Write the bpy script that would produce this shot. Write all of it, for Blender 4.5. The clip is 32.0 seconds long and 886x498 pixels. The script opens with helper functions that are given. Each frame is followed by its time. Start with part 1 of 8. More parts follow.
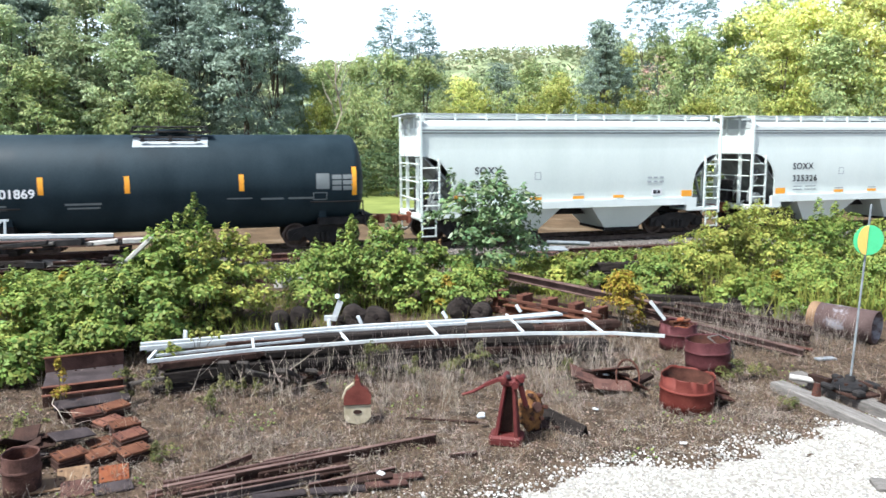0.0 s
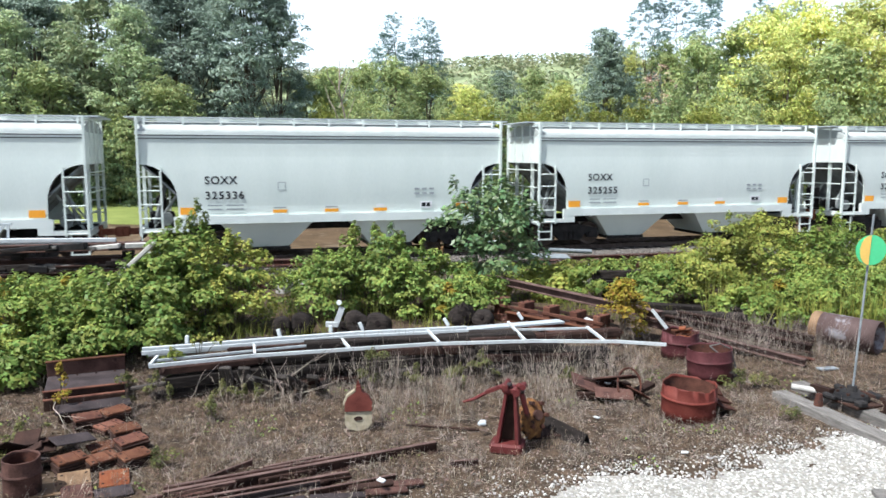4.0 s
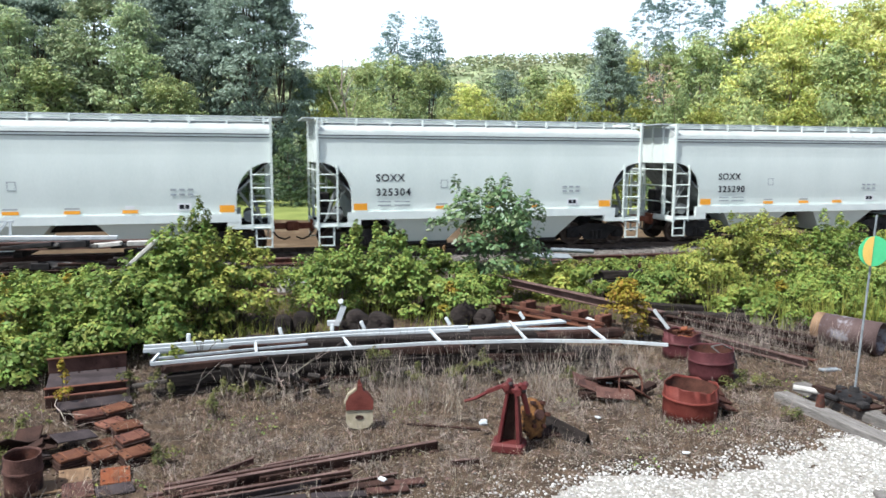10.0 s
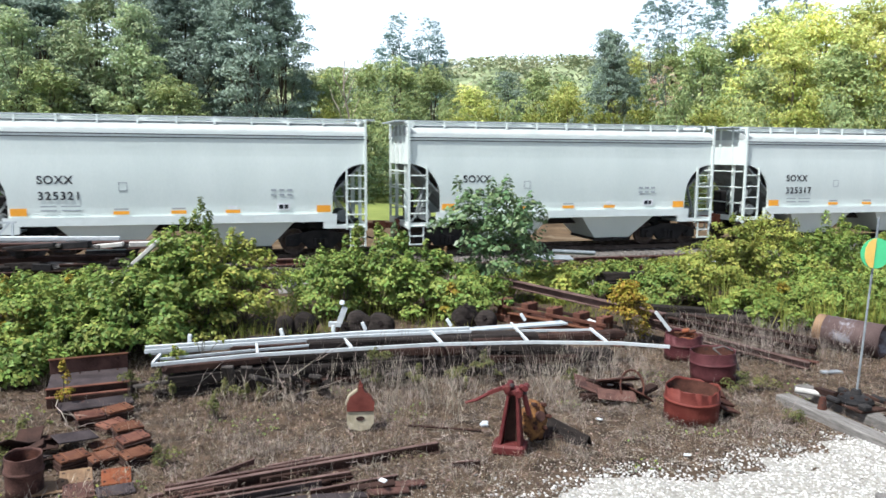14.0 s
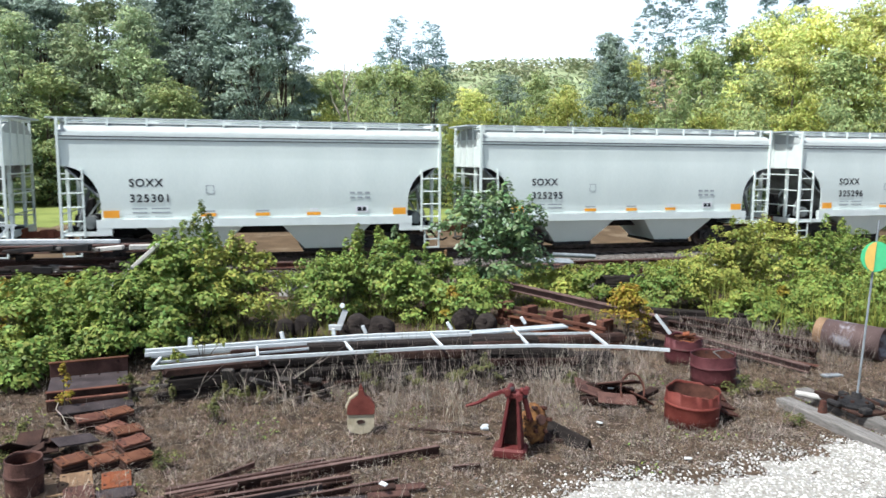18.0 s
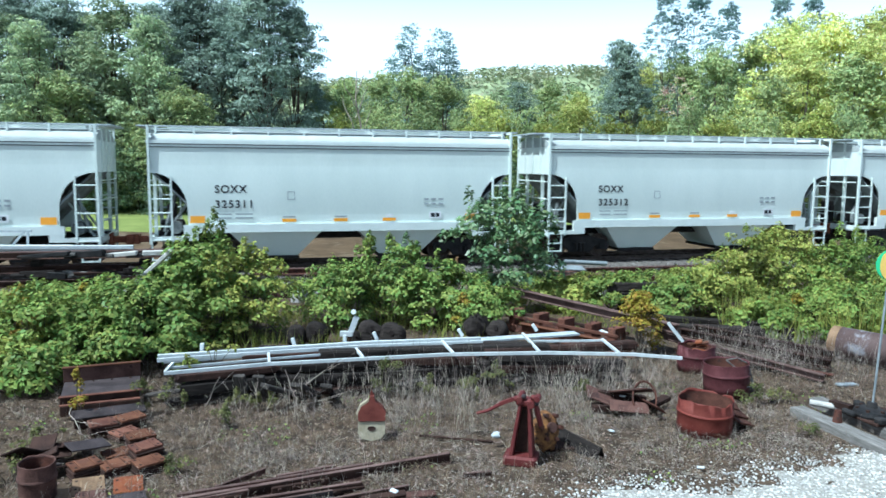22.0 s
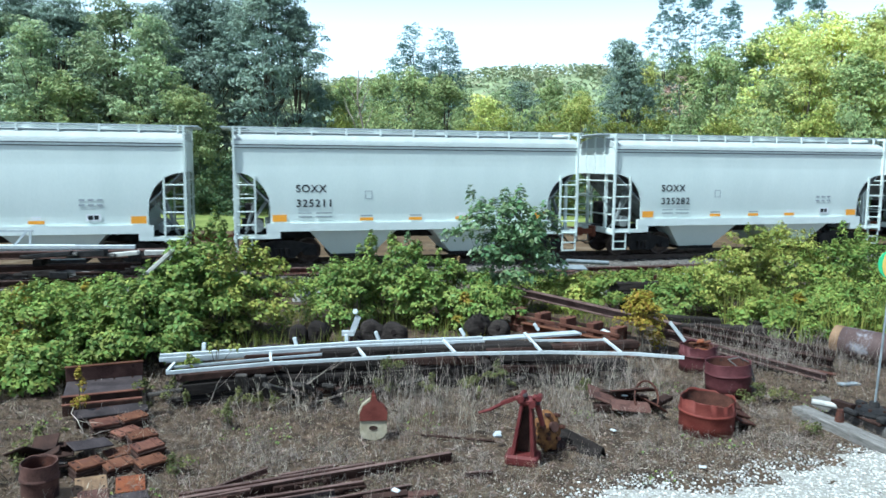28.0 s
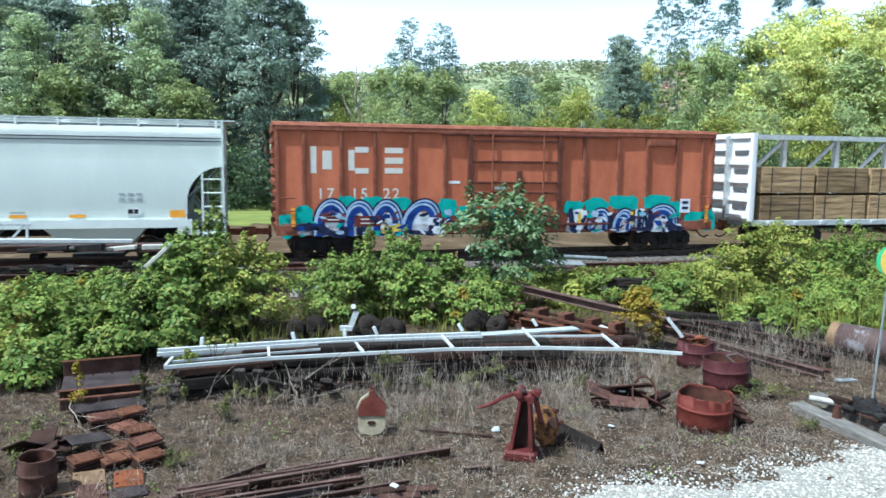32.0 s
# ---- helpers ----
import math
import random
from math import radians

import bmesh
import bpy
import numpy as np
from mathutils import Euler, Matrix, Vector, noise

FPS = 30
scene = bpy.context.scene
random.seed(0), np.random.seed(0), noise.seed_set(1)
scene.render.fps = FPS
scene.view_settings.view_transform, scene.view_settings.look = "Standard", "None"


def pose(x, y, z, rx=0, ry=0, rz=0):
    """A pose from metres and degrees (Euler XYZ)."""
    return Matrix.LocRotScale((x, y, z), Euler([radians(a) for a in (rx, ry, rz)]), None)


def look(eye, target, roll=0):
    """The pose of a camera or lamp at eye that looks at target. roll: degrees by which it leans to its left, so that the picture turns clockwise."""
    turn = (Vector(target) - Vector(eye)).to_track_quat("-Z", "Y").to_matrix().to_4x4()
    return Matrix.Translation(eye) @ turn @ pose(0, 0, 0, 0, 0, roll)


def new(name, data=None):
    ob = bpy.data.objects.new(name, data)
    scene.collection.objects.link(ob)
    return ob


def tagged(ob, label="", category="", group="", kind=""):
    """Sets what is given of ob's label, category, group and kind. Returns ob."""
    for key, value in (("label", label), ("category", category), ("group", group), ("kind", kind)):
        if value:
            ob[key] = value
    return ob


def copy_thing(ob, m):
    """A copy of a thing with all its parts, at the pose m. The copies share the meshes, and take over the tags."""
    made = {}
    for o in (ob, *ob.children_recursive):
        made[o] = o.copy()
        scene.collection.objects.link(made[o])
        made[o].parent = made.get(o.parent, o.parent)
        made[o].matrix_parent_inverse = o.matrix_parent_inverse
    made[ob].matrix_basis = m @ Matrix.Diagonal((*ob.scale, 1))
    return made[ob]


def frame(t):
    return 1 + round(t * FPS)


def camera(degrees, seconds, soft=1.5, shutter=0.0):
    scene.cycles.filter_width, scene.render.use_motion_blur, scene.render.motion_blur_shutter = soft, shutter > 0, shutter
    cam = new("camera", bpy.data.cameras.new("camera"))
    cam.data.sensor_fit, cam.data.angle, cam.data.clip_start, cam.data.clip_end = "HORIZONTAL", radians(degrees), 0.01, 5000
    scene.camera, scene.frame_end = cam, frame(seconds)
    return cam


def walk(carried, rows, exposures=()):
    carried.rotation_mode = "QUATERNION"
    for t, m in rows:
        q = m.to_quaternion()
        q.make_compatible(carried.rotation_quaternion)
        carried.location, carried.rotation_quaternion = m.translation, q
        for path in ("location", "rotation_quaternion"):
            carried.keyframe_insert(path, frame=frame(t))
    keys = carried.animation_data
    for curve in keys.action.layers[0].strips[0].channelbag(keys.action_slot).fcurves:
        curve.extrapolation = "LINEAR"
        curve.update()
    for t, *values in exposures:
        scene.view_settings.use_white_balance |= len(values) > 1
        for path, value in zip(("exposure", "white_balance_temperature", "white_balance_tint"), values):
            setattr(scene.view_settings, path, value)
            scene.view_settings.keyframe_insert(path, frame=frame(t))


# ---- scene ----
# camera: held by hand at a height of 3.3 m, looking over a rail yard
cam = camera(62.0, 32.0, soft=1.6, shutter=0.1)
PATH = [
    (0, 0.001, -0.000, 3.303, -0.50, -7.79, 0.13), (0.5, 0.002, 0.002, 3.298, -0.51, -7.86, 0.29),
    (1, 0.007, 0.001, 3.301, -0.62, -7.84, 0.31), (1.5, -0.000, 0.002, 3.304, -0.81, -7.70, 0.09),
    (2, -0.000, 0.001, 3.299, -0.68, -7.41, 0.12), (2.5, -0.005, 0.002, 3.300, -0.36, -7.42, 0.02),
    (3, -0.004, 0.002, 3.303, -0.38, -7.25, -0.06), (3.5, -0.001, -0.006, 3.306, -0.37, -7.25, -0.19),
    (5.5, 0.002, -0.004, 3.305, -0.10, -7.30, -0.32), (6, 0.001, 0.002, 3.303, -0.11, -7.25, -0.38),
    (6.5, 0.001, 0.002, 3.303, -0.04, -7.39, -0.30), (7, 0.001, -0.007, 3.303, -0.07, -7.31, -0.44),
    (7.5, -0.002, 0.002, 3.301, -0.11, -7.37, -0.45), (8, -0.004, 0.003, 3.301, -0.07, -7.30, -0.47),
    (8.5, 0.000, 0.001, 3.297, 0.03, -7.38, -0.28), (9, 0.000, 0.000, 3.300, 0.00, -7.30, -0.45),
    (9.5, 0.005, -0.001, 3.301, -0.07, -7.43, -0.42), (10, -0.003, -0.001, 3.302, -0.13, -7.31, -0.49),
    (10.5, -0.000, -0.001, 3.305, -0.10, -7.34, -0.58), (11, 0.002, 0.001, 3.301, -0.08, -7.27, -0.57),
    (11.5, -0.004, -0.002, 3.301, -0.29, -7.16, -0.73), (12, -0.004, -0.004, 3.303, 0.02, -6.91, -0.67),
    (12.5, -0.001, -0.004, 3.302, 0.05, -7.00, -0.74), (13, -0.003, -0.003, 3.304, 0.04, -7.07, -0.73),
    (13.5, 0.009, -0.005, 3.303, 0.09, -7.14, -0.74), (14, 0.003, 0.004, 3.300, 0.02, -7.20, -0.57),
    (14.5, 0.005, -0.005, 3.302, -0.16, -7.15, -0.67), (16.5, -0.005, -0.006, 3.304, -0.44, -7.20, -0.85),
    (17, -0.002, 0.002, 3.299, -0.34, -7.17, -0.65), (17.5, -0.002, -0.002, 3.303, 0.00, -7.07, -0.52),
    (18, -0.005, -0.001, 3.303, 0.01, -6.96, -0.60), (18.5, -0.004, 0.002, 3.302, -0.38, -6.96, -0.94),
    (19, -0.006, -0.004, 3.303, -0.34, -6.83, -0.92), (19.5, -0.003, -0.004, 3.304, -0.08, -6.65, -0.89),
    (20, -0.010, 0.000, 3.301, 0.58, -6.88, -0.67), (20.5, -0.003, -0.003, 3.305, 0.71, -6.56, -0.80),
    (21, -0.013, -0.002, 3.307, 0.58, -6.30, -0.87), (21.5, -0.006, -0.005, 3.305, 0.50, -6.30, -0.96),
    (22, -0.006, -0.000, 3.303, 0.90, -6.45, -0.66), (22.5, -0.011, 0.001, 3.303, 0.79, -6.42, -0.87),
    (23, -0.007, 0.003, 3.306, 0.49, -6.60, -0.74), (23.5, -0.010, 0.000, 3.303, 0.69, -6.48, -0.73),
    (24, 0.002, -0.002, 3.302, 0.64, -6.58, -0.50), (24.5, -0.009, -0.003, 3.306, 0.30, -6.44, -0.88),
    (25, -0.001, 0.004, 3.304, 0.28, -6.50, -1.00), (25.5, -0.004, 0.000, 3.302, 0.32, -6.41, -1.03),
    (27.5, -0.008, 0.001, 3.306, 0.55, -6.74, -0.58), (28, -0.003, -0.001, 3.305, 1.04, -6.50, -0.61),
    (28.5, -0.016, 0.002, 3.302, 1.23, -6.51, -0.38), (29, -0.006, 0.001, 3.302, 1.31, -6.56, -0.60),
    (29.5, -0.011, 0.008, 3.305, 0.94, -6.76, -0.70), (30, -0.019, 0.002, 3.300, 0.91, -6.73, -0.83),
    (30.5, -0.015, 0.001, 3.307, 0.97, -6.76, -0.71), (31, -0.015, 0.009, 3.302, 0.93, -6.87, -0.59),
    (31.5, -0.021, 0.006, 3.307, 0.80, -6.83, -0.70), (32, -0.023, 0.009, 3.303, 0.85, -6.86, -0.82),
]
walk(cam, [(t, pose(x, y, z, 90 + pitch, roll, yaw)) for t, x, y, z, yaw, pitch, roll in PATH],
     exposures=[(0, 0.99, 5750, 7.5), (2, 0.81, 5750, 7.5), (6, 0.64, 5780, 8), (14, 0.65, 5780, 8), (17.8, 0.64, 5780, 7.5), (19, 0.61, 5500, 5), (22, 0.55, 5000, -3.5), (25.5, 0.54, 5000, -4), (28, 0.55, 5050, -4), (30, 0.56, 5050, -4), (32, 0.59, 5200, -1)])

# ---- light: hazy high sun from the left of the yard, bright sky
SUN_AZ, SUN_EL = radians(215), radians(60)
sun = new("sun", bpy.data.lights.new("sun", "SUN"))
sun.data.energy, sun.data.angle, sun.data.color = 5.0, radians(1.2), (1.0, 0.95, 0.87)
sun_dir = Vector((math.cos(SUN_AZ) * math.cos(SUN_EL), math.sin(SUN_AZ) * math.cos(SUN_EL), math.sin(SUN_EL)))
sun.matrix_world = look(sun_dir * 60, (0, 0, 0))
world = bpy.data.worlds.new("sky")
scene.world = world
world.use_nodes = True
sky = world.node_tree.nodes.new("ShaderNodeTexSky")
sky.sky_type, sky.sun_disc = "NISHITA", False
sky.sun_elevation, sky.sun_rotation = SUN_EL, math.pi / 2 - SUN_AZ
sky.air_density, sky.dust_density, sky.ozone_density = 1.0, 4.0, 1.0
back = world.node_tree.nodes["Background"]
back.inputs[1].default_value = 0.075
world.node_tree.links.new(sky.outputs[0], back.inputs[0])
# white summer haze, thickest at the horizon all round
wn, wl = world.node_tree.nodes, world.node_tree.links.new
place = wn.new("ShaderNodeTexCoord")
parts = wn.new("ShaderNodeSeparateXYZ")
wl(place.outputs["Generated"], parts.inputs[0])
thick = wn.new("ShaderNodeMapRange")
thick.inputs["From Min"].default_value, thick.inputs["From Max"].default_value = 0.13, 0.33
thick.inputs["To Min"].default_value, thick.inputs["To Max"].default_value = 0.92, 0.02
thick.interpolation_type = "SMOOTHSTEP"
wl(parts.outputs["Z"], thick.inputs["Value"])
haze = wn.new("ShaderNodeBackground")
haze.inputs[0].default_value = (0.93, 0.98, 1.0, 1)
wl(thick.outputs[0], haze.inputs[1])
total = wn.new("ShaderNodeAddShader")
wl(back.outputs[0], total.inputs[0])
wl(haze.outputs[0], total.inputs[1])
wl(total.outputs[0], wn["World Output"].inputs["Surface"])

# ---- materials
def material(name, dark, light, scale=6.0, rough=0.7, metal=0.0, bump=0.2, fine=60.0, vary=0.15, spot=None, spot_at=0.62,
             island=0.0, through_light=0.0, stretch=(1, 1, 1), rough_vary=0.12, lot=0.0):
    """Two-scale noise between two colours, with optional patches of a third, random shift by object or by island."""
    m = bpy.data.materials.new(name)
    m.use_nodes = True
    nt = m.node_tree
    nodes, link = nt.nodes, nt.links.new
    bsdf = nodes["Principled BSDF"]
    tc = nodes.new("ShaderNodeTexCoord")
    mp = nodes.new("ShaderNodeMapping")
    mp.inputs["Scale"].default_value = stretch
    link(tc.outputs["Object"], mp.inputs["Vector"])
    info = nodes.new("ShaderNodeObjectInfo")
    shift = nodes.new("ShaderNodeVectorMath")
    shift.operation = "ADD"
    wide = nodes.new("ShaderNodeVectorMath")
    wide.operation = "SCALE"
    link(info.outputs["Random"], wide.inputs[0])
    wide.inputs["Scale"].default_value = 37.0
    link(mp.outputs[0], shift.inputs[0])
    link(wide.outputs[0], shift.inputs[1])
    big = nodes.new("ShaderNodeTexNoise")
    big.inputs["Scale"].default_value, big.inputs["Detail"].default_value = scale, 6
    small = nodes.new("ShaderNodeTexNoise")
    small.inputs["Scale"].default_value, small.inputs["Detail"].default_value = fine, 4
    link(shift.outputs[0], big.inputs["Vector"])
    link(shift.outputs[0], small.inputs["Vector"])
    both = nodes.new("ShaderNodeMath")
    both.operation = "MULTIPLY_ADD"
    link(small.outputs["Fac"], both.inputs[0])
    both.inputs[1].default_value = 0.45
    link(big.outputs["Fac"], both.inputs[2])
    ramp = nodes.new("ShaderNodeMapRange")
    ramp.inputs["From Min"].default_value, ramp.inputs["From Max"].default_value = 0.5, 0.95
    link(both.outputs[0], ramp.inputs["Value"])
    mix = nodes.new("ShaderNodeMix")
    mix.data_type = "RGBA"
    mix.inputs["A"].default_value, mix.inputs["B"].default_value = (*dark, 1), (*light, 1)
    link(ramp.outputs[0], mix.inputs["Factor"])
    colour = mix.outputs["Result"]
    if spot:
        patch = nodes.new("ShaderNodeTexNoise")
        patch.inputs["Scale"].default_value, patch.inputs["Detail"].default_value = scale * 0.6, 8
        patch.inputs["Roughness"].default_value = 0.7
        link(shift.outputs[0], patch.inputs["Vector"])
        edge = nodes.new("ShaderNodeMapRange")
        edge.inputs["From Min"].default_value, edge.inputs["From Max"].default_value = spot_at, spot_at + 0.07
        link(patch.outputs["Fac"], edge.inputs["Value"])
        over = nodes.new("ShaderNodeMix")
        over.data_type = "RGBA"
        over.inputs["B"].default_value = (*spot, 1)
        link(edge.outputs[0], over.inputs["Factor"])
        link(colour, over.inputs["A"])
        colour = over.outputs["Result"]
    if vary or island:
        hsv = nodes.new("ShaderNodeHueSaturation")
        val = nodes.new("ShaderNodeMapRange")
        val.inputs["To Min"].default_value, val.inputs["To Max"].default_value = 1 - vary - island, 1 + vary + island
        if island:
            geo = nodes.new("ShaderNodeNewGeometry")
            link(geo.outputs["Random Per Island"], val.inputs["Value"])
            own = nodes.new("ShaderNodeMapRange")
            own.inputs["To Min"].default_value, own.inputs["To Max"].default_value = 1.0 - lot, 1.0 + lot
            link(info.outputs["Random"], own.inputs["Value"])
            times = nodes.new("ShaderNodeMath")
            times.operation = "MULTIPLY"
            link(val.outputs[0], times.inputs[0])
            link(own.outputs[0], times.inputs[1])
            hue = nodes.new("ShaderNodeMapRange")
            hue.inputs["To Min"].default_value, hue.inputs["To Max"].default_value = 0.5 - 0.045, 0.5 + 0.03
            dice = nodes.new("ShaderNodeTexWhiteNoise")
            dice.noise_dimensions = "1D"
            link(geo.outputs["Random Per Island"], dice.inputs["W"])
            link(dice.outputs["Value"], hue.inputs["Value"])
            link(hue.outputs[0], hsv.inputs["Hue"])
        else:
            link(info.outputs["Random"], val.inputs["Value"])
        link(times.outputs[0] if island else val.outputs[0], hsv.inputs["Value"])
        link(colour, hsv.inputs["Color"])
        colour = hsv.outputs["Color"]
    link(colour, bsdf.inputs["Base Color"])
    rg = nodes.new("ShaderNodeMapRange")
    rg.inputs["To Min"].default_value, rg.inputs["To Max"].default_value = max(0.02, rough - rough_vary), min(1, rough + rough_vary)
    link(big.outputs["Fac"], rg.inputs["Value"])
    link(rg.outputs[0], bsdf.inputs["Roughness"])
    bsdf.inputs["Metallic"].default_value = metal
    bsdf.inputs["Specular IOR Level"].default_value = 0.5 if rough < 0.5 else 0.15
    if bump:
        b = nodes.new("ShaderNodeBump")
        b.inputs["Strength"].default_value, b.inputs["Distance"].default_value = bump, 0.02
        link(both.outputs[0], b.inputs["Height"])
        link(b.outputs[0], bsdf.inputs["Normal"])
    if through_light:
        tr = nodes.new("ShaderNodeBsdfTranslucent")
        link(colour, tr.inputs["Color"])
        add = nodes.new("ShaderNodeMixShader")
        add.inputs[0].default_value = through_light
        link(bsdf.outputs[0], add.inputs[1])
        link(tr.outputs[0], add.inputs[2])
        link(add.outputs[0], nodes["Material Output"].inputs["Surface"])
    return m


def plain(name, colour, rough=0.5, metal=0.0):
    return material(name, tuple(c * 0.88 for c in colour), tuple(min(1, c * 1.08) for c in colour), 3, rough, metal, 0.04, 40, 0.03)


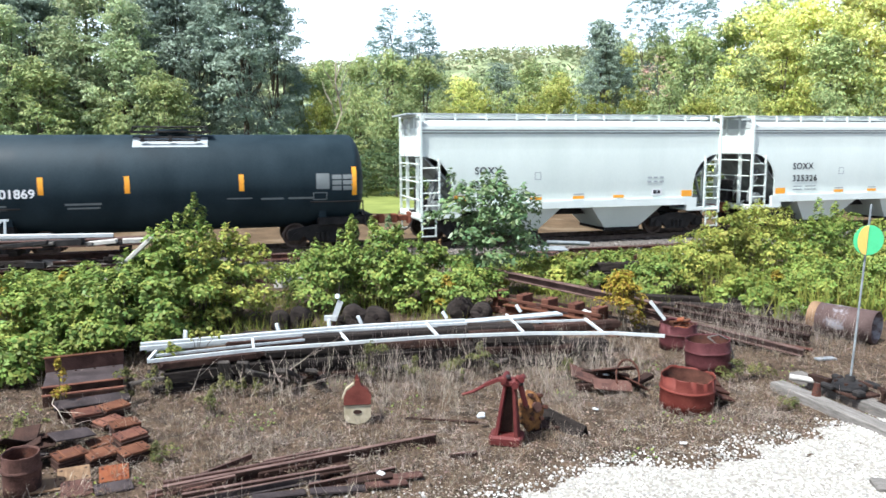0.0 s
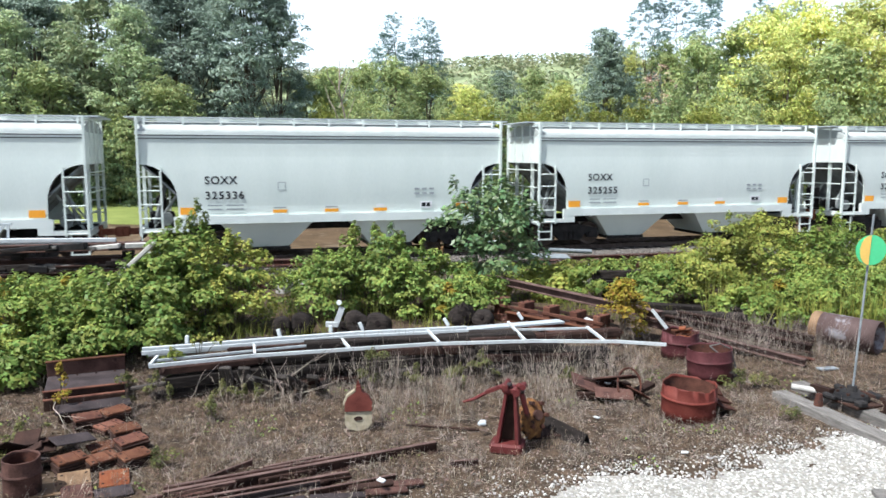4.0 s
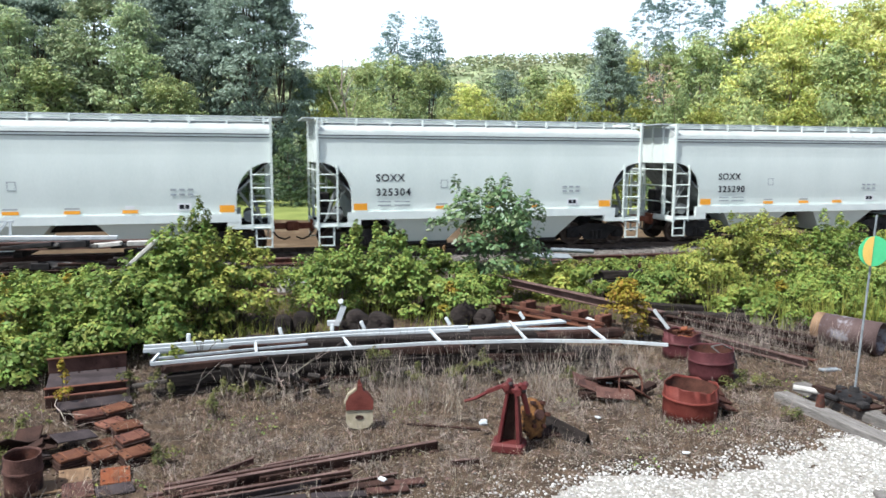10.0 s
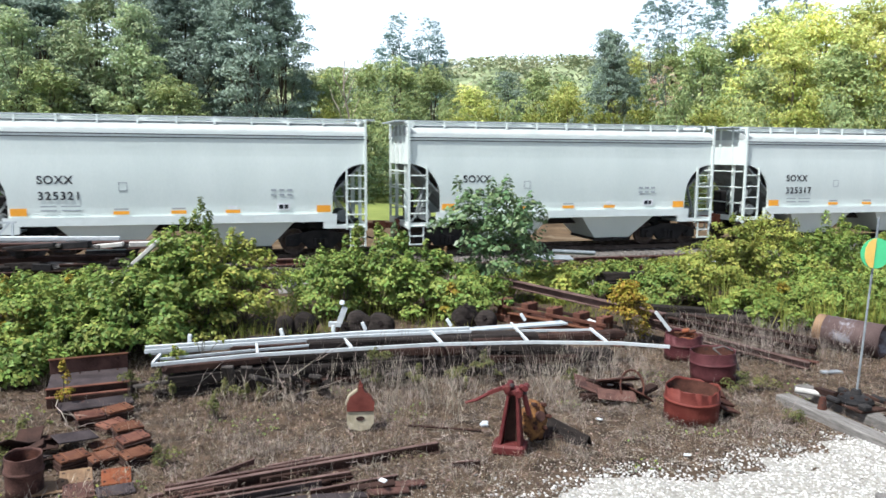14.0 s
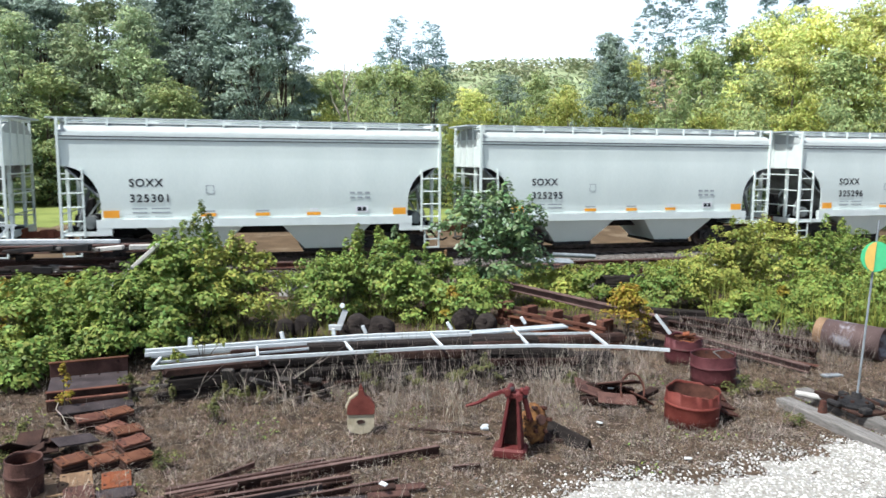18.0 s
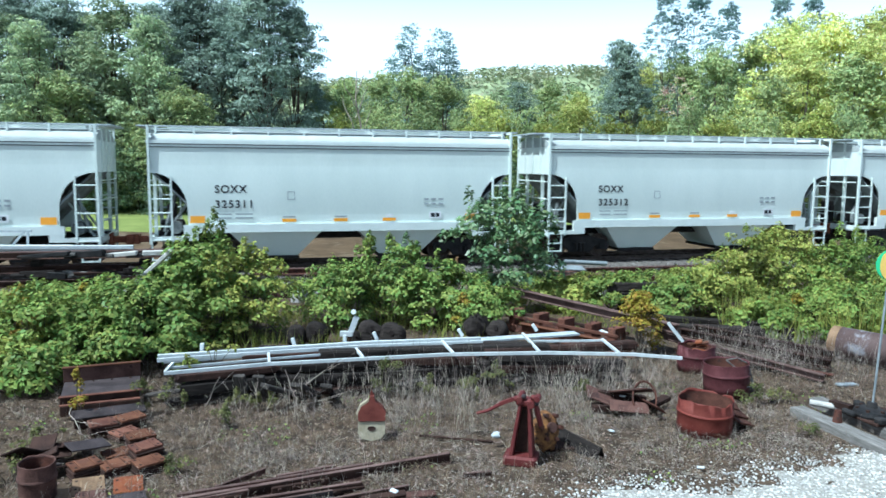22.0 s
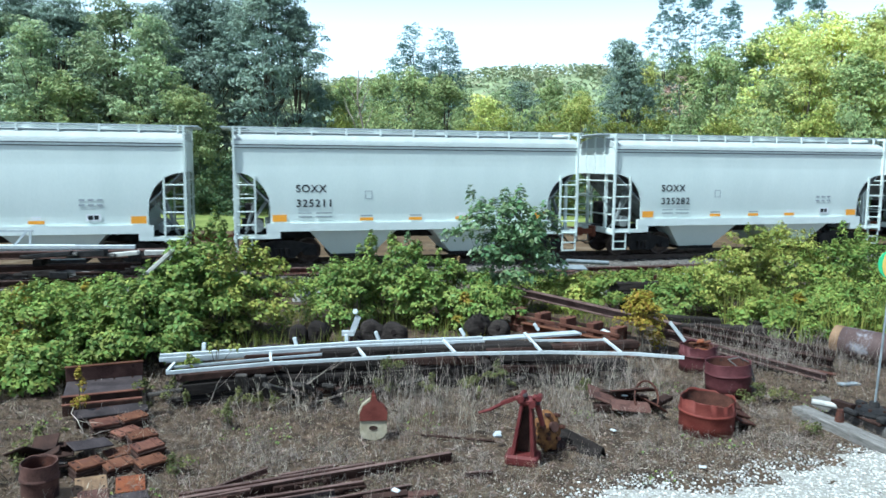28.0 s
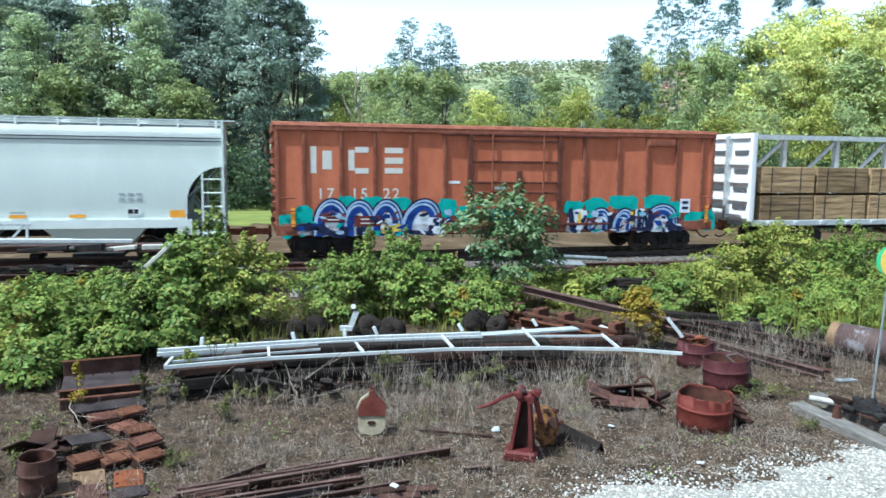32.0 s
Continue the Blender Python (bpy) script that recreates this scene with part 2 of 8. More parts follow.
M = {
    "dirt": material("dirt", (0.023, 0.017, 0.012), (0.105, 0.072, 0.047), 5.5, 0.95, 0, 1.0, 70, 0, (0.19, 0.165, 0.135), 0.61),
    "gravel_bed": material("gravel_bed", (0.171, 0.156, 0.130), (0.378, 0.361, 0.321), 22, 0.95, 0, 0.9, 60, 0),
    "ballast": material("ballast", (0.054, 0.047, 0.043), (0.161, 0.140, 0.122), 7, 0.95, 0, 0.9, 35, 0),
    "pebble": material("pebble", (0.309, 0.300, 0.277), (0.538, 0.526, 0.491), 12, 0.9, 0, 0.2, 60, 0.0, island=0.42),
    "stone_tan": material("stone_tan", (0.15, 0.125, 0.10), (0.36, 0.325, 0.28), 12, 0.9, 0, 0.2, 60, 0.0, island=0.35),
    "stone_dark": material("stone_dark", (0.090, 0.083, 0.075), (0.225, 0.210, 0.188), 12, 0.9, 0, 0.2, 60, 0.0, island=0.3),
    "field": material("field", (0.120, 0.150, 0.036), (0.228, 0.258, 0.072), 0.6, 0.95, 0, 0.5, 20, 0),
    # hillside green paled, with the distance haze mixed into it
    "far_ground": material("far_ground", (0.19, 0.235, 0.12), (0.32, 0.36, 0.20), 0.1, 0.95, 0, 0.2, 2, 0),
    "rust": material("rust", (0.038, 0.016, 0.012), (0.105, 0.046, 0.032), 7, 0.85, 0.15, 0.5, 70, 0.25, (0.035, 0.025, 0.022), 0.56),
    "rust_bright": material("rust_bright", (0.066, 0.026, 0.015), (0.135, 0.060, 0.034), 6, 0.9, 0.05, 0.5, 70, 0.25, (0.10, 0.045, 0.03), 0.58),
    "rust_dark": material("rust_dark", (0.020, 0.012, 0.010), (0.060, 0.033, 0.025), 6, 0.85, 0.2, 0.5, 60, 0.25),
    "rust_orange": material("rust_orange", (0.150, 0.042, 0.018), (0.215, 0.076, 0.034), 8, 0.85, 0, 0.4, 70, 0.1, (0.13, 0.06, 0.04), 0.56),
    "pipe_rust": material("pipe_rust", (0.055, 0.036, 0.033), (0.120, 0.083, 0.076), 2.5, 0.7, 0.05, 0.3, 50, 0.05, (0.23, 0.22, 0.235), 0.55),
    "cast_orange": material("cast_orange", (0.074, 0.033, 0.018), (0.246, 0.119, 0.041), 16, 0.85, 0.05, 0.6, 60, 0.0, (0.03, 0.018, 0.014), 0.50),
    "drum_maroon": material("drum_maroon", (0.045, 0.013, 0.015), (0.100, 0.034, 0.036), 5, 0.6, 0.05, 0.3, 60, 0.1, (0.07, 0.035, 0.03), 0.58),
    "scrap_red": material("scrap_red", (0.048, 0.024, 0.019), (0.123, 0.065, 0.052), 7, 0.8, 0.1, 0.4, 60, 0.2, (0.035, 0.02, 0.018), 0.56),
    "slate_steel": material("slate_steel", (0.024, 0.019, 0.019), (0.066, 0.052, 0.052), 5, 0.7, 0.1, 0.3, 50, 0.15, (0.07, 0.035, 0.026), 0.60),
    "timber_mid": material("timber_mid", (0.029, 0.025, 0.022), (0.077, 0.067, 0.060), 5, 0.95, 0, 0.8, 50, 0.3, stretch=(1, 7, 7)),
    "leaf_mid": material("leaf_mid", (0.077, 0.130, 0.029), (0.259, 0.334, 0.080), 1.5, 0.5, 0, 0, 8, 0, island=0.22, through_light=0.22, lot=0.25),
    "roof_grey": material("roof_grey", (0.351, 0.374, 0.355), (0.442, 0.461, 0.439), 1.4, 0.6, 0, 0.05, 30, 0.05, (0.29, 0.30, 0.295), 0.62, stretch=(1.6, 0.4, 1)),
    # dark grey painted where gaps and openings lie in shade
    "gap_shade": plain("gap_shade", (0.10, 0.105, 0.11), 0.8),
    "dead_stem": material("dead_stem", (0.196, 0.165, 0.125), (0.411, 0.357, 0.286), 3, 0.9, 0, 0, 10, 0, island=0.35),
    "drum_red": material("drum_red", (0.100, 0.020, 0.016), (0.177, 0.046, 0.033), 5, 0.6, 0.05, 0.3, 60, 0.2, (0.11, 0.04, 0.028), 0.58),
    "jack_red": material("jack_red", (0.068, 0.013, 0.014), (0.119, 0.030, 0.027), 8, 0.55, 0.05, 0.3, 80, 0.08, (0.16, 0.07, 0.05), 0.64),
    "cap_red": material("cap_red", (0.085, 0.022, 0.017), (0.150, 0.045, 0.033), 7, 0.75, 0, 0.3, 60, 0.05, (0.07, 0.03, 0.02), 0.6),
    "cream": material("cream", (0.252, 0.216, 0.144), (0.372, 0.330, 0.240), 8, 0.8, 0, 0.2, 60, 0.05),
    "timber": material("timber", (0.010, 0.008, 0.007), (0.040, 0.032, 0.028), 4, 0.95, 0, 0.8, 40, 0.35, stretch=(1, 6, 6)),
    "timber_grey": material("timber_grey", (0.098, 0.090, 0.081), (0.207, 0.193, 0.178), 5, 0.95, 0, 0.8, 50, 0.2, stretch=(1, 7, 7)),
    "galvanised": material("galvanised", (0.395, 0.426, 0.436), (0.575, 0.607, 0.616), 9, 0.45, 0.25, 0.15, 50, 0.05),
    "white_paint": material("white_paint", (0.444, 0.468, 0.471), (0.573, 0.592, 0.589), 5, 0.5, 0, 0.1, 40, 0.04),
    "car_white": material("car_white", (0.800, 0.800, 0.800), (0.800, 0.800, 0.800), 4, 0.5, 0, 0.1, 40, 0.02),
    "tan_rust": material("tan_rust", (0.12, 0.075, 0.045), (0.26, 0.17, 0.10), 4, 0.9, 0, 0.4, 50, 0.1, (0.09, 0.045, 0.03), 0.58),
    "mast_grey": material("mast_grey", (0.16, 0.18, 0.19), (0.30, 0.32, 0.33), 6, 0.6, 0.2, 0.1, 50, 0.02),
    "concrete": material("concrete", (0.33, 0.31, 0.28), (0.5, 0.48, 0.44), 5, 0.95, 0, 0.4, 50, 0.12),
    "hopper_grey": material("hopper_grey", (0.608, 0.666, 0.621), (0.692, 0.744, 0.695), 0.9, 0.38, 0, 0.03, 25, 0.03, stretch=(1, 1, 0.35)),
    "hopper_trim": material("hopper_trim", (0.639, 0.688, 0.651), (0.731, 0.772, 0.731), 2, 0.4, 0, 0.04, 40, 0.03),
    # car grey darkened for the shade inside the end openings
    "shaded_grey": material("shaded_grey", (0.090, 0.098, 0.098), (0.260, 0.275, 0.270), 1.6, 0.75, 0, 0.1, 30, 0.08, (0.07, 0.066, 0.06), 0.55),
    "truck_black": material("truck_black", (0.010, 0.010, 0.011), (0.04, 0.036, 0.034), 4, 0.7, 0.1, 0.3, 40, 0.2),
    "wheel_steel": material("wheel_steel", (0.05, 0.035, 0.028), (0.13, 0.10, 0.085), 5, 0.55, 0.5, 0.2, 40, 0.2),
    "coupler_rust": material("coupler_rust", (0.15, 0.05, 0.03), (0.26, 0.10, 0.06), 6, 0.85, 0.1, 0.4, 50, 0.2),
    "reflector": plain("reflector", (0.85, 0.36, 0.02), 0.4),
    "ink": plain("ink", (0.018, 0.020, 0.024), 0.6),
    "ink_faded": plain("ink_faded", (0.33, 0.36, 0.37), 0.6),
    "ink_white": plain("ink_white", (0.75, 0.76, 0.76), 0.6),
    "tank_black": material("tank_black", (0.009, 0.018, 0.024), (0.022, 0.036, 0.045), 1.2, 0.6, 0, 0.05, 30, 0, stretch=(1, 1, 0.4)),
    "stencil_grey": plain("stencil_grey", (0.20, 0.22, 0.22), 0.6),
    "box_brown": material("box_brown", (0.391, 0.116, 0.058), (0.562, 0.185, 0.097), 1.6, 0.75, 0, 0.15, 30, 0.05, (0.17, 0.065, 0.045), 0.62, stretch=(1, 1, 0.3)),
    "box_trim": material("box_trim", (0.157, 0.049, 0.030), (0.289, 0.113, 0.070), 4, 0.75, 0, 0.2, 40, 0.06),
    "door_dark": material("door_dark", (0.07, 0.026, 0.02), (0.16, 0.06, 0.042), 4, 0.8, 0, 0.2, 40, 0.06),
    "box_letter": material("box_letter", (0.660, 0.600, 0.480), (0.660, 0.660, 0.660), 6, 0.8, 0, 0.05, 50, 0),
    "spray_teal": material("spray_teal", (0.03, 0.28, 0.25), (0.06, 0.44, 0.38), 3, 0.55, 0, 0.02, 30, 0, (0.10, 0.10, 0.07), 0.66),
    "spray_blue": material("spray_blue", (0.008, 0.020, 0.110), (0.024, 0.070, 0.330), 3.5, 0.55, 0, 0.02, 30, 0, (0.16, 0.28, 0.52), 0.66),
    "spray_navy": material("spray_navy", (0.008, 0.010, 0.030), (0.03, 0.035, 0.09), 5, 0.55, 0, 0.02, 30, 0),
    "spray_sky": material("spray_sky", (0.24, 0.36, 0.56), (0.50, 0.60, 0.72), 4, 0.55, 0, 0.02, 30, 0),
    "spray_maroon": plain("spray_maroon", (0.14, 0.035, 0.03), 0.6),
    "verge": material("verge", (0.057, 0.038, 0.021), (0.130, 0.088, 0.051), 0.9, 0.95, 0, 0.6, 15, 0, (0.150, 0.112, 0.072), 0.56),
    "spray_white": plain("spray_white", (0.70, 0.74, 0.80), 0.5),
    "spray_yellow": plain("spray_yellow", (0.75, 0.55, 0.08), 0.5),
    "lumber": material("lumber", (0.190, 0.122, 0.062), (0.480, 0.345, 0.190), 2, 0.85, 0, 0.3, 40, 0.28, (0.16, 0.12, 0.08), 0.57, stretch=(0.5, 5, 5)),
    "strap": plain("strap", (0.03, 0.03, 0.03), 0.7),
    "target_green": plain("target_green", (0.10, 0.56, 0.24), 0.4),
    "target_yellow": plain("target_yellow", (0.72, 0.47, 0.11), 0.4),
    "bark": material("bark", (0.05, 0.04, 0.03), (0.16, 0.13, 0.10), 6, 0.95, 0, 0.8, 40, 0.2, stretch=(3, 3, 0.6)),
    "straw": material("straw", (0.103, 0.076, 0.050), (0.315, 0.243, 0.165), 3, 0.9, 0, 0, 10, 0, island=0.45, through_light=0.15),
    "litter": material("litter", (0.062, 0.046, 0.033), (0.191, 0.153, 0.116), 3, 0.95, 0, 0, 10, 0, island=0.75),
    "leaf_shrub": material("leaf_shrub", (0.069, 0.111, 0.025), (0.250, 0.324, 0.072), 1.5, 0.55, 0, 0, 8, 0, island=0.22, through_light=0.22, lot=0.28),
    "leaf_lime": material("leaf_lime", (0.124, 0.163, 0.031), (0.374, 0.395, 0.090), 1.5, 0.55, 0, 0, 8, 0, island=0.22, through_light=0.22, lot=0.28),
    "leaf_dark": material("leaf_dark", (0.066, 0.124, 0.046), (0.189, 0.280, 0.114), 1.0, 0.45, 0, 0, 6, 0, island=0.25, through_light=0.22),
    "leaf_tree": material("leaf_tree", (0.164, 0.227, 0.099), (0.453, 0.524, 0.212), 0.35, 0.6, 0, 0, 2, 0, island=0.20, through_light=0.22, lot=0.2),
    "leaf_belt": material("leaf_belt", (0.152, 0.211, 0.129), (0.415, 0.496, 0.262), 0.3, 0.6, 0, 0, 2, 0, island=0.20, through_light=0.22, lot=0.2),
    "leaf_deep": material("leaf_deep", (0.127, 0.180, 0.151), (0.347, 0.423, 0.327), 0.3, 0.6, 0, 0, 2, 0, island=0.20, through_light=0.22, lot=0.15),
    # yellow-green raised far above the other leaves, to carry sunlight
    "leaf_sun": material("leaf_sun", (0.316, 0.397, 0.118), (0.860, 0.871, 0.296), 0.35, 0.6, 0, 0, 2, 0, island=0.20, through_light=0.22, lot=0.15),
    "leaf_pale": material("leaf_pale", (0.150, 0.235, 0.215), (0.270, 0.370, 0.330), 0.35, 0.6, 0, 0, 2, 0, island=0.2, through_light=0.25),
    "leaf_yellow": material("leaf_yellow", (0.221, 0.162, 0.024), (0.383, 0.324, 0.048), 2, 0.6, 0, 0, 8, 0, island=0.3, through_light=0.35),
    # dark green that stands for shade below the tree crowns
    "leaf_shade": material("leaf_shade", (0.045, 0.080, 0.036), (0.130, 0.190, 0.088), 1.0, 0.6, 0, 0, 6, 0, island=0.2, through_light=0.2),
    "leaf_olive": material("leaf_olive", (0.055, 0.064, 0.020), (0.165, 0.168, 0.056), 2, 0.7, 0, 0, 8, 0, island=0.35, through_light=0.2),
    "rust_frame": material("rust_frame", (0.077, 0.031, 0.022), (0.162, 0.074, 0.049), 5, 0.85, 0.05, 0.4, 60, 0.2, (0.055, 0.03, 0.024), 0.56),
    "beam_brown": material("beam_brown", (0.070, 0.042, 0.036), (0.150, 0.098, 0.084), 4, 0.85, 0.05, 0.4, 60, 0.15, (0.05, 0.027, 0.022), 0.58),
    "hollow": material("hollow", (0.008, 0.006, 0.006), (0.018, 0.013, 0.012), 6, 0.97, 0, 0.3, 50, 0),
    "stem_grey": material("stem_grey", (0.137, 0.112, 0.089), (0.357, 0.305, 0.252), 3, 0.9, 0, 0, 10, 0, island=0.45),
    "leaf_straw": material("leaf_straw", (0.30, 0.19, 0.09), (0.50, 0.36, 0.18), 2, 0.8, 0, 0, 8, 0, island=0.3, through_light=0.3),
    # ridge and far wood leaves: haze is put into these pale greens
    "leaf_hill_haze": material("leaf_hill_haze", (0.22, 0.26, 0.15), (0.40, 0.42, 0.27), 0.06, 0.9, 0, 0, 0.5, 0, island=0.12, through_light=0.2),
    "leaf_haze": material("leaf_haze", (0.242, 0.315, 0.158), (0.493, 0.578, 0.304), 0.05, 0.8, 0, 0, 0.5, 0, island=0.15, through_light=0.2, lot=0.15),
    "blossom": material("blossom", (0.540, 0.312, 0.264), (0.660, 0.504, 0.432), 1, 0.8, 0, 0, 8, 0, island=0.2),
}

# ---- mesh helpers
def mesh_of(name, bm, mat):
    me = bpy.data.meshes.new(name)
    bm.to_mesh(me)
    bm.free()
    me.materials.append(M[mat])
    return me


def part(name, bm, mat, parent, label="", smooth=False):
    me = bm if isinstance(bm, bpy.types.Mesh) else mesh_of(name, bm, mat)
    if smooth:
        me.polygons.foreach_set("use_smooth", [True] * len(me.polygons))
    ob = new(name, me)
    ob.parent = parent
    return tagged(ob, label)


def thing(name, label, category, m=None, group="", kind=""):
    ob = new(name)
    ob.empty_display_size = 0.2
    if m is not None:
        ob.matrix_world = m
    return tagged(ob, label, category, group, kind)


def single(name, bm, mat, label, category="", m=None, group="", kind="", smooth=False):
    ob = part(name, bm, mat, None, "", smooth)
    if m is not None:
        ob.matrix_world = m
    return tagged(ob, label, category, group, kind)


def box(bm, c, s, m=None):
    """A box with its centre at c, of size s, turned by m."""
    t = Matrix.Translation(c) @ (m.to_4x4() if m is not None else Matrix()) @ Matrix.Diagonal((*s, 1))
    return bmesh.ops.create_cube(bm, size=1, matrix=t)["verts"]


def boxm(c, s, m=None, bevel=0.0):
    bm = bmesh.new()
    box(bm, c, s, m)
    if bevel:
        bmesh.ops.bevel(bm, geom=bm.edges[:], offset=bevel, segments=1, affect="EDGES")
    return bm


def rod(bm, p, q, r, r2=None, seg=8, cap=True):
    p, q = Vector(p), Vector(q)
    d = q - p
    t = Matrix.Translation((p + q) / 2) @ d.to_track_quat("Z", "Y").to_matrix().to_4x4()
    return bmesh.ops.create_cone(bm, cap_ends=cap, segments=seg, radius1=r, radius2=r if r2 is None else r2, depth=d.length, matrix=t)["verts"]


def rodm(p, q, r, r2=None, seg=8):
    bm = bmesh.new()
    rod(bm, p, q, r, r2, seg)
    return bm


def bar(bm, p, q, w, h):
    """A squared bar from p to q, w wide and h high."""
    p, q = Vector(p), Vector(q)
    d = q - p
    x = d.normalized()
    y = Vector((0, 0, 1)).cross(x)
    y = y.normalized() if y.length > 1e-4 else Vector((0, 1, 0))
    m = Matrix((x, y, x.cross(y))).transposed()
    return box(bm, (p + q) / 2, (d.length, w, h), m)


def sweep(bm, line, w, h):
    """One squared bar, w wide and h high, bent along a line of points."""
    pts = [Vector(p) for p in line]
    rings = []
    for i, p in enumerate(pts):
        d = (pts[min(i + 1, len(pts) - 1)] - pts[max(i - 1, 0)]).normalized()
        y = Vector((0, 0, 1)).cross(d)
        y = y.normalized() if y.length > 1e-4 else Vector((0, 1, 0))
        z = d.cross(y)
        rings.append([bm.verts.new(p + y * w / 2 * a + z * h / 2 * b) for a, b in ((-1, -1), (1, -1), (1, 1), (-1, 1))])
    for a, b in zip(rings, rings[1:]):
        for i in range(4):
            bm.faces.new((a[i], a[(i + 1) % 4], b[(i + 1) % 4], b[i]))
    bm.faces.new(rings[0][::-1])
    bm.faces.new(rings[-1])
    bmesh.ops.recalc_face_normals(bm, faces=bm.faces[:])


def prism(bm, outline, a, b, axis="y"):
    """An outline of (u, v) drawn out from a to b along the axis. Axis y: (x, z); x: (y, z); z: (x, y)."""
    put = {"y": lambda u, v, w: (u, w, v), "x": lambda u, v, w: (w, u, v), "z": lambda u, v, w: (u, v, w)}[axis]
    lo = [bm.verts.new(put(u, v, a)) for u, v in outline]
    hi = [bm.verts.new(put(u, v, b)) for u, v in outline]
    n = len(outline)
    for i in range(n):
        bm.faces.new((lo[i], lo[(i + 1) % n], hi[(i + 1) % n], hi[i]))
    bm.faces.new(lo[::-1])
    bm.faces.new(hi)
    bmesh.ops.recalc_face_normals(bm, faces=bm.faces[:])


def lathe(bm, profile, seg=24, m=None):
    """A profile of (r, z) turned round the z axis."""
    m = m or Matrix()
    rings = [[bm.verts.new(m @ Vector((r * math.cos(2 * math.pi * i / seg), r * math.sin(2 * math.pi * i / seg), z))) for i in range(seg)] for r, z in profile]
    for a, b in zip(rings, rings[1:]):
        for i in range(seg):
            bm.faces.new((a[i], a[(i + 1) % seg], b[(i + 1) % seg], b[i]))


def text_mesh(s, size, mat, spread=1.0, bold=0.0):
    cu = bpy.data.curves.new("lettering", "FONT")
    cu.body, cu.size, cu.space_character, cu.offset, cu.extrude = s, size, spread, bold, 0.002
    ob = bpy.data.objects.new("lettering", cu)
    scene.collection.objects.link(ob)
    me = bpy.data.meshes.new_from_object(ob.evaluated_get(bpy.context.evaluated_depsgraph_get()))
    bpy.data.objects.remove(ob)
    me.transform(pose(0, 0, 0, 90, 0, 0))
    me.materials.clear()
    me.materials.append(M[mat])
    return me


def quads_mesh(name, v, mat, k=4):
    """A mesh of loose faces of k corners each, from an array of corners."""
    me = bpy.data.meshes.new(name)
    n = len(v) // k
    me.vertices.add(len(v))
    me.vertices.foreach_set("co", np.ascontiguousarray(v, dtype=np.float32).ravel())
    me.loops.add(n * k)
    me.loops.foreach_set("vertex_index", np.arange(n * k, dtype=np.int32))
    me.polygons.add(n)
    me.polygons.foreach_set("loop_start", np.arange(0, n * k, k, dtype=np.int32))
    me.update()
    me.validate()
    me.materials.append(M[mat])
    return me


def unit(v):
    return v / (np.linalg.norm(v, axis=1, keepdims=True) + 1e-9)


def leaf_corners(rng, p, size, up=0.5, long=1.0, face=None):
    """Four corners for a leaf at each point p: it faces upwards and along face, more or less."""
    n = len(p)
    nor = unit(rng.normal(size=(n, 3)))
    if face is None:
        nor[:, 2] = np.abs(nor[:, 2]) + up
    else:
        nor = nor * 0.55 + face * 0.55 + np.array((0, 0, up))
    nor = unit(nor)
    a = unit(np.cross(nor, rng.normal(size=(n, 3))))
    b = np.cross(nor, a)
    s = size * rng.uniform(0.6, 1.3, (n, 1))
    fold = nor * s * 0.18
    c = np.stack([p - a * s * long, p + b * s * 0.55 + fold, p + a * s * long, p - b * s * 0.55 + fold], 1)
    return c.reshape(-1, 3)


def crown_points(rng, blobs, n):
    """Points in the outer shells of ellipsoids, blobs of (centre, radii), in proportion to their surface, and the ways outwards."""
    w = np.array([r[0] * r[1] + r[0] * r[2] + r[1] * r[2] for c, r in blobs])
    pick = rng.choice(len(blobs), n, p=w / w.sum())
    c = np.array([b[0] for b in blobs])[pick]
    r = np.array([b[1] for b in blobs])[pick]
    d = unit(rng.normal(size=(n, 3)))
    d[:, 2] = np.where(rng.uniform(size=n) < 0.55, np.abs(d[:, 2]), d[:, 2])
    depth = 1 - np.abs(rng.normal(0, 0.22, (n, 1)))
    return c + d * r * depth, d

# ---- ground: one sheet to the horizon, a little lower along the main line
TURN = radians(15.5)
DIR = Vector((math.cos(TURN), math.sin(TURN), 0))
OUT = Vector((-math.sin(TURN), math.cos(TURN), 0))
NEAR_SIDE, HALF = 24.0, 1.5
AXIS = NEAR_SIDE + HALF
GRADE = 0.2


def along(s, d, z=0.0):
    """A point s metres along the main line, d metres out from the camera's foot."""
    return DIR * s + OUT * d + Vector((0, 0, z))


def ground_z(x, y):
    d = x * OUT.x + y * OUT.y
    s = x * DIR.x + y * DIR.y
    k = min(1, max(0, (d - 14.5) / 5))
    k2 = min(1, max(0, (d - 31) / 8))
    low = -0.42 * k * k * (3 - 2 * k) + 0.5 * k2
    rough = 0.05 * noise.noise((x * 0.5, y * 0.5, 0)) + 0.025 * noise.noise((x * 2.1, y * 2.1, 3))
    far = min(1, max(0, (40 - d) / 10))
    return low + rough * far + s * math.tan(radians(GRADE)) * k * far


def grid(name, xs, ys, mat, label, kind="structure", keep=None, lift=0.0):
    bm = bmesh.new()
    vs = [[bm.verts.new((x, y, ground_z(x, y) + lift)) for x in xs] for y in ys]
    for j in range(len(ys) - 1):
        for i in range(len(xs) - 1):
            mid = ((xs[i] + xs[i + 1]) / 2, (ys[j] + ys[j + 1]) / 2)
            if keep is None or keep(*mid):
                bm.faces.new((vs[j][i], vs[j][i + 1], vs[j + 1][i + 1], vs[j + 1][i]))
    for v in [v for v in bm.verts if not v.link_faces]:
        bm.verts.remove(v)
    return single(name, bm, mat, label, "", None, "", kind, True)


def steps(a, b, n):
    return [a + (b - a) * i / n for i in range(n + 1)]


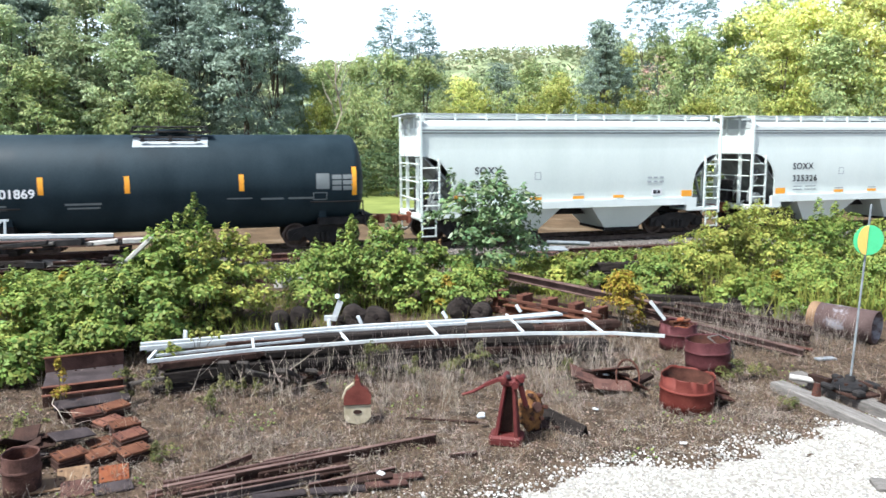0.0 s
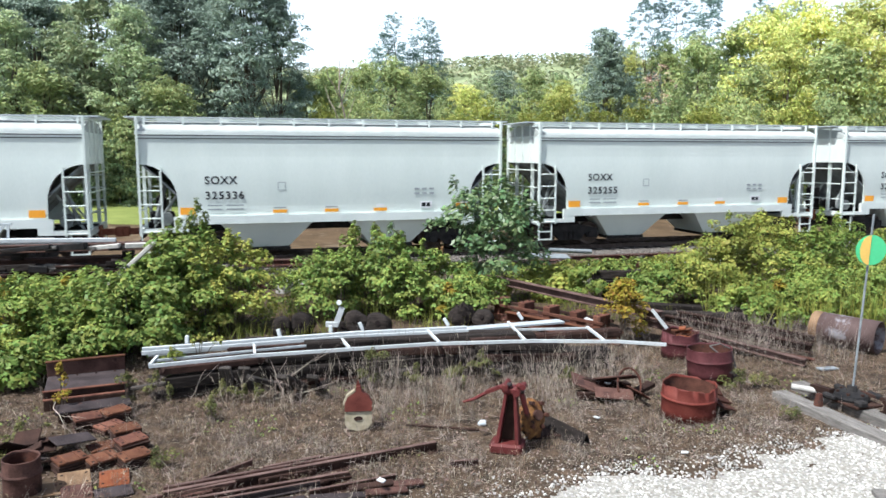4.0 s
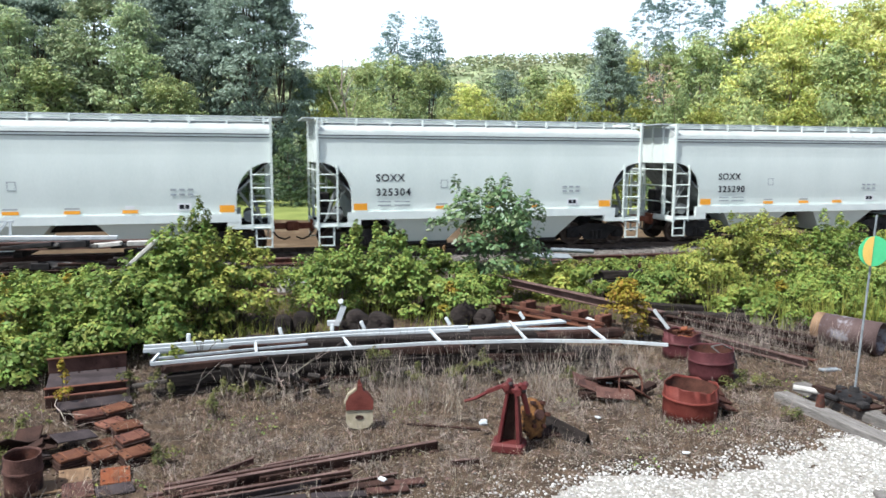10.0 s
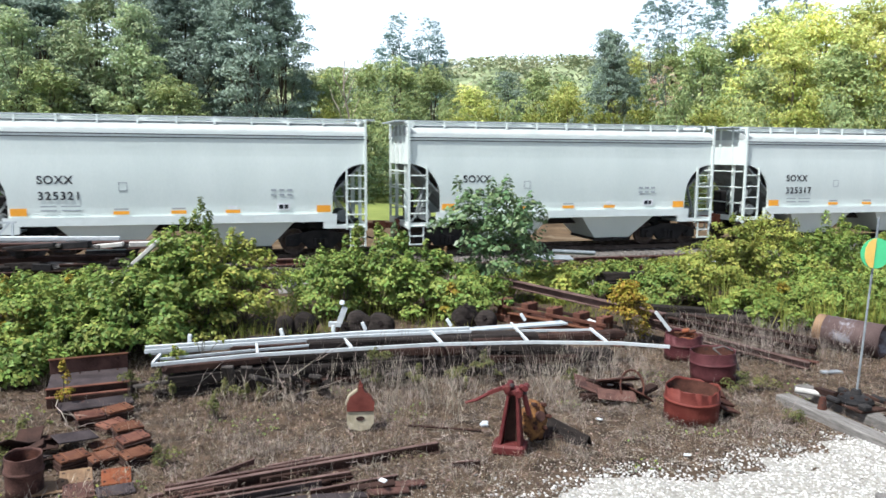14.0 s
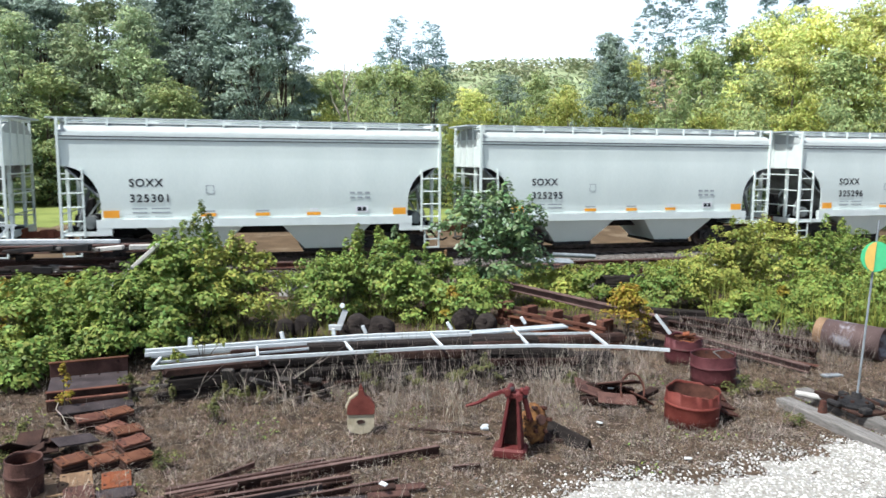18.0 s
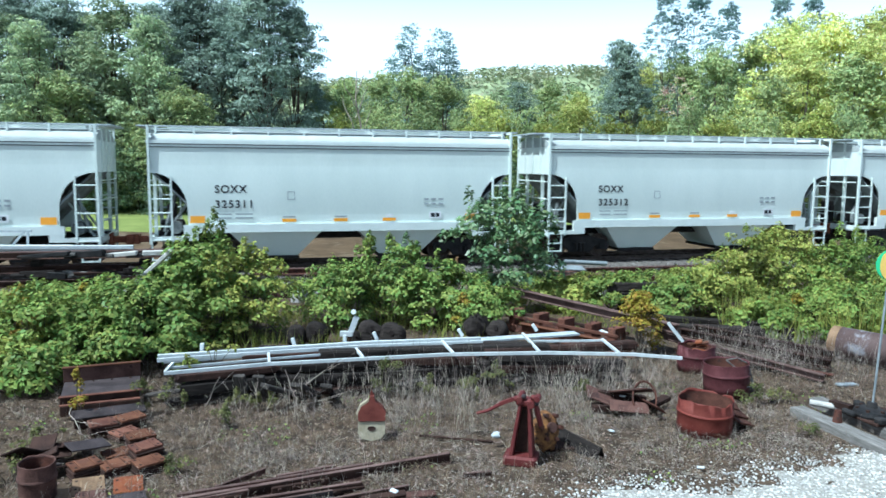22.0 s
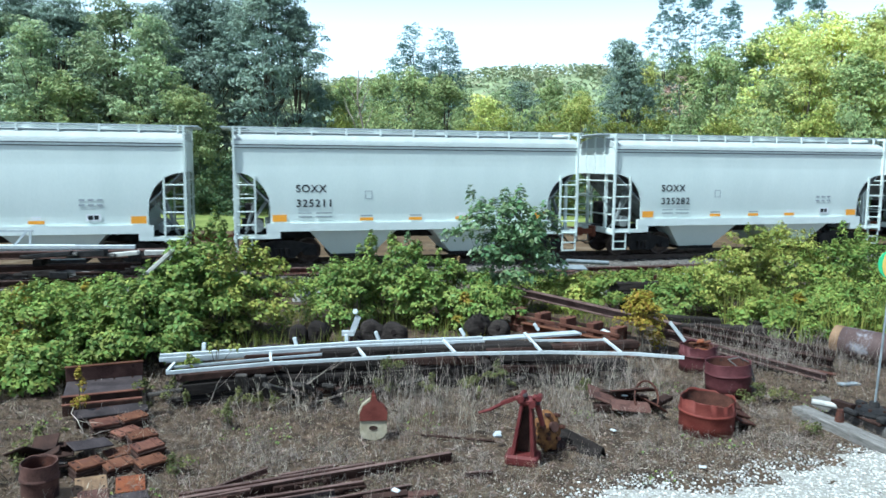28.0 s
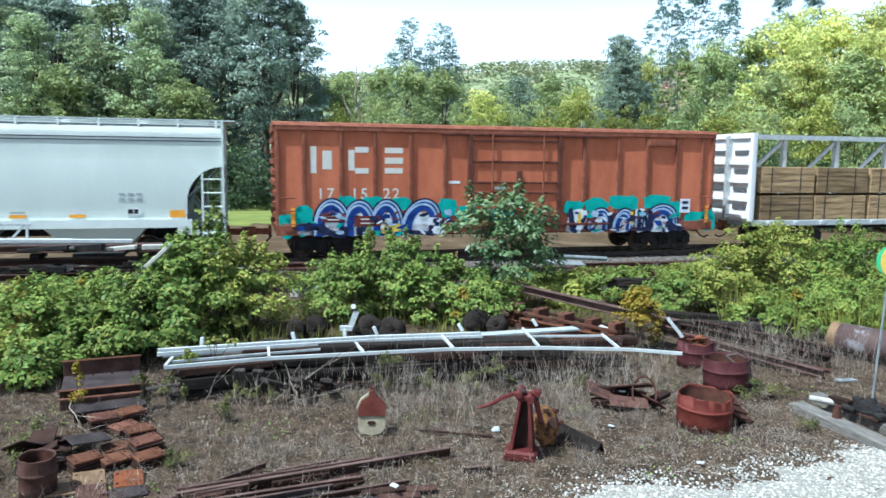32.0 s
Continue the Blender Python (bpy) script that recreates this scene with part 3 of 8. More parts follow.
xs = [-2500, -900, -300, -120, -70] + steps(-45, -15, 12) + steps(-14, 14, 80) + steps(15, 55, 16) + [80, 140, 300, 900, 2500]
ys = [-2500, -600, -150, -50, -20, -8] + steps(-4, 4, 8) + steps(4.3, 19, 56) + steps(19.5, 42, 30) + [46, 52, 60, 80, 130, 300, 900, 2500]
ground = grid("ground", xs, ys, "dirt", "brown dry yard dirt with dead grass and pale stones")

# mown field and woodland floor behind the line
field = grid("ground_field", steps(-60, 60, 60), steps(16, 75, 60), "field", "mown light green grass field behind the railway",
             keep=lambda x, y: x * OUT.x + y * OUT.y > 37.5, lift=0.03)

# dry grass verge between the line and the field
grid("ground_verge", steps(-60, 60, 90), steps(12, 56, 60), "verge", "sunny dry grass verge behind the track", keep=lambda x, y: 28.6 < x * OUT.x + y * OUT.y < 38.2, lift=0.015)

# ballast bed of the main line
bm = bmesh.new()
prism(bm, [(AXIS - 3.4, -0.45), (AXIS - 1.9, -0.17), (AXIS + 1.9, -0.17), (AXIS + 3.4, -0.45), (AXIS + 3.4, -0.7), (AXIS - 3.4, -0.7)], -160, 160, "x")
ROAD = Matrix(((DIR.x, OUT.x, 0, 0), (DIR.y, OUT.y, 0, 0), (0, 0, 1, 0), (0, 0, 0, 1))) @ pose(0, 0, 0, 0, -GRADE, 0)
single("track_ballast", bm, "ballast", "grey crushed stone ballast under the main line", "", ROAD, "", "structure")


def rail_outline(w=0.15, h=0.18):
    return [(-w / 2, 0), (w / 2, 0), (w / 2, 0.012), (0.012, 0.035), (0.012, h - 0.045), (0.036, h - 0.035), (0.036, h - 0.004), (0.03, h),
            (-0.03, h), (-0.036, h - 0.004), (-0.036, h - 0.035), (-0.012, h - 0.045), (-0.012, 0.035), (-w / 2, 0.012)]


for side in (-0.75, 0.75):
    bm = bmesh.new()
    prism(bm, [(AXIS + side + u, v - 0.18) for u, v in rail_outline()], -160, 160, "x")
    single("rail", bm, "wheel_steel", "worn steel running rail of the main line", "rail", ROAD, "running rails")
tie_me = mesh_of("tie", boxm((0, 0, 0), (0.22, 2.6, 0.17), None, 0.012), "timber")
track_ties = thing("track_ties", "weathered wooden sleepers bedded in ballast", "sleepers", ROAD, "", "structure")
for i in range(150):
    s = -28 + i * 0.53
    t = part("sleeper", tie_me, "timber", track_ties)
    t.location = (s, AXIS + random.uniform(-0.05, 0.05), -0.245)

# ---- railway cars. Each has its own space: x along the line, y away from the yard, z up from the rail's top
def wheelset():
    bm = bmesh.new()
    for y in (-0.75, 0.75):
        o = 1 if y > 0 else -1
        lathe(bm, [(0.09, y - 0.06), (0.12, y - 0.05), (0.30, y - 0.02 * o), (0.36, y - 0.07), (0.425, y - 0.07), (0.42, y + 0.07), (0.37, y + 0.07), (0.30, y + 0.02 * o), (0.12, y + 0.06), (0.09, y + 0.06)], 20, pose(0, 0, 0, 90))
        for k in range(4):
            a = k * math.pi / 2
            box(bm, (0.24 * math.cos(a), -y, 0.24 * math.sin(a)), (0.06, 0.1, 0.06))
    rod(bm, (0, -1.0, 0), (0, 1.0, 0), 0.085, seg=10)
    return mesh_of("wheelset", bm, "wheel_steel")


def side_frame_mesh():
    bm = bmesh.new()
    prism(bm, [(-1.12, 0.30), (-1.12, 0.62), (-0.55, 0.74), (-0.35, 0.80), (0.35, 0.80), (0.55, 0.74), (1.12, 0.62), (1.12, 0.30), (0.72, 0.30), (0.62, 0.45),
               (0.42, 0.22), (-0.42, 0.22), (-0.62, 0.45), (-0.72, 0.30)], -0.07, 0.07, "y")
    for x in (-0.86, 0.86):
        rod(bm, (x, -0.14, 0.43), (x, 0.1, 0.43), 0.13, seg=12)
    for x in (-0.16, 0, 0.16):
        rod(bm, (x, -0.09, 0.28), (x, -0.09, 0.55), 0.07, seg=8)
    return mesh_of("side_frame", bm, "truck_black")


WHEELS, FRAMES = wheelset(), side_frame_mesh()


def truck(parent, x):
    bm = boxm((0, 0, 0.62), (0.42, 2.0, 0.22), None, 0.03)
    rod(bm, (0, 0, 0.7), (0, 0, 0.95), 0.2, seg=12)
    t = part("truck", bm, "truck_black", parent, "black cast-steel wheel truck")
    t.location = (x, 0, 0)
    for y in (-1.0, 1.0):
        f = part("side_frame", FRAMES, "truck_black", t)
        f.location = (0, y, 0)
        if y > 0:
            f.rotation_euler = (0, 0, math.pi)
    for dx in (-0.86, 0.86):
        w = part("wheelset", WHEELS, "wheel_steel", t)
        w.location = (dx, 0, 0.43)
    return t


def coupler_mesh():
    bm = bmesh.new()
    bar(bm, (0, 0, 0.84), (0.55, 0, 0.84), 0.16, 0.2)
    box(bm, (0.62, -0.03, 0.84), (0.24, 0.34, 0.3))
    box(bm, (0.72, 0.12, 0.84), (0.12, 0.1, 0.28))
    box(bm, (0.05, 0, 0.84), (0.1, 0.5, 0.42))
    bmesh.ops.bevel(bm, geom=bm.edges[:], offset=0.02, segments=1, affect="EDGES")
    return mesh_of("coupler", bm, "coupler_rust")


COUPLER = coupler_mesh()


def ends(parent, x):
    for s in (-1, 1):
        c = part("coupler", COUPLER, "coupler_rust", parent, "rusty knuckle coupler")
        c.location = (s * x, 0, 0)
        if s < 0:
            c.rotation_euler = (0, 0, math.pi)
        bm = bmesh.new()
        pts = [(s * x, -0.35, 0.75), (s * (x + 0.2), -0.36, 0.5), (s * (x + 0.42), -0.34, 0.42), (s * (x + 0.6), -0.32, 0.5)]
        for a, b in zip(pts, pts[1:]):
            rod(bm, a, b, 0.03, seg=6)
        part("air_hose", bm, "truck_black", parent)


def ladder(x, y, z0, z1, w, n, into):
    """Two stiles and n rungs, in the plane of the car's side."""
    bm = bmesh.new()
    box(bm, (x, y, (z0 + z1) / 2), (0.07, 0.09, z1 - z0))
    box(bm, (x + into * w, y, (z0 + 0.05 + z0 + n * 0.42) / 2), (0.06, 0.06, n * 0.42 - 0.05))
    for i in range(n):
        rod(bm, (x, y - 0.02, z0 + 0.12 + i * 0.42), (x + into * w, y - 0.02, z0 + 0.12 + i * 0.42), 0.022, seg=6)
    return bm


def quarter(x, z, rx, rz, n=8):
    return [(x + rx * math.sin(a), z + rz * math.cos(a)) for a in steps(0, math.pi / 2, n)]


HL = 5.81   # half the length between the corner posts of a hopper car


def hopper_car():
    car = thing("hopper_car", "pale grey two-bay covered hopper car with black lettering", "railway car", group="train of hopper cars")
    # side sheets with their round end openings, bowed a little outwards
    edge = quarter(-HL + 0.05, 1.9, 1.05, 1.1)
    outline = [(-HL, 3.95), (-HL, 3.0)] + edge + [(-4.7, 1.32), (4.7, 1.32)] + [(-x, z) for x, z in edge[::-1]] + [(HL, 3.0), (HL, 3.95)]
    for y in (-HALF, HALF):
        bm = bmesh.new()
        prism(bm, outline, y - 0.02, y + 0.02, "y")
        for z in steps(1.5, 3.75, 13):
            bmesh.ops.bisect_plane(bm, geom=bm.verts[:] + bm.edges[:] + bm.faces[:], plane_co=(0, 0, z), plane_no=(0, 0, 1))
        for v in bm.verts:
            v.co.y -= math.copysign(0.06, y) * min(0.4, ((v.co.z - 2.5) / 1.25) ** 2)
        part("side_sheet", bm, "hopper_grey", car)
        bm = bmesh.new()
        box(bm, (0, y * 0.997, 3.94), (2 * HL + 0.08, 0.10, 0.10))
        box(bm, (0, y * 0.997, 3.825), (2 * HL + 0.02, 0.06, 0.055))
        part("top_chord", bm, "hopper_trim", car)
        # two dark strips deepen the shadow lines below chord and bead
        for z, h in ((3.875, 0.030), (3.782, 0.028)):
            part("seam", boxm((0, y * 1.004, z), (2 * HL, 0.03, h)), "gap_shade", car, "dark strip painted for the shade under the chord")
        bm = bmesh.new()
        prism(bm, [(y - 0.07, 1.14), (y + 0.07, 1.14), (y + 0.07, 1.37), (y - 0.07, 1.40)], -4.84, 4.84, "x")
        for s in (-1, 1):
            box(bm, (s * 4.62, y, 1.04), (0.42, 0.13, 0.24))
            box(bm, (s * 5.3, y, 0.98), (1.06, 0.12, 0.12))
        part("side_sill", bm, "hopper_trim", car)
    # roof, bent over the top chords
    bm = bmesh.new()
    arc = [(1.53 * math.cos(a), 3.96 + 0.38 * math.sin(a)) for a in steps(0, math.pi, 14)]
    prism(bm, arc, -HL, HL, "x")
    part("roof", bm, "roof_grey", car, "dull stained grey roof", smooth=False)
    # end bulkhead above the openings and the slope sheets under them
    for s in (-1, 1):
        bm = bmesh.new()
        box(bm, (s * (HL - 0.04), 0, 3.5), (0.05, 2.96, 1.0))
        for y in (-0.75, 0, 0.75):
            box(bm, (s * (HL - 0.0), y, 3.7), (0.07, 0.09, 1.4))
        box(bm, (s * (HL + 0.0), 0, 4.38), (0.06, 3.0, 0.07))
        part("end_sheet", bm, "hopper_trim", car)
        # slope sheet painted darker than the sides, as it lies in shade
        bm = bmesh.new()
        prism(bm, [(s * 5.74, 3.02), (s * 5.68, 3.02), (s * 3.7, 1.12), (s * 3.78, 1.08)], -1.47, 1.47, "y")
        part("slope_sheet", bm, "shaded_grey", car, "sloping end sheet, its grey darkened for shade")
        for y in (-0.75, 0.75):
            bm = bmesh.new()
            bar(bm, (s * 5.5, y * 0.8, 1.0), (s * 4.75, y * 0.8, 2.1), 0.09, 0.06)
            part("end_brace", bm, "roof_grey", car)
            part("end_post", boxm((s * 5.72, y, 2.0), (0.10, 0.10, 2.1)), "hopper_grey", car)
        for z in (1.55, 2.15, 2.75):
            part("grab_bar", rodm((s * (HL + 0.03), -1.45, z), (s * (HL + 0.03), 1.45, z), 0.022, seg=6), "hopper_grey", car)
        # pipe and reservoir take the same shade-darkened grey
        part("end_pipe", rodm((s * 5.45, -0.95, 1.15), (s * 5.05, -0.95, 2.45), 0.06, seg=8), "shaded_grey", car)
        part("air_reservoir", rodm((s * 5.1, -1.05, 1.28), (s * 5.1, 0.15, 1.28), 0.2, seg=14), "shaded_grey", car)
        bm = bmesh.new()
        box(bm, (s * 5.2, 0, 0.92), (1.3, 2.9, 0.05))
        box(bm, (s * 5.78, 0, 0.95), (0.1, 3.0, 0.2))
        part("end_platform", bm, "hopper_trim", car)
        for y in (-HALF, HALF):
            bm = bmesh.new()
            for x in (HL - 0.04, HL - 0.52):
                box(bm, (s * x, y * 1.02, 0.60), (0.05, 0.04, 0.62))
            for z in (0.32, 0.60):
                box(bm, (s * (HL - 0.28), y * 1.02, z), (0.50, 0.06, 0.04))
            part("stirrup_step", bm, "hopper_grey", car)
            part("ladder", ladder(s * (HL - 0.02), y * 1.03, 0.82, 4.43, 0.62, 5, -s), "hopper_grey", car)
        # hopper bay, narrowing downwards
        bm = bmesh.new()
        vs = [bm.verts.new(p) for p in ((s * 0.55, -1.42, 1.2), (s * 3.55, -1.42, 1.2), (s * 3.55, 1.42, 1.2), (s * 0.55, 1.42, 1.2),
                                         (s * 1.35, -0.95, 0.32), (s * 2.75, -0.95, 0.32), (s * 2.75, 0.95, 0.32), (s * 1.35, 0.95, 0.32))]
        for f in ((0, 1, 5, 4), (1, 2, 6, 5), (2, 3, 7, 6), (3, 0, 4, 7), (4, 5, 6, 7)):
            bm.faces.new([vs[i] for i in f])
        bmesh.ops.recalc_face_normals(bm, faces=bm.faces[:])
        bay = part("hopper_bay", bm, "hopper_grey", car)
        bm = boxm((s * 2.05, 0, 0.27), (1.5, 2.0, 0.1), None, 0.02)
        rod(bm, (s * 2.05, -1.2, 0.3), (s * 2.05, 1.2, 0.3), 0.04, seg=6)
        part("outlet_gate", bm, "truck_black", bay)
        truck(car, s * 4.35)
    # centre sill
    part("centre_sill", boxm((0, 0, 0.95), (11.6, 0.5, 0.3)), "truck_black", car)
    # roof walkway with brackets, and hatches
    bm = bmesh.new()
    for y in (-0.95, 0.95):
        box(bm, (0, y, 4.43), (2 * HL + 0.7, 0.42, 0.04))
    for s in (-1, 1):
        box(bm, (s * (HL + 0.2), 0, 4.43), (0.34, 2.3, 0.04))
    part("running_board", bm, "galvanised", car)
    bracket = bmesh.new()
    box(bracket, (0, -1.2, 4.31), (0.06, 0.05, 0.22))
    bar(bracket, (0, -1.2, 4.405), (0, -0.72, 4.405), 0.05, 0.03)
    bracket = mesh_of("bracket", bracket, "hopper_trim")
    for i in range(11):
        b = part("bracket", bracket, "hopper_trim", car)
        b.location = (-5.6 + i * 1.12, 0, 0)
    bm = bmesh.new()
    box(bm, (0, 0, 4.37), (10.6, 0.62, 0.12))
    for i in range(5):
        box(bm, (-4.4 + i * 2.2, 0, 4.45), (1.9, 0.7, 0.05))
    part("roof_hatch", bm, "hopper_trim", car)
    ends(car, HL)
    # brake gear on the left end
    bm = boxm((-5.35, 0.5, 1.5), (0.3, 0.5, 0.9), None, 0.04)
    rod(bm, (-5.6, -0.5, 1.3), (-4.9, -0.5, 1.3), 0.2, seg=12)
    part("brake_gear", bm, "truck_black", car)
    # reflectors along the sill
    for x, w, h, z in ((-4.42, 0.44, 0.22, 1.56), (4.42, 0.44, 0.22, 1.56), (-1.64, 0.44, 0.10, 1.51), (0.0, 0.44, 0.10, 1.51), (1.60, 0.44, 0.10, 1.51)):
        part("reflector", boxm((x, -HALF - 0.024, z), (w, 0.008, h)), "reflector", car)
    # stencilled data panels
    for x in (-1.64, 0.0):
        part("sill_stencil", boxm((x, -HALF - 0.023, 1.62), (0.4, 0.006, 0.05)), "ink_faded", car)
    bm = bmesh.new()
    for i, (x, w) in enumerate(((-3.52, 0.42), (-2.92, 0.52))):
        for z in (1.72, 1.60):
            box(bm, (x - 0.1, -HALF - 0.023, z), (w, 0.006, 0.04))
    part("data_panel", bm, "ink_faded", car)
    for z in (2.17, 2.02):
        for x in (2.85, 3.1, 3.35):
            part("test_stencil", boxm((x, -HALF - 0.023, z), (0.16, 0.006, 0.06)), "ink_faded", car)
    bm = bmesh.new()
    for x, w, z, h in ((-1.57, 0.24, 2.42, 0.02), (-1.57, 0.24, 2.18, 0.02), (-1.68, 0.02, 2.3, 0.24), (-1.46, 0.02, 2.3, 0.24)):
        box(bm, (x, -HALF - 0.023, z), (w, 0.006, h))
    part("test_panel", bm, "ink_faded", car)
    bm = bmesh.new()
    box(bm, (3.08, -HALF - 0.026, 1.64), (0.14, 0.006, 0.13))
    box(bm, (3.24, -HALF - 0.024, 1.64), (0.12, 0.006, 0.13))
    part("lubrication_panel", bm, "ink", car)
    part("panel_border", boxm((3.16, -HALF - 0.022, 1.64), (0.42, 0.006, 0.22)), "ink_white", car)
    part("stencil", boxm((1.60, -HALF - 0.024, 1.64), (0.26, 0.006, 0.10)), "ink_white", car)
    return car


def tank_car():
    car = thing("tank_car", "glossy black tank car with orange reflective strips", "railway car")
    R, CZ = 1.55, 2.21
    bm = bmesh.new()
    prof = [(0.001, -6.1)] + [(R * math.sin(a), -5.6 - 0.5 * math.cos(a)) for a in steps(0.25, math.pi / 2, 7)]
    prof += [(r, -z) for r, z in prof[::-1]]
    lathe(bm, prof, 48, pose(0, 0, CZ, 0, 90, 0))
    bmesh.ops.remove_doubles(bm, verts=bm.verts[:], dist=0.002)
    part("tank", bm, "tank_black", car, smooth=True)
    for s in (-1, 1):
        bm = boxm((s * 5.3, 0, 0.92), (1.7, 2.5, 0.26), None, 0.03)
        box(bm, (s * 6.1, 0, 0.95), (0.25, 2.8, 0.35))
        part("stub_sill", bm, "truck_black", car)
        truck(car, s * 4.6)
        bm = bmesh.new()
        prism(bm, [(-1.2, 0.85), (1.2, 0.85), (1.25, 1.6), (-1.25, 1.6)], s * 4.6 - 0.12, s * 4.6 + 0.12, "x")
        part("saddle", bm, "tank_black", car)
        bm = bmesh.new()
        for y in (-1.45, 1.45):
            rod(bm, (s * 5.9, y, 1.1), (s * 5.9, y, 1.6), 0.025, seg=6)
            rod(bm, (s * 4.2, y, 1.58), (s * 5.9, y, 1.58), 0.025, seg=6)
        part("handrail", bm, "truck_black", car)
    bm = bmesh.new()
    for y in (-0.55, 0.55):
        box(bm, (0, y, 3.84), (2.4, 0.5, 0.05))
    rod(bm, (-1.1, -0.78, 3.98), (1.1, -0.78, 3.98), 0.025, seg=6)
    for x in (-1.1, -0.35, 0.35, 1.1):
        rod(bm, (x, -0.78, 3.8), (x, -0.78, 3.98), 0.025, seg=6)
    for z in (3.56, 3.66):
        rod(bm, (-0.9, -1.0, z), (0.9, -1.0, z), 0.022, seg=6)
    for x in (-0.8, 0.0, 0.75):
        box(bm, (x, -0.98, 3.62), (0.1, 0.08, 0.2))
    part("top_platform", bm, "truck_black", car)
    bm = bmesh.new()
    rod(bm, (0, 0, 3.7), (0, 0, 3.93), 0.5, seg=20)
    part("manway", bm, "tank_black", car)

    def skin(name, x, z, w, h, mat, lab=""):
        """A thin plate bent round the tank's near side."""
        bm = bmesh.new()
        rows = []
        for i in range(7):
            zz = z - h / 2 + h * i / 6 - CZ
            y = -math.sqrt(max(0.01, (R + 0.008) ** 2 - zz * zz))
            rows.append([bm.verts.new((x - w / 2, y, zz + CZ)), bm.verts.new((x + w / 2, y, zz + CZ))])
        for a, b in zip(rows, rows[1:]):
            bm.faces.new((a[0], a[1], b[1], b[0]))
        part(name, bm, mat, car, lab)
    skin("walkway_panel", 0.0, 3.52, 2.2, 0.32, "ink_faded", "pale non-slip panel")
    for x, h in ((-5.72, 0.92), (-3.6, 0.52), (-1.25, 0.52), (2.07, 0.52), (5.62, 0.92)):
        skin("reflector", x, 2.24, 0.15, h, "reflector")
    for x, z, w, h in ((4.6, 2.25, 0.42, 0.50), (5.05, 2.38, 0.3, 0.14), (5.4, 2.38, 0.3, 0.14), (5.05, 2.2, 0.3, 0.14), (5.4, 2.2, 0.3, 0.14), (5.05, 2.02, 0.3, 0.14), (5.4, 2.02, 0.3, 0.14)):
        skin("data_panel", x, z, w, h, "stencil_grey")
    for x, z, w, h in ((-2.5, 1.68, 1.0, 0.06), (-2.5, 1.56, 0.9, 0.05), (2.0, 1.75, 0.75, 0.04), (3.0, 1.72, 0.7, 0.06), (3.9, 1.72, 0.8, 0.06), (4.5, 1.66, 0.45, 0.03), (4.5, 1.88, 0.45, 0.03), (4.3, 1.77, 0.03, 0.22), (4.72, 1.77, 0.03, 0.22), (-4.9, 1.66, 0.7, 0.05), (-4.9, 1.56, 0.7, 0.05)):
        skin("stencil", x, z, w, h, "stencil_grey")
    number = part("number", text_mesh("01869", 0.36, "ink_white", 1.05, 0.008), "ink_white", car)
    number.location = (-4.69, -R - 0.012, 1.90)
    ends(car, 6.15)
    return car


BL = 7.92   # half the boxcar's body


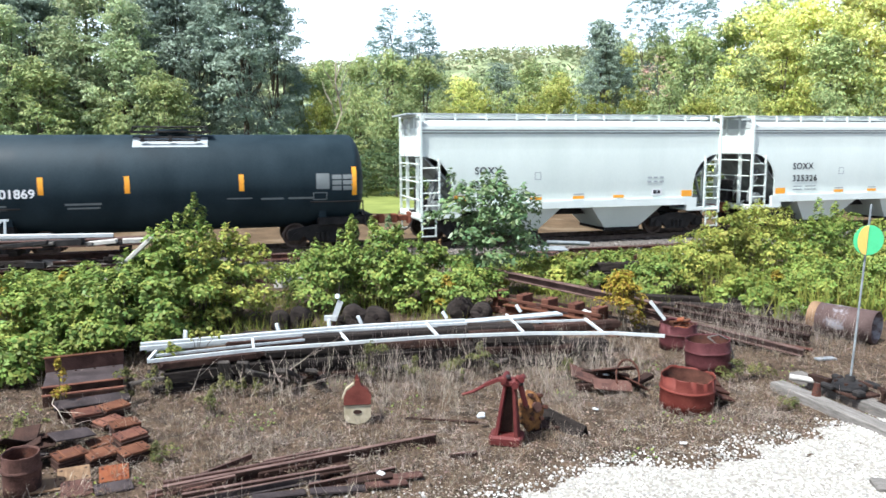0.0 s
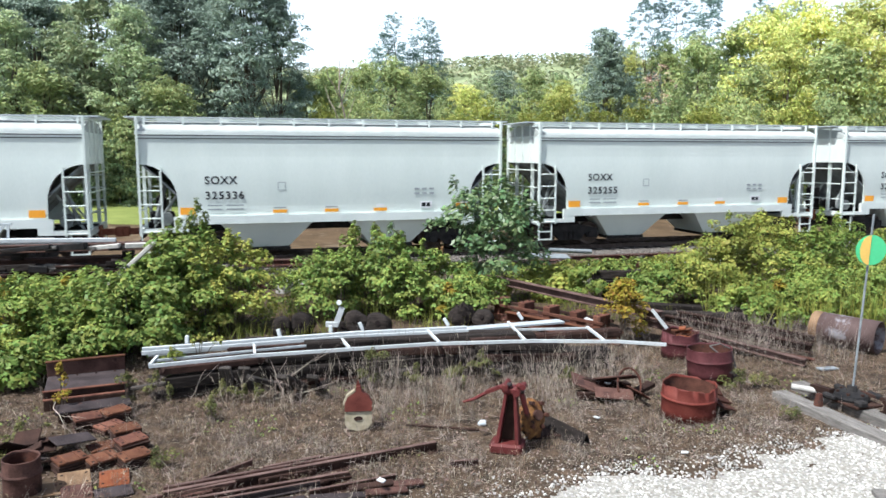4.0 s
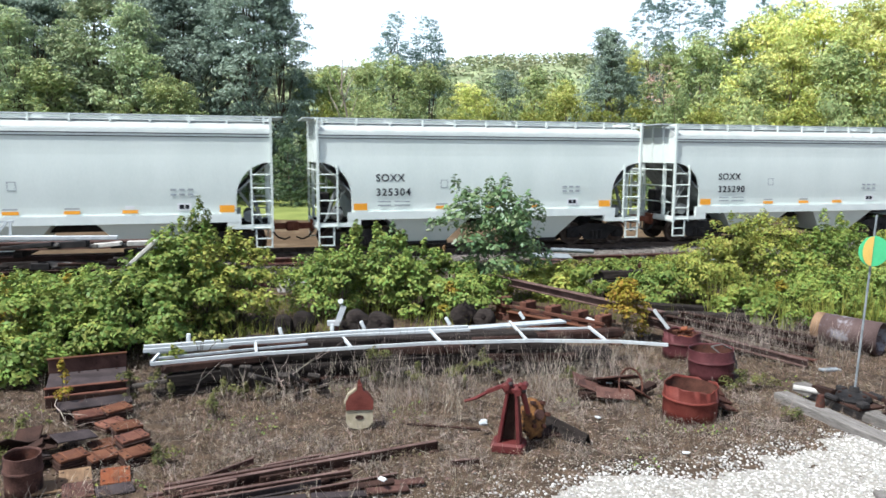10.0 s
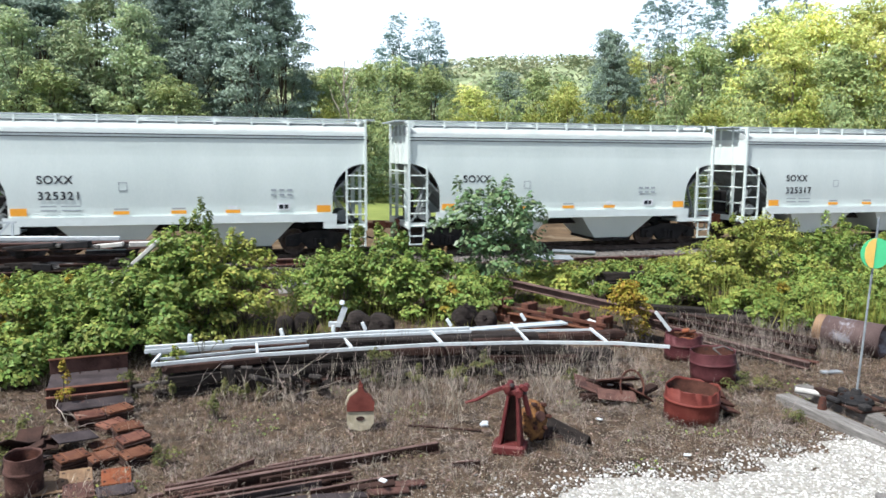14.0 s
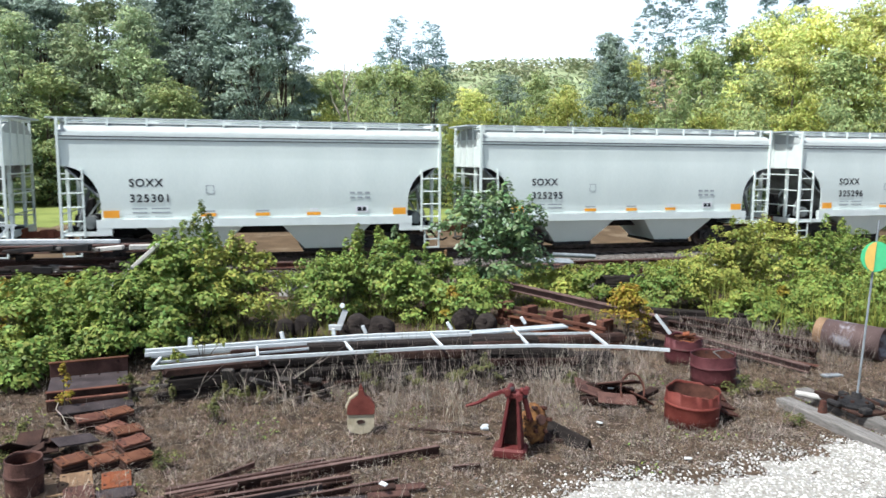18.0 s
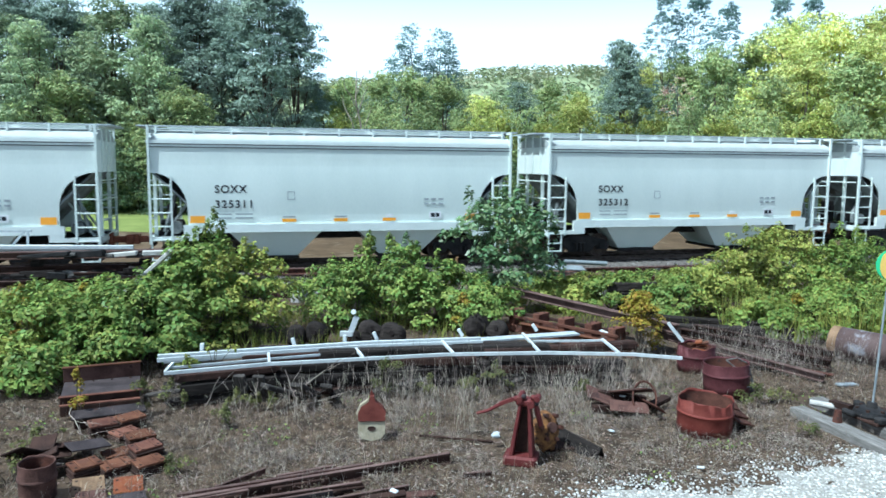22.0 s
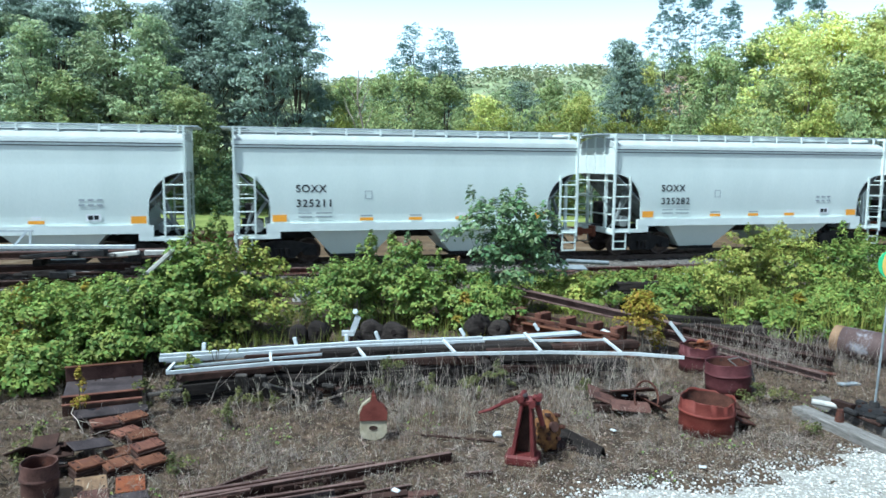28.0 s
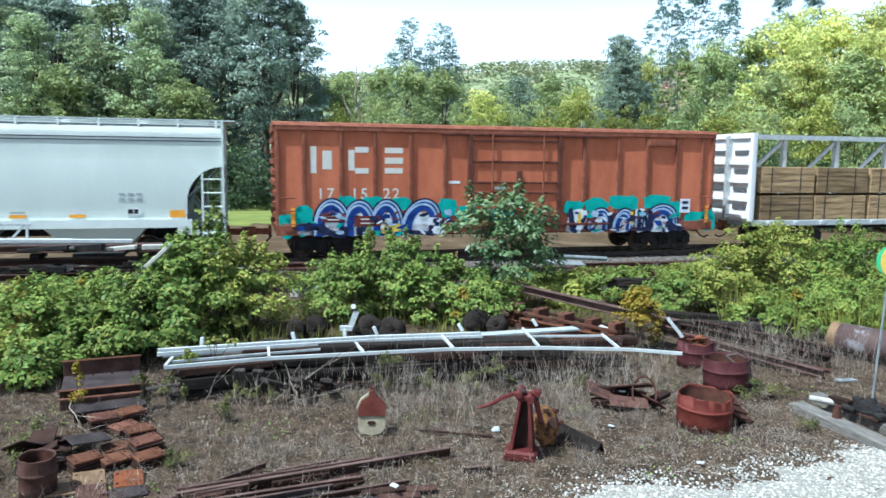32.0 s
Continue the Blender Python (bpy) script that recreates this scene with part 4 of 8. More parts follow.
def box_car():
    car = thing("box_car", "rust-brown steel boxcar with ribbed sides and sprayed graffiti", "railway car")
    bm = boxm((0, 0, 2.62), (2 * BL - 0.02, 2.9, 3.5))
    part("body", bm, "box_brown", car)
    bm = bmesh.new()
    prism(bm, [(-1.56, 4.33), (1.56, 4.33), (1.5, 4.42), (0, 4.52), (-1.5, 4.42)], -BL - 0.05, BL + 0.05, "x")
    part("roof", bm, "box_trim", car)
    rib = mesh_of("rib", boxm((0, 0, 0), (0.12, 0.1, 3.12), None, 0.015), "box_trim")
    for x in (-7.85, -7.03, -5.84, -4.74, -3.54, -2.38, 2.70, 4.02, 5.16, 6.36, 7.42, 7.85):
        for y in (-1.48, 1.48):
            r = part("rib", rib, "box_trim", car)
            r.location = (x, y, 2.75)
    for y in (-1.49, 1.49):
        bm = boxm((0, y, 4.26), (2 * BL, 0.12, 0.16), None, 0.01)
        part("top_chord", bm, "box_trim", car)
        bm = boxm((0, y, 1.0), (2 * BL, 0.10, 0.34), None, 0.01)
        part("side_sill", bm, "box_trim", car)
    # sliding door with its bars
    door = part("door", boxm((0.12, -1.49, 2.65), (3.1, 0.07, 2.9), None, 0.01), "box_brown", car)
    for z in (1.4, 2.2, 2.55, 3.25, 3.95):
        part("door_rib", boxm((0.12, -1.545, z), (3.1, 0.07, 0.07), None, 0.01), "door_dark", door)
    # dark red-brown door frame, also painting in the shadow gap beside the door
    for x in (-1.5, 1.74):
        part("door_post", boxm((x, -1.53, 2.65), (0.16, 0.14, 3.1), None, 0.012), "door_dark", car)
    for x in (-0.73, 1.12):
        part("locking_bar", rodm((x, -1.62, 1.0), (x, -1.62, 4.2), 0.03, seg=6), "box_trim", door)
    part("latch", boxm((0.25, -1.59, 2.5), (0.2, 0.06, 0.9), None, 0.01), "door_dark", door)
    for z in (4.16, 1.10):
        part("door_track", boxm((0.6, -1.555, z), (6.2, 0.1, 0.08), None, 0.01), "door_dark", car)
    for s in (-1, 1):
        bm = bmesh.new()
        for i in range(10):
            box(bm, (s * (BL + 0.03), 0, 1.15 + i * 0.34), (0.1, 2.8, 0.16))
        part("end_corrugation", bm, "box_trim", car)
        truck(car, s * 6.2)
        for i in range(3):
            part("grab_iron", rodm((s * 7.3, -1.6, 1.2 + i * 0.42), (s * 7.75, -1.6, 1.2 + i * 0.42), 0.02, seg=6), "box_trim", car)
    part("centre_sill", boxm((0, 0, 0.82), (15.4, 0.5, 0.3)), "truck_black", car)
    part("vent_plate", boxm((5.7, -1.55, 3.98), (1.05, 0.06, 0.22), None, 0.01), "box_trim", car)
    # road letters, kept as plain blocks of their colour
    for x, blocks in ((-6.48, ((-0.24, 0, 0.2, 0.86), (0.2, 0, 0.3, 0.6))), (-5.26, ((-0.24, 0, 0.2, 0.66), (0.1, 0.34, 0.44, 0.18), (0.1, -0.34, 0.44, 0.18))), (-4.1, ((0, 0.33, 0.6, 0.18), (0, 0, 0.6, 0.2), (0, -0.33, 0.6, 0.18)))):
        for dx, dz, w, h in blocks:
            part("lettering_block", boxm((x + dx, -1.454, 3.25 + dz), (w, 0.006, h)), "box_letter", car, "weathered cream lettering block")
    for word, x in (("17", -6.62), ("15", -5.52), ("22", -4.46)):
        num = part("number", text_mesh(word, 0.5, "box_letter", 1.25, 0.004), "box_letter", car)
        num.location = (x, -1.455, 2.0)
    bm = bmesh.new()
    box(bm, (-2.03, -1.456, 2.55), (0.4, 0.012, 0.09))
    box(bm, (-0.43, -1.532, 2.36), (0.4, 0.012, 0.1))
    part("stencil", bm, "ink_white", car)
    for x in (-7.38, 7.65):
        part("reflector", boxm((x, -1.56, 1.42), (0.13, 0.01, 0.6)), "reflector", car)
    graffiti(car)
    ends(car, BL + 0.1)
    return car


def blob(bm, x, z, w, h, y, a0=0.0, wob=0.12, n=22, seed=0):
    rng = random.Random(seed)
    pts = []
    for i in range(n):
        a = 2 * math.pi * i / n
        k = 1 + rng.uniform(-wob, wob)
        u, v = math.copysign(abs(math.cos(a)) ** 0.65, math.cos(a)), math.copysign(abs(math.sin(a)) ** 0.65, math.sin(a))
        pts.append((x + w / 2 * u * k + a0 * v, z + h / 2 * v * k))
    prism(bm, pts, y - 0.003, y, "y")


def arch(bm, x, w, z0, z1, t, y, lean=0.0):
    """A dome-shaped sprayed stroke, t wide, open below."""
    def half(ww, top):
        return [(x - ww / 2 * math.cos(a) + lean * (top - z0) * math.sin(a), z0 + (top - z0) * (0.25 + 0.75 * math.sin(a) if 0 < a < math.pi else 0)) for a in steps(0, math.pi, 14)]
    prism(bm, half(w, z1) + half(w - 2 * t, z1 - t)[::-1], y - 0.003, y, "y")


def graffiti(car):
    """Sprayed shapes in layers: a teal cloud, white ground, dark outlines, blue domes, small bright marks."""
    def layer(name, mat, shapes, y, wob=0.1):
        for i, (x, z, w, h, *lean) in enumerate(shapes):
            bm = bmesh.new()
            blob(bm, x, z, w, h, y, lean[0] if lean else 0.0, wob, seed=i * 7 + len(name))
            part(name, bm, mat, car)
    teal = [(-7.6, 1.15, 0.5, 0.75), (-7.05, 1.5, 0.6, 0.6), (-5.7, 1.9, 0.6, 0.4), (-4.8, 1.9, 0.7, 0.36), (-3.9, 1.85, 0.8, 0.4), (-2.3, 1.7, 0.7, 0.6), (-1.6, 1.5, 0.7, 0.5), (-0.4, 1.4, 1.0, 0.5),
            (2.3, 1.65, 0.8, 0.5), (3.2, 1.75, 0.9, 0.5), (4.25, 1.85, 1.2, 0.5), (5.6, 1.85, 1.2, 0.5), (6.3, 1.5, 0.5, 0.8), (7.2, 1.2, 0.9, 0.6), (7.75, 1.15, 0.6, 0.75)]
    layer("spray_cloud", "spray_teal", teal, -1.534, 0.16)
    domes = [(-6.15, 1.15, 0.80, 1.98), (-5.25, 1.05, 0.80, 1.93), (-4.35, 1.08, 0.80, 1.95), (-3.2, 1.3, 0.85, 1.96), (3.3, 0.85, 0.85, 1.62), (4.25, 0.8, 0.82, 1.60), (5.75, 1.35, 0.82, 1.75)]
    layer("spray_ground", "spray_white", [(x, 1.15, w * 0.86, 0.75) for x, w, z0, z1 in domes] + [(-6.9, 0.98, 0.7, 0.3), (2.45, 1.2, 0.7, 0.85, 0.1), (4.95, 1.2, 0.45, 0.85)], -1.537, 0.1)
    for x, w, z0, z1 in domes:
        lean = 0.12 if x > -3.5 else 0.0
        for name, mat, dw, dz, t, y in (("spray_outline", "spray_navy", 0.14, 0.07, 0.42, -1.540), ("spray_highlight", "spray_sky", 0.02, 0.01, 0.36, -1.543), ("spray_dome", "spray_blue", -0.06, -0.05, 0.30, -1.546)):
            bm = bmesh.new()
            arch(bm, x, (w + dw), z0, z1 + dz, t * min(1, w), y, lean)
            part(name, bm, mat, car)
    layer("spray_shade", "spray_navy", [(-5.75, 0.95, 0.3, 0.3), (-6.75, 1.1, 0.9, 0.22, -0.15), (-5.2, 0.95, 0.35, 0.3), (-2.75, 1.1, 0.3, 0.5, 0.1), (2.25, 1.25, 0.22, 0.85, -0.05), (2.6, 1.1, 0.2, 0.6, 0.2), (3.75, 1.1, 0.2, 0.7), (4.9, 1.2, 0.18, 0.8), (5.35, 1.2, 0.25, 0.7), (6.2, 0.98, 0.35, 0.35, -0.1)], -1.549, 0.12)
    layer("spray_counter", "spray_white", [(-2.85, 1.25, 0.25, 0.3), (-2.6, 0.95, 0.4, 0.25), (3.3, 1.15, 0.22, 0.4), (5.65, 1.05, 0.35, 0.4), (6.45, 0.95, 0.4, 0.2)], -1.552, 0.2)
    layer("spray_mark", "spray_yellow", [(-4.45, 1.1, 0.14, 0.5), (-4.05, 1.05, 0.4, 0.26), (2.55, 1.3, 0.12, 0.5), (4.6, 1.3, 0.13, 0.5)], -1.554, 0.15)
    for x, z, w, h in ((-6.1, 1.40, 0.75, 0.30), (-5.0, 1.28, 0.85, 0.34)):
        plate = part("data_plate", boxm((x, -1.553, z), (w, 0.008, h)), "spray_maroon", car)
        for dz in (0.06, -0.07):
            part("stencil", boxm((x, -1.560, z + dz), (w * 0.5, 0.006, 0.035)), "ink_white", plate)
    for x, w, z0, z1 in domes:
        lean = 0.12 if x > -3.5 else 0.0
        bm = bmesh.new()
        arch(bm, x - 0.03, w - 0.10, z0 + 0.05, z1 - 0.10, 0.07, -1.5485, lean)
        part("spray_glint", bm, "spray_sky", car)
    for i, (x0, z0, x1, z1, t) in enumerate(((-6.95, 1.22, -6.1, 0.86, 0.16), (-6.6, 0.98, -5.7, 0.80, 0.16), (-4.9, 0.85, -4.2, 0.85, 0.12), (-3.6, 0.9, -2.7, 0.82, 0.13), (2.1, 1.5, 2.5, 0.85, 0.14), (2.5, 1.2, 2.9, 0.85, 0.14), (3.85, 1.45, 3.7, 0.85, 0.13), (5.1, 1.55, 5.25, 0.85, 0.13), (4.55, 0.9, 5.3, 0.86, 0.12), (6.0, 1.05, 6.7, 0.85, 0.14))):
        bm = bmesh.new()
        prism(bm, [(x0 - t / 2, z0 - t / 2), (x0 + t / 2, z0 + t / 2), (x1 + t / 2, z1 + t / 2), (x1 - t / 2, z1 - t / 2)] if x1 - x0 > 0.5 else [(x0 - t / 2, z0), (x0 + t / 2, z0), (x1 + t / 2, z1), (x1 - t / 2, z1)], -1.5535 - 0.0003 * i, -1.5505 - 0.0003 * i, "y")
        part("spray_slash", bm, "spray_navy", car)
    # short overlapping strokes and drips of the can
    rng = random.Random(12)
    for i in range(90):
        left = i % 2
        x = rng.uniform(-7.4, -2.0) if left else rng.uniform(2.1, 6.6)
        bm = bmesh.new()
        blob(bm, x, rng.uniform(0.82, 1.55), rng.uniform(0.08, 0.30), rng.uniform(0.05, 0.22), -1.556 - 0.0004 * i, rng.uniform(-0.12, 0.12), 0.2, 10, i)
        part("spray_stroke", bm, rng.choice(("spray_navy", "spray_white", "spray_sky", "spray_navy", "spray_teal", "spray_maroon", "spray_blue")), car)
    tag = part("tag_plate", boxm((6.75, -1.54, 1.72), (0.42, 0.008, 0.5)), "spray_white", car)
    for dz in (0.12, -0.08):
        part("tag_mark", boxm((6.75, -1.547, 1.72 + dz), (0.26, 0.006, 0.1)), "spray_navy", tag)


def centrebeam_car():
    car = thing("centrebeam_car", "white centrebeam flat car loaded with bundled lumber", "railway car")
    H = 11.0
    part("deck", boxm((0, 0, 1.02), (2 * H, 2.8, 0.22), None, 0.02), "galvanised", car)
    for s in (-1, 1):
        wall = part("bulkhead", boxm((s * H, 0, 2.75), (0.10, 2.9, 3.35)), "car_white", car)
        for z in (1.25, 1.9, 2.6, 3.3, 4.3):
            part("rib", boxm((s * (H + 0.08), 0, z), (0.12, 2.9, 0.14), None, 0.01), "car_white", wall)
        for y in (-1.4, 0, 1.4):
            part("stiffener", boxm((s * (H + 0.10), y, 2.75), (0.17, 0.16, 3.35), None, 0.01), "car_white", wall)
        # slots are dark blocks, the shade of the openings in their colour
        for z in (1.62, 2.3, 3.0, 3.7):
            for y in (-0.7, 0.7):
                part("slot", boxm((s * (H + 0.06), y, z), (0.06, 0.8, 0.16)), "gap_shade", wall)
        truck(car, s * 8.6)
    bm = bmesh.new()
    box(bm, (0, 0, 4.36), (2 * H, 0.5, 0.12))
    box(bm, (0, -0.22, 4.30), (2 * H, 0.08, 0.14))
    part("top_chord", bm, "galvanised", car)
    post = mesh_of("post", boxm((0, 0, 0), (0.18, 0.2, 3.3)), "galvanised")
    for i in range(9):
        p = part("post", post, "galvanised", car)
        p.location = (-8.62 + i * 2.52 - 2.52, 0, 2.7)
    for i in range(8):
        bm = bmesh.new()
        a, b = (-11.14 + i * 2.52 + 1.1, -8.62 + i * 2.52)
        bar(bm, (a, 0, 3.0), (b, 0, 4.25), 0.10, 0.12)
        part("diagonal", bm, "galvanised", car)
    lrng = random.Random(3)
    packs = []
    for v in range(3):
        bm = bmesh.new()
        edge = []
        for row in range(12):
            z, d = -0.48 + 0.08 * row, lrng.uniform(0, 0.02)
            edge += [(-0.6 + d, z), (-0.6 + d, z + 0.072), (-0.57, z + 0.073), (-0.57, z + 0.079)]
        prism(bm, edge + [(0.6, 0.48), (0.6, -0.48)], -1.19, 1.19, "x")
        packs.append(mesh_of("lumber_pack", bm, "lumber"))
    for row in range(2):
        for i in range(9):
            for y in (-0.78, 0.78):
                p = part("lumber_pack", packs[(i + row) % 3], "lumber", car)
                p.location = (-9.45 + i * 2.52 + lrng.uniform(-0.03, 0.03), y, 1.60 + row * 1.07)
                for dx in (-0.75, 0.55):
                    if y < 0:
                        part("strap", boxm((dx, -0.605, 0), (0.025, 0.012, 0.96)), "strap", p)
    for i in range(18):
        part("winch", boxm((-10.2 + i * 1.2, -1.42, 1.02), (0.22, 0.1, 0.16), None, 0.02), "galvanised", car)
    part("centre_sill", boxm((0, 0, 0.8), (20.5, 0.5, 0.25)), "truck_black", car)
    ends(car, H + 0.2)
    return car


NUMBERS = [338, 326, 335, 336, 255, 256, 251, 247, 303, 304, 290, 323, 321, 318, 317, 300, 301, 295, 296, 212, 311, 312, 213, 214, 215, 210, 211, 282, 283, 207]
PITCH = 13.03
TRAIN = []


def place_train():
    first = hopper_car()
    sign = text_mesh("SOXX", 0.335, "ink", 1.12, 0.006)
    cars = [first] + [copy_thing(first, Matrix()) for n in NUMBERS[1:]]
    for k, n in enumerate(NUMBERS):
        car = cars[k]
        for me, z in ((sign, 2.39), (text_mesh("325%03d" % n, 0.335, "ink", 1.2, 0.006), 1.92)):
            t = part("lettering", me, "ink", car)
            t.location = (-3.90, -HALF - 0.026, z)
        TRAIN.append((car, k * PITCH + HL, 4.35, 0.86))
    TRAIN.append((tank_car(), -7.85, 5.5, 0.86))
    TRAIN.append((box_car(), 30.01 * PITCH + BL + 0.02, 6.2, 0.86))
    TRAIN.append((centrebeam_car(), 30.01 * PITCH + 2 * BL + 1.83 + 11.0, 8.6, 0.86))


place_train()


def progress(t):
    """How far the first hopper's near corner stands along the line at t seconds: the train slowly gathers speed."""
    return PITCH * (0.468274635 - 0.91508763 * t - 1.29226081e-3 * t * t + 5.6927e-6 * t ** 3)

# ---- woodland behind the line
def limb(bm, p, q, r, r2, bend, rng, n=3, seg=6):
    p, q = Vector(p), Vector(q)
    pts = [p.lerp(q, i / n) + Vector((rng.normal(), rng.normal(), rng.normal() * 0.5)) * bend * (0 < i < n) for i in range(n + 1)]
    for i in range(n):
        rod(bm, pts[i], pts[i + 1], r + (r2 - r) * i / n, r + (r2 - r) * (i + 1) / n, seg, False)


def tree(name, label, h, w, mat, n, leaf, seed, foot=0.2, blobs=34, blob_size=0.17, trunk_r=0.2, lean=0.55, top=0.5, clumps=9, spire=False):
    """A tapered trunk, limbs to the clumps and a ragged crown of single leaves; stands at its foot."""
    rng = np.random.default_rng(seed)
    ob = thing(name, label, "tree" if name == "tree" else "bush")
    cl = []
    for i in range(blobs):
        u = rng.uniform(0, 1)
        z = h * (foot + (1 - foot) * u)
        k = (1 - abs(u - 0.42) / 0.58 * (1 - top * 0.6)) if u > 0.42 else (0.62 + 0.38 * u / 0.42)
        if u > 0.8:
            k *= max(0.25, (1 - u) / 0.2) ** 0.6
        if spire:
            k = max(0.1, 1 - u) ** 0.75
        a = rng.uniform(0, 2 * math.pi)
        d = w / 2 * k * math.sqrt(rng.uniform(0.15, 1))
        s = blob_size * w * rng.uniform(0.6, 1.25)
        cl.append(((d * math.cos(a), d * math.sin(a), min(z, h - s * 0.5)), (s, s, s * rng.uniform(0.55, 0.85))))
    sub = []
    for c, r in cl:
        for j in range(clumps):
            d = rng.normal(size=3)
            d /= np.linalg.norm(d)
            k = rng.uniform(0.2, 0.55)
            sub.append((tuple(np.array(c) + d * np.array(r) * rng.uniform(0.45, 1.3)), (r[0] * k * 1.15, r[1] * k * 1.15, r[2] * k * 0.7)))
    pts, way = crown_points(rng, sub, n)
    pts, way = pts[pts[:, 2] > 0.04], way[pts[:, 2] > 0.04]
    leaves = leaf_corners(rng, pts, leaf, lean, 0.8, way)
    if h > 4:
        leaves = leaves.reshape(-1, 4, 3)[:, :3].reshape(-1, 3)
    part("crown", quads_mesh("crown", leaves, mat, 3 if h > 4 else 4), mat, ob)
    bm = bmesh.new()
    limb(bm, (0, 0, -0.15), (rng.normal() * 0.02 * h, rng.normal() * 0.02 * h, h * 0.85), trunk_r, trunk_r * 0.25, h * 0.012, rng, 5, 8)
    for c, r in cl[::4]:
        limb(bm, (c[0] * 0.08, c[1] * 0.08, max(0.1, c[2] * 0.55)), c, trunk_r * 0.35, trunk_r * 0.08, h * 0.015, rng)
    part("trunk", bm, "bark", ob)
    return ob


def set_at(ob, x, y, turn=0.0, k=1.0, kz=None, z=None):
    ob.matrix_world = pose(x, y, ground_z(x, y) if z is None else z, 0, 0, turn) @ Matrix.Diagonal((k, k, kz or k, 1))
    return ob


def copies(base, places):
    """Set the first at the first place and copy it to the others: (x, y, turn, scale, height scale)."""
    for i, (x, y, turn, k, kz) in enumerate(places):
        m = pose(x, y, ground_z(x, y), 0, 0, turn) @ Matrix.Diagonal((k, k, kz, 1))
        if i:
            copy_thing(base, m)
    x, y, turn, k, kz = places[0]
    base.matrix_world = pose(x, y, ground_z(x, y), 0, 0, turn) @ Matrix.Diagonal((k, k, kz, 1))


copies(tree("tree", "tall dark green broadleaf tree at the field's edge", 15, 9.5, "leaf_deep", 34000, 0.185, 11, 0.03, 130, 0.125, 0.26), [
    (-13.3, 52, 13, 1.00, 1.04), (-18.8, 54, 90, 1.00, 0.99), (-29.2, 55, 244, 1.00, 0.96), (-17.9, 60, 38, 1.00, 1.04), (-24.0, 61, 115, 1.10, 1.02), (-36.9, 63, 269, 1.10, 1.10), (-11.5, 53, 346, 0.62, 0.91), (14.6, 66, 63, 0.66, 0.92), (15.6, 68, 150, 0.5, 0.80)])
copies(tree("tree", "tall mid-green broadleaf tree in the shelter belt", 14.5, 9.0, "leaf_belt", 28000, 0.185, 21, 0.03, 110, 0.13, 0.26), [
    (-23.7, 52, 167, 1.05, 0.96), (-33.7, 54, 321, 1.00, 0.95), (-30.6, 62, 192, 1.10, 1.03), (-27.6, 49, 51, 0.85, 0.82), (-20.6, 50, 205, 0.80, 0.86), (-32.2, 49, 99, 0.8, 0.78)])
copies(tree("tree", "mid-green broadleaf tree in a wood", 10, 7.5, "leaf_tree", 13000, 0.175, 12, 0.06, 60, 0.15, 0.2), [
    (-8.2, 58, 13, 0.75, 0.96), (-6.8, 66, 90, 0.80, 1.10), (-3.9, 60, 167, 0.85, 1.06), (-0.9, 62, 244, 0.85, 1.02), (9.5, 77, 38, 0.80, 1.18), (19.5, 66, 115, 0.90, 1.28), (21.2, 62, 192, 0.95, 1.28), (23.3, 58, 269, 1.00, 1.31), (-9.6, 56, 346, 0.70, 0.86), (-17.4, 47, 140, 0.80, 0.78), (-25.0, 47, 217, 0.90, 0.85), (39.3, 56, 294, 1.20, 1.46), (24.3, 47, 75, 0.9, 1.0), (29.0, 46, 160, 0.85, 0.96), (20.6, 48, 240, 0.72, 0.88)])
# trees whose sunlit look comes from the brightened leaf colour
copies(tree("tree", "yellow-green broadleaf tree, leaves brightened as if sunlit", 11.5, 9.5, "leaf_sun", 22000, 0.17, 13, 0.04, 72, 0.13, 0.25), [
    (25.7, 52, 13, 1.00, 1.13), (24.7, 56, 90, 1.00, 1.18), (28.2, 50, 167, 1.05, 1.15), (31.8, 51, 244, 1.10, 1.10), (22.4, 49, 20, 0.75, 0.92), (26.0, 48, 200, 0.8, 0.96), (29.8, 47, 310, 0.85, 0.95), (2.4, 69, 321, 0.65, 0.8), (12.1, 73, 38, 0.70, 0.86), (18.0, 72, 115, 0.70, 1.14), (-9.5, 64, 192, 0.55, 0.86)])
# far wood, hazed by its lighter leaf colour alone
copies(tree("tree", "yellow-green tree in the far wood, paled for haze", 12, 7, "leaf_haze", 9000, 0.18, 31, 0.04, 50, 0.15, 0.2), [
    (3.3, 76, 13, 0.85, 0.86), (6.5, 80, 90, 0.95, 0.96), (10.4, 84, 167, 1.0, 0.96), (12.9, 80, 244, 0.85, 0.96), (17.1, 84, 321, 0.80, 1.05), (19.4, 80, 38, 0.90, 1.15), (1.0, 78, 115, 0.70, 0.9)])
copies(tree("tree", "tall slim pale blue-green tree", 16.6, 6.2, "leaf_pale", 11000, 0.12, 14, 0.15, 110, 0.095, 0.12, 0.5, 0.35, 7, True), [
    (-4.7, 72, 13, 1.15, 1.0), (-1.7, 73, 90, 1.15, 0.99), (-0.5, 74, 167, 0.9, 0.92), (-6.0, 74, 250, 0.8, 0.84), (-3.2, 75, 310, 1.0, 0.88)])
copies(tree("tree", "dark pointed cedar-like tree", 15, 4.6, "leaf_deep", 15000, 0.14, 15, 0.06, 60, 0.2, 0.18, 0.5, 0.6), [
    (6.2, 72, 150, 0.9, 0.74), (-7.4, 70, 40, 0.9, 0.72)])
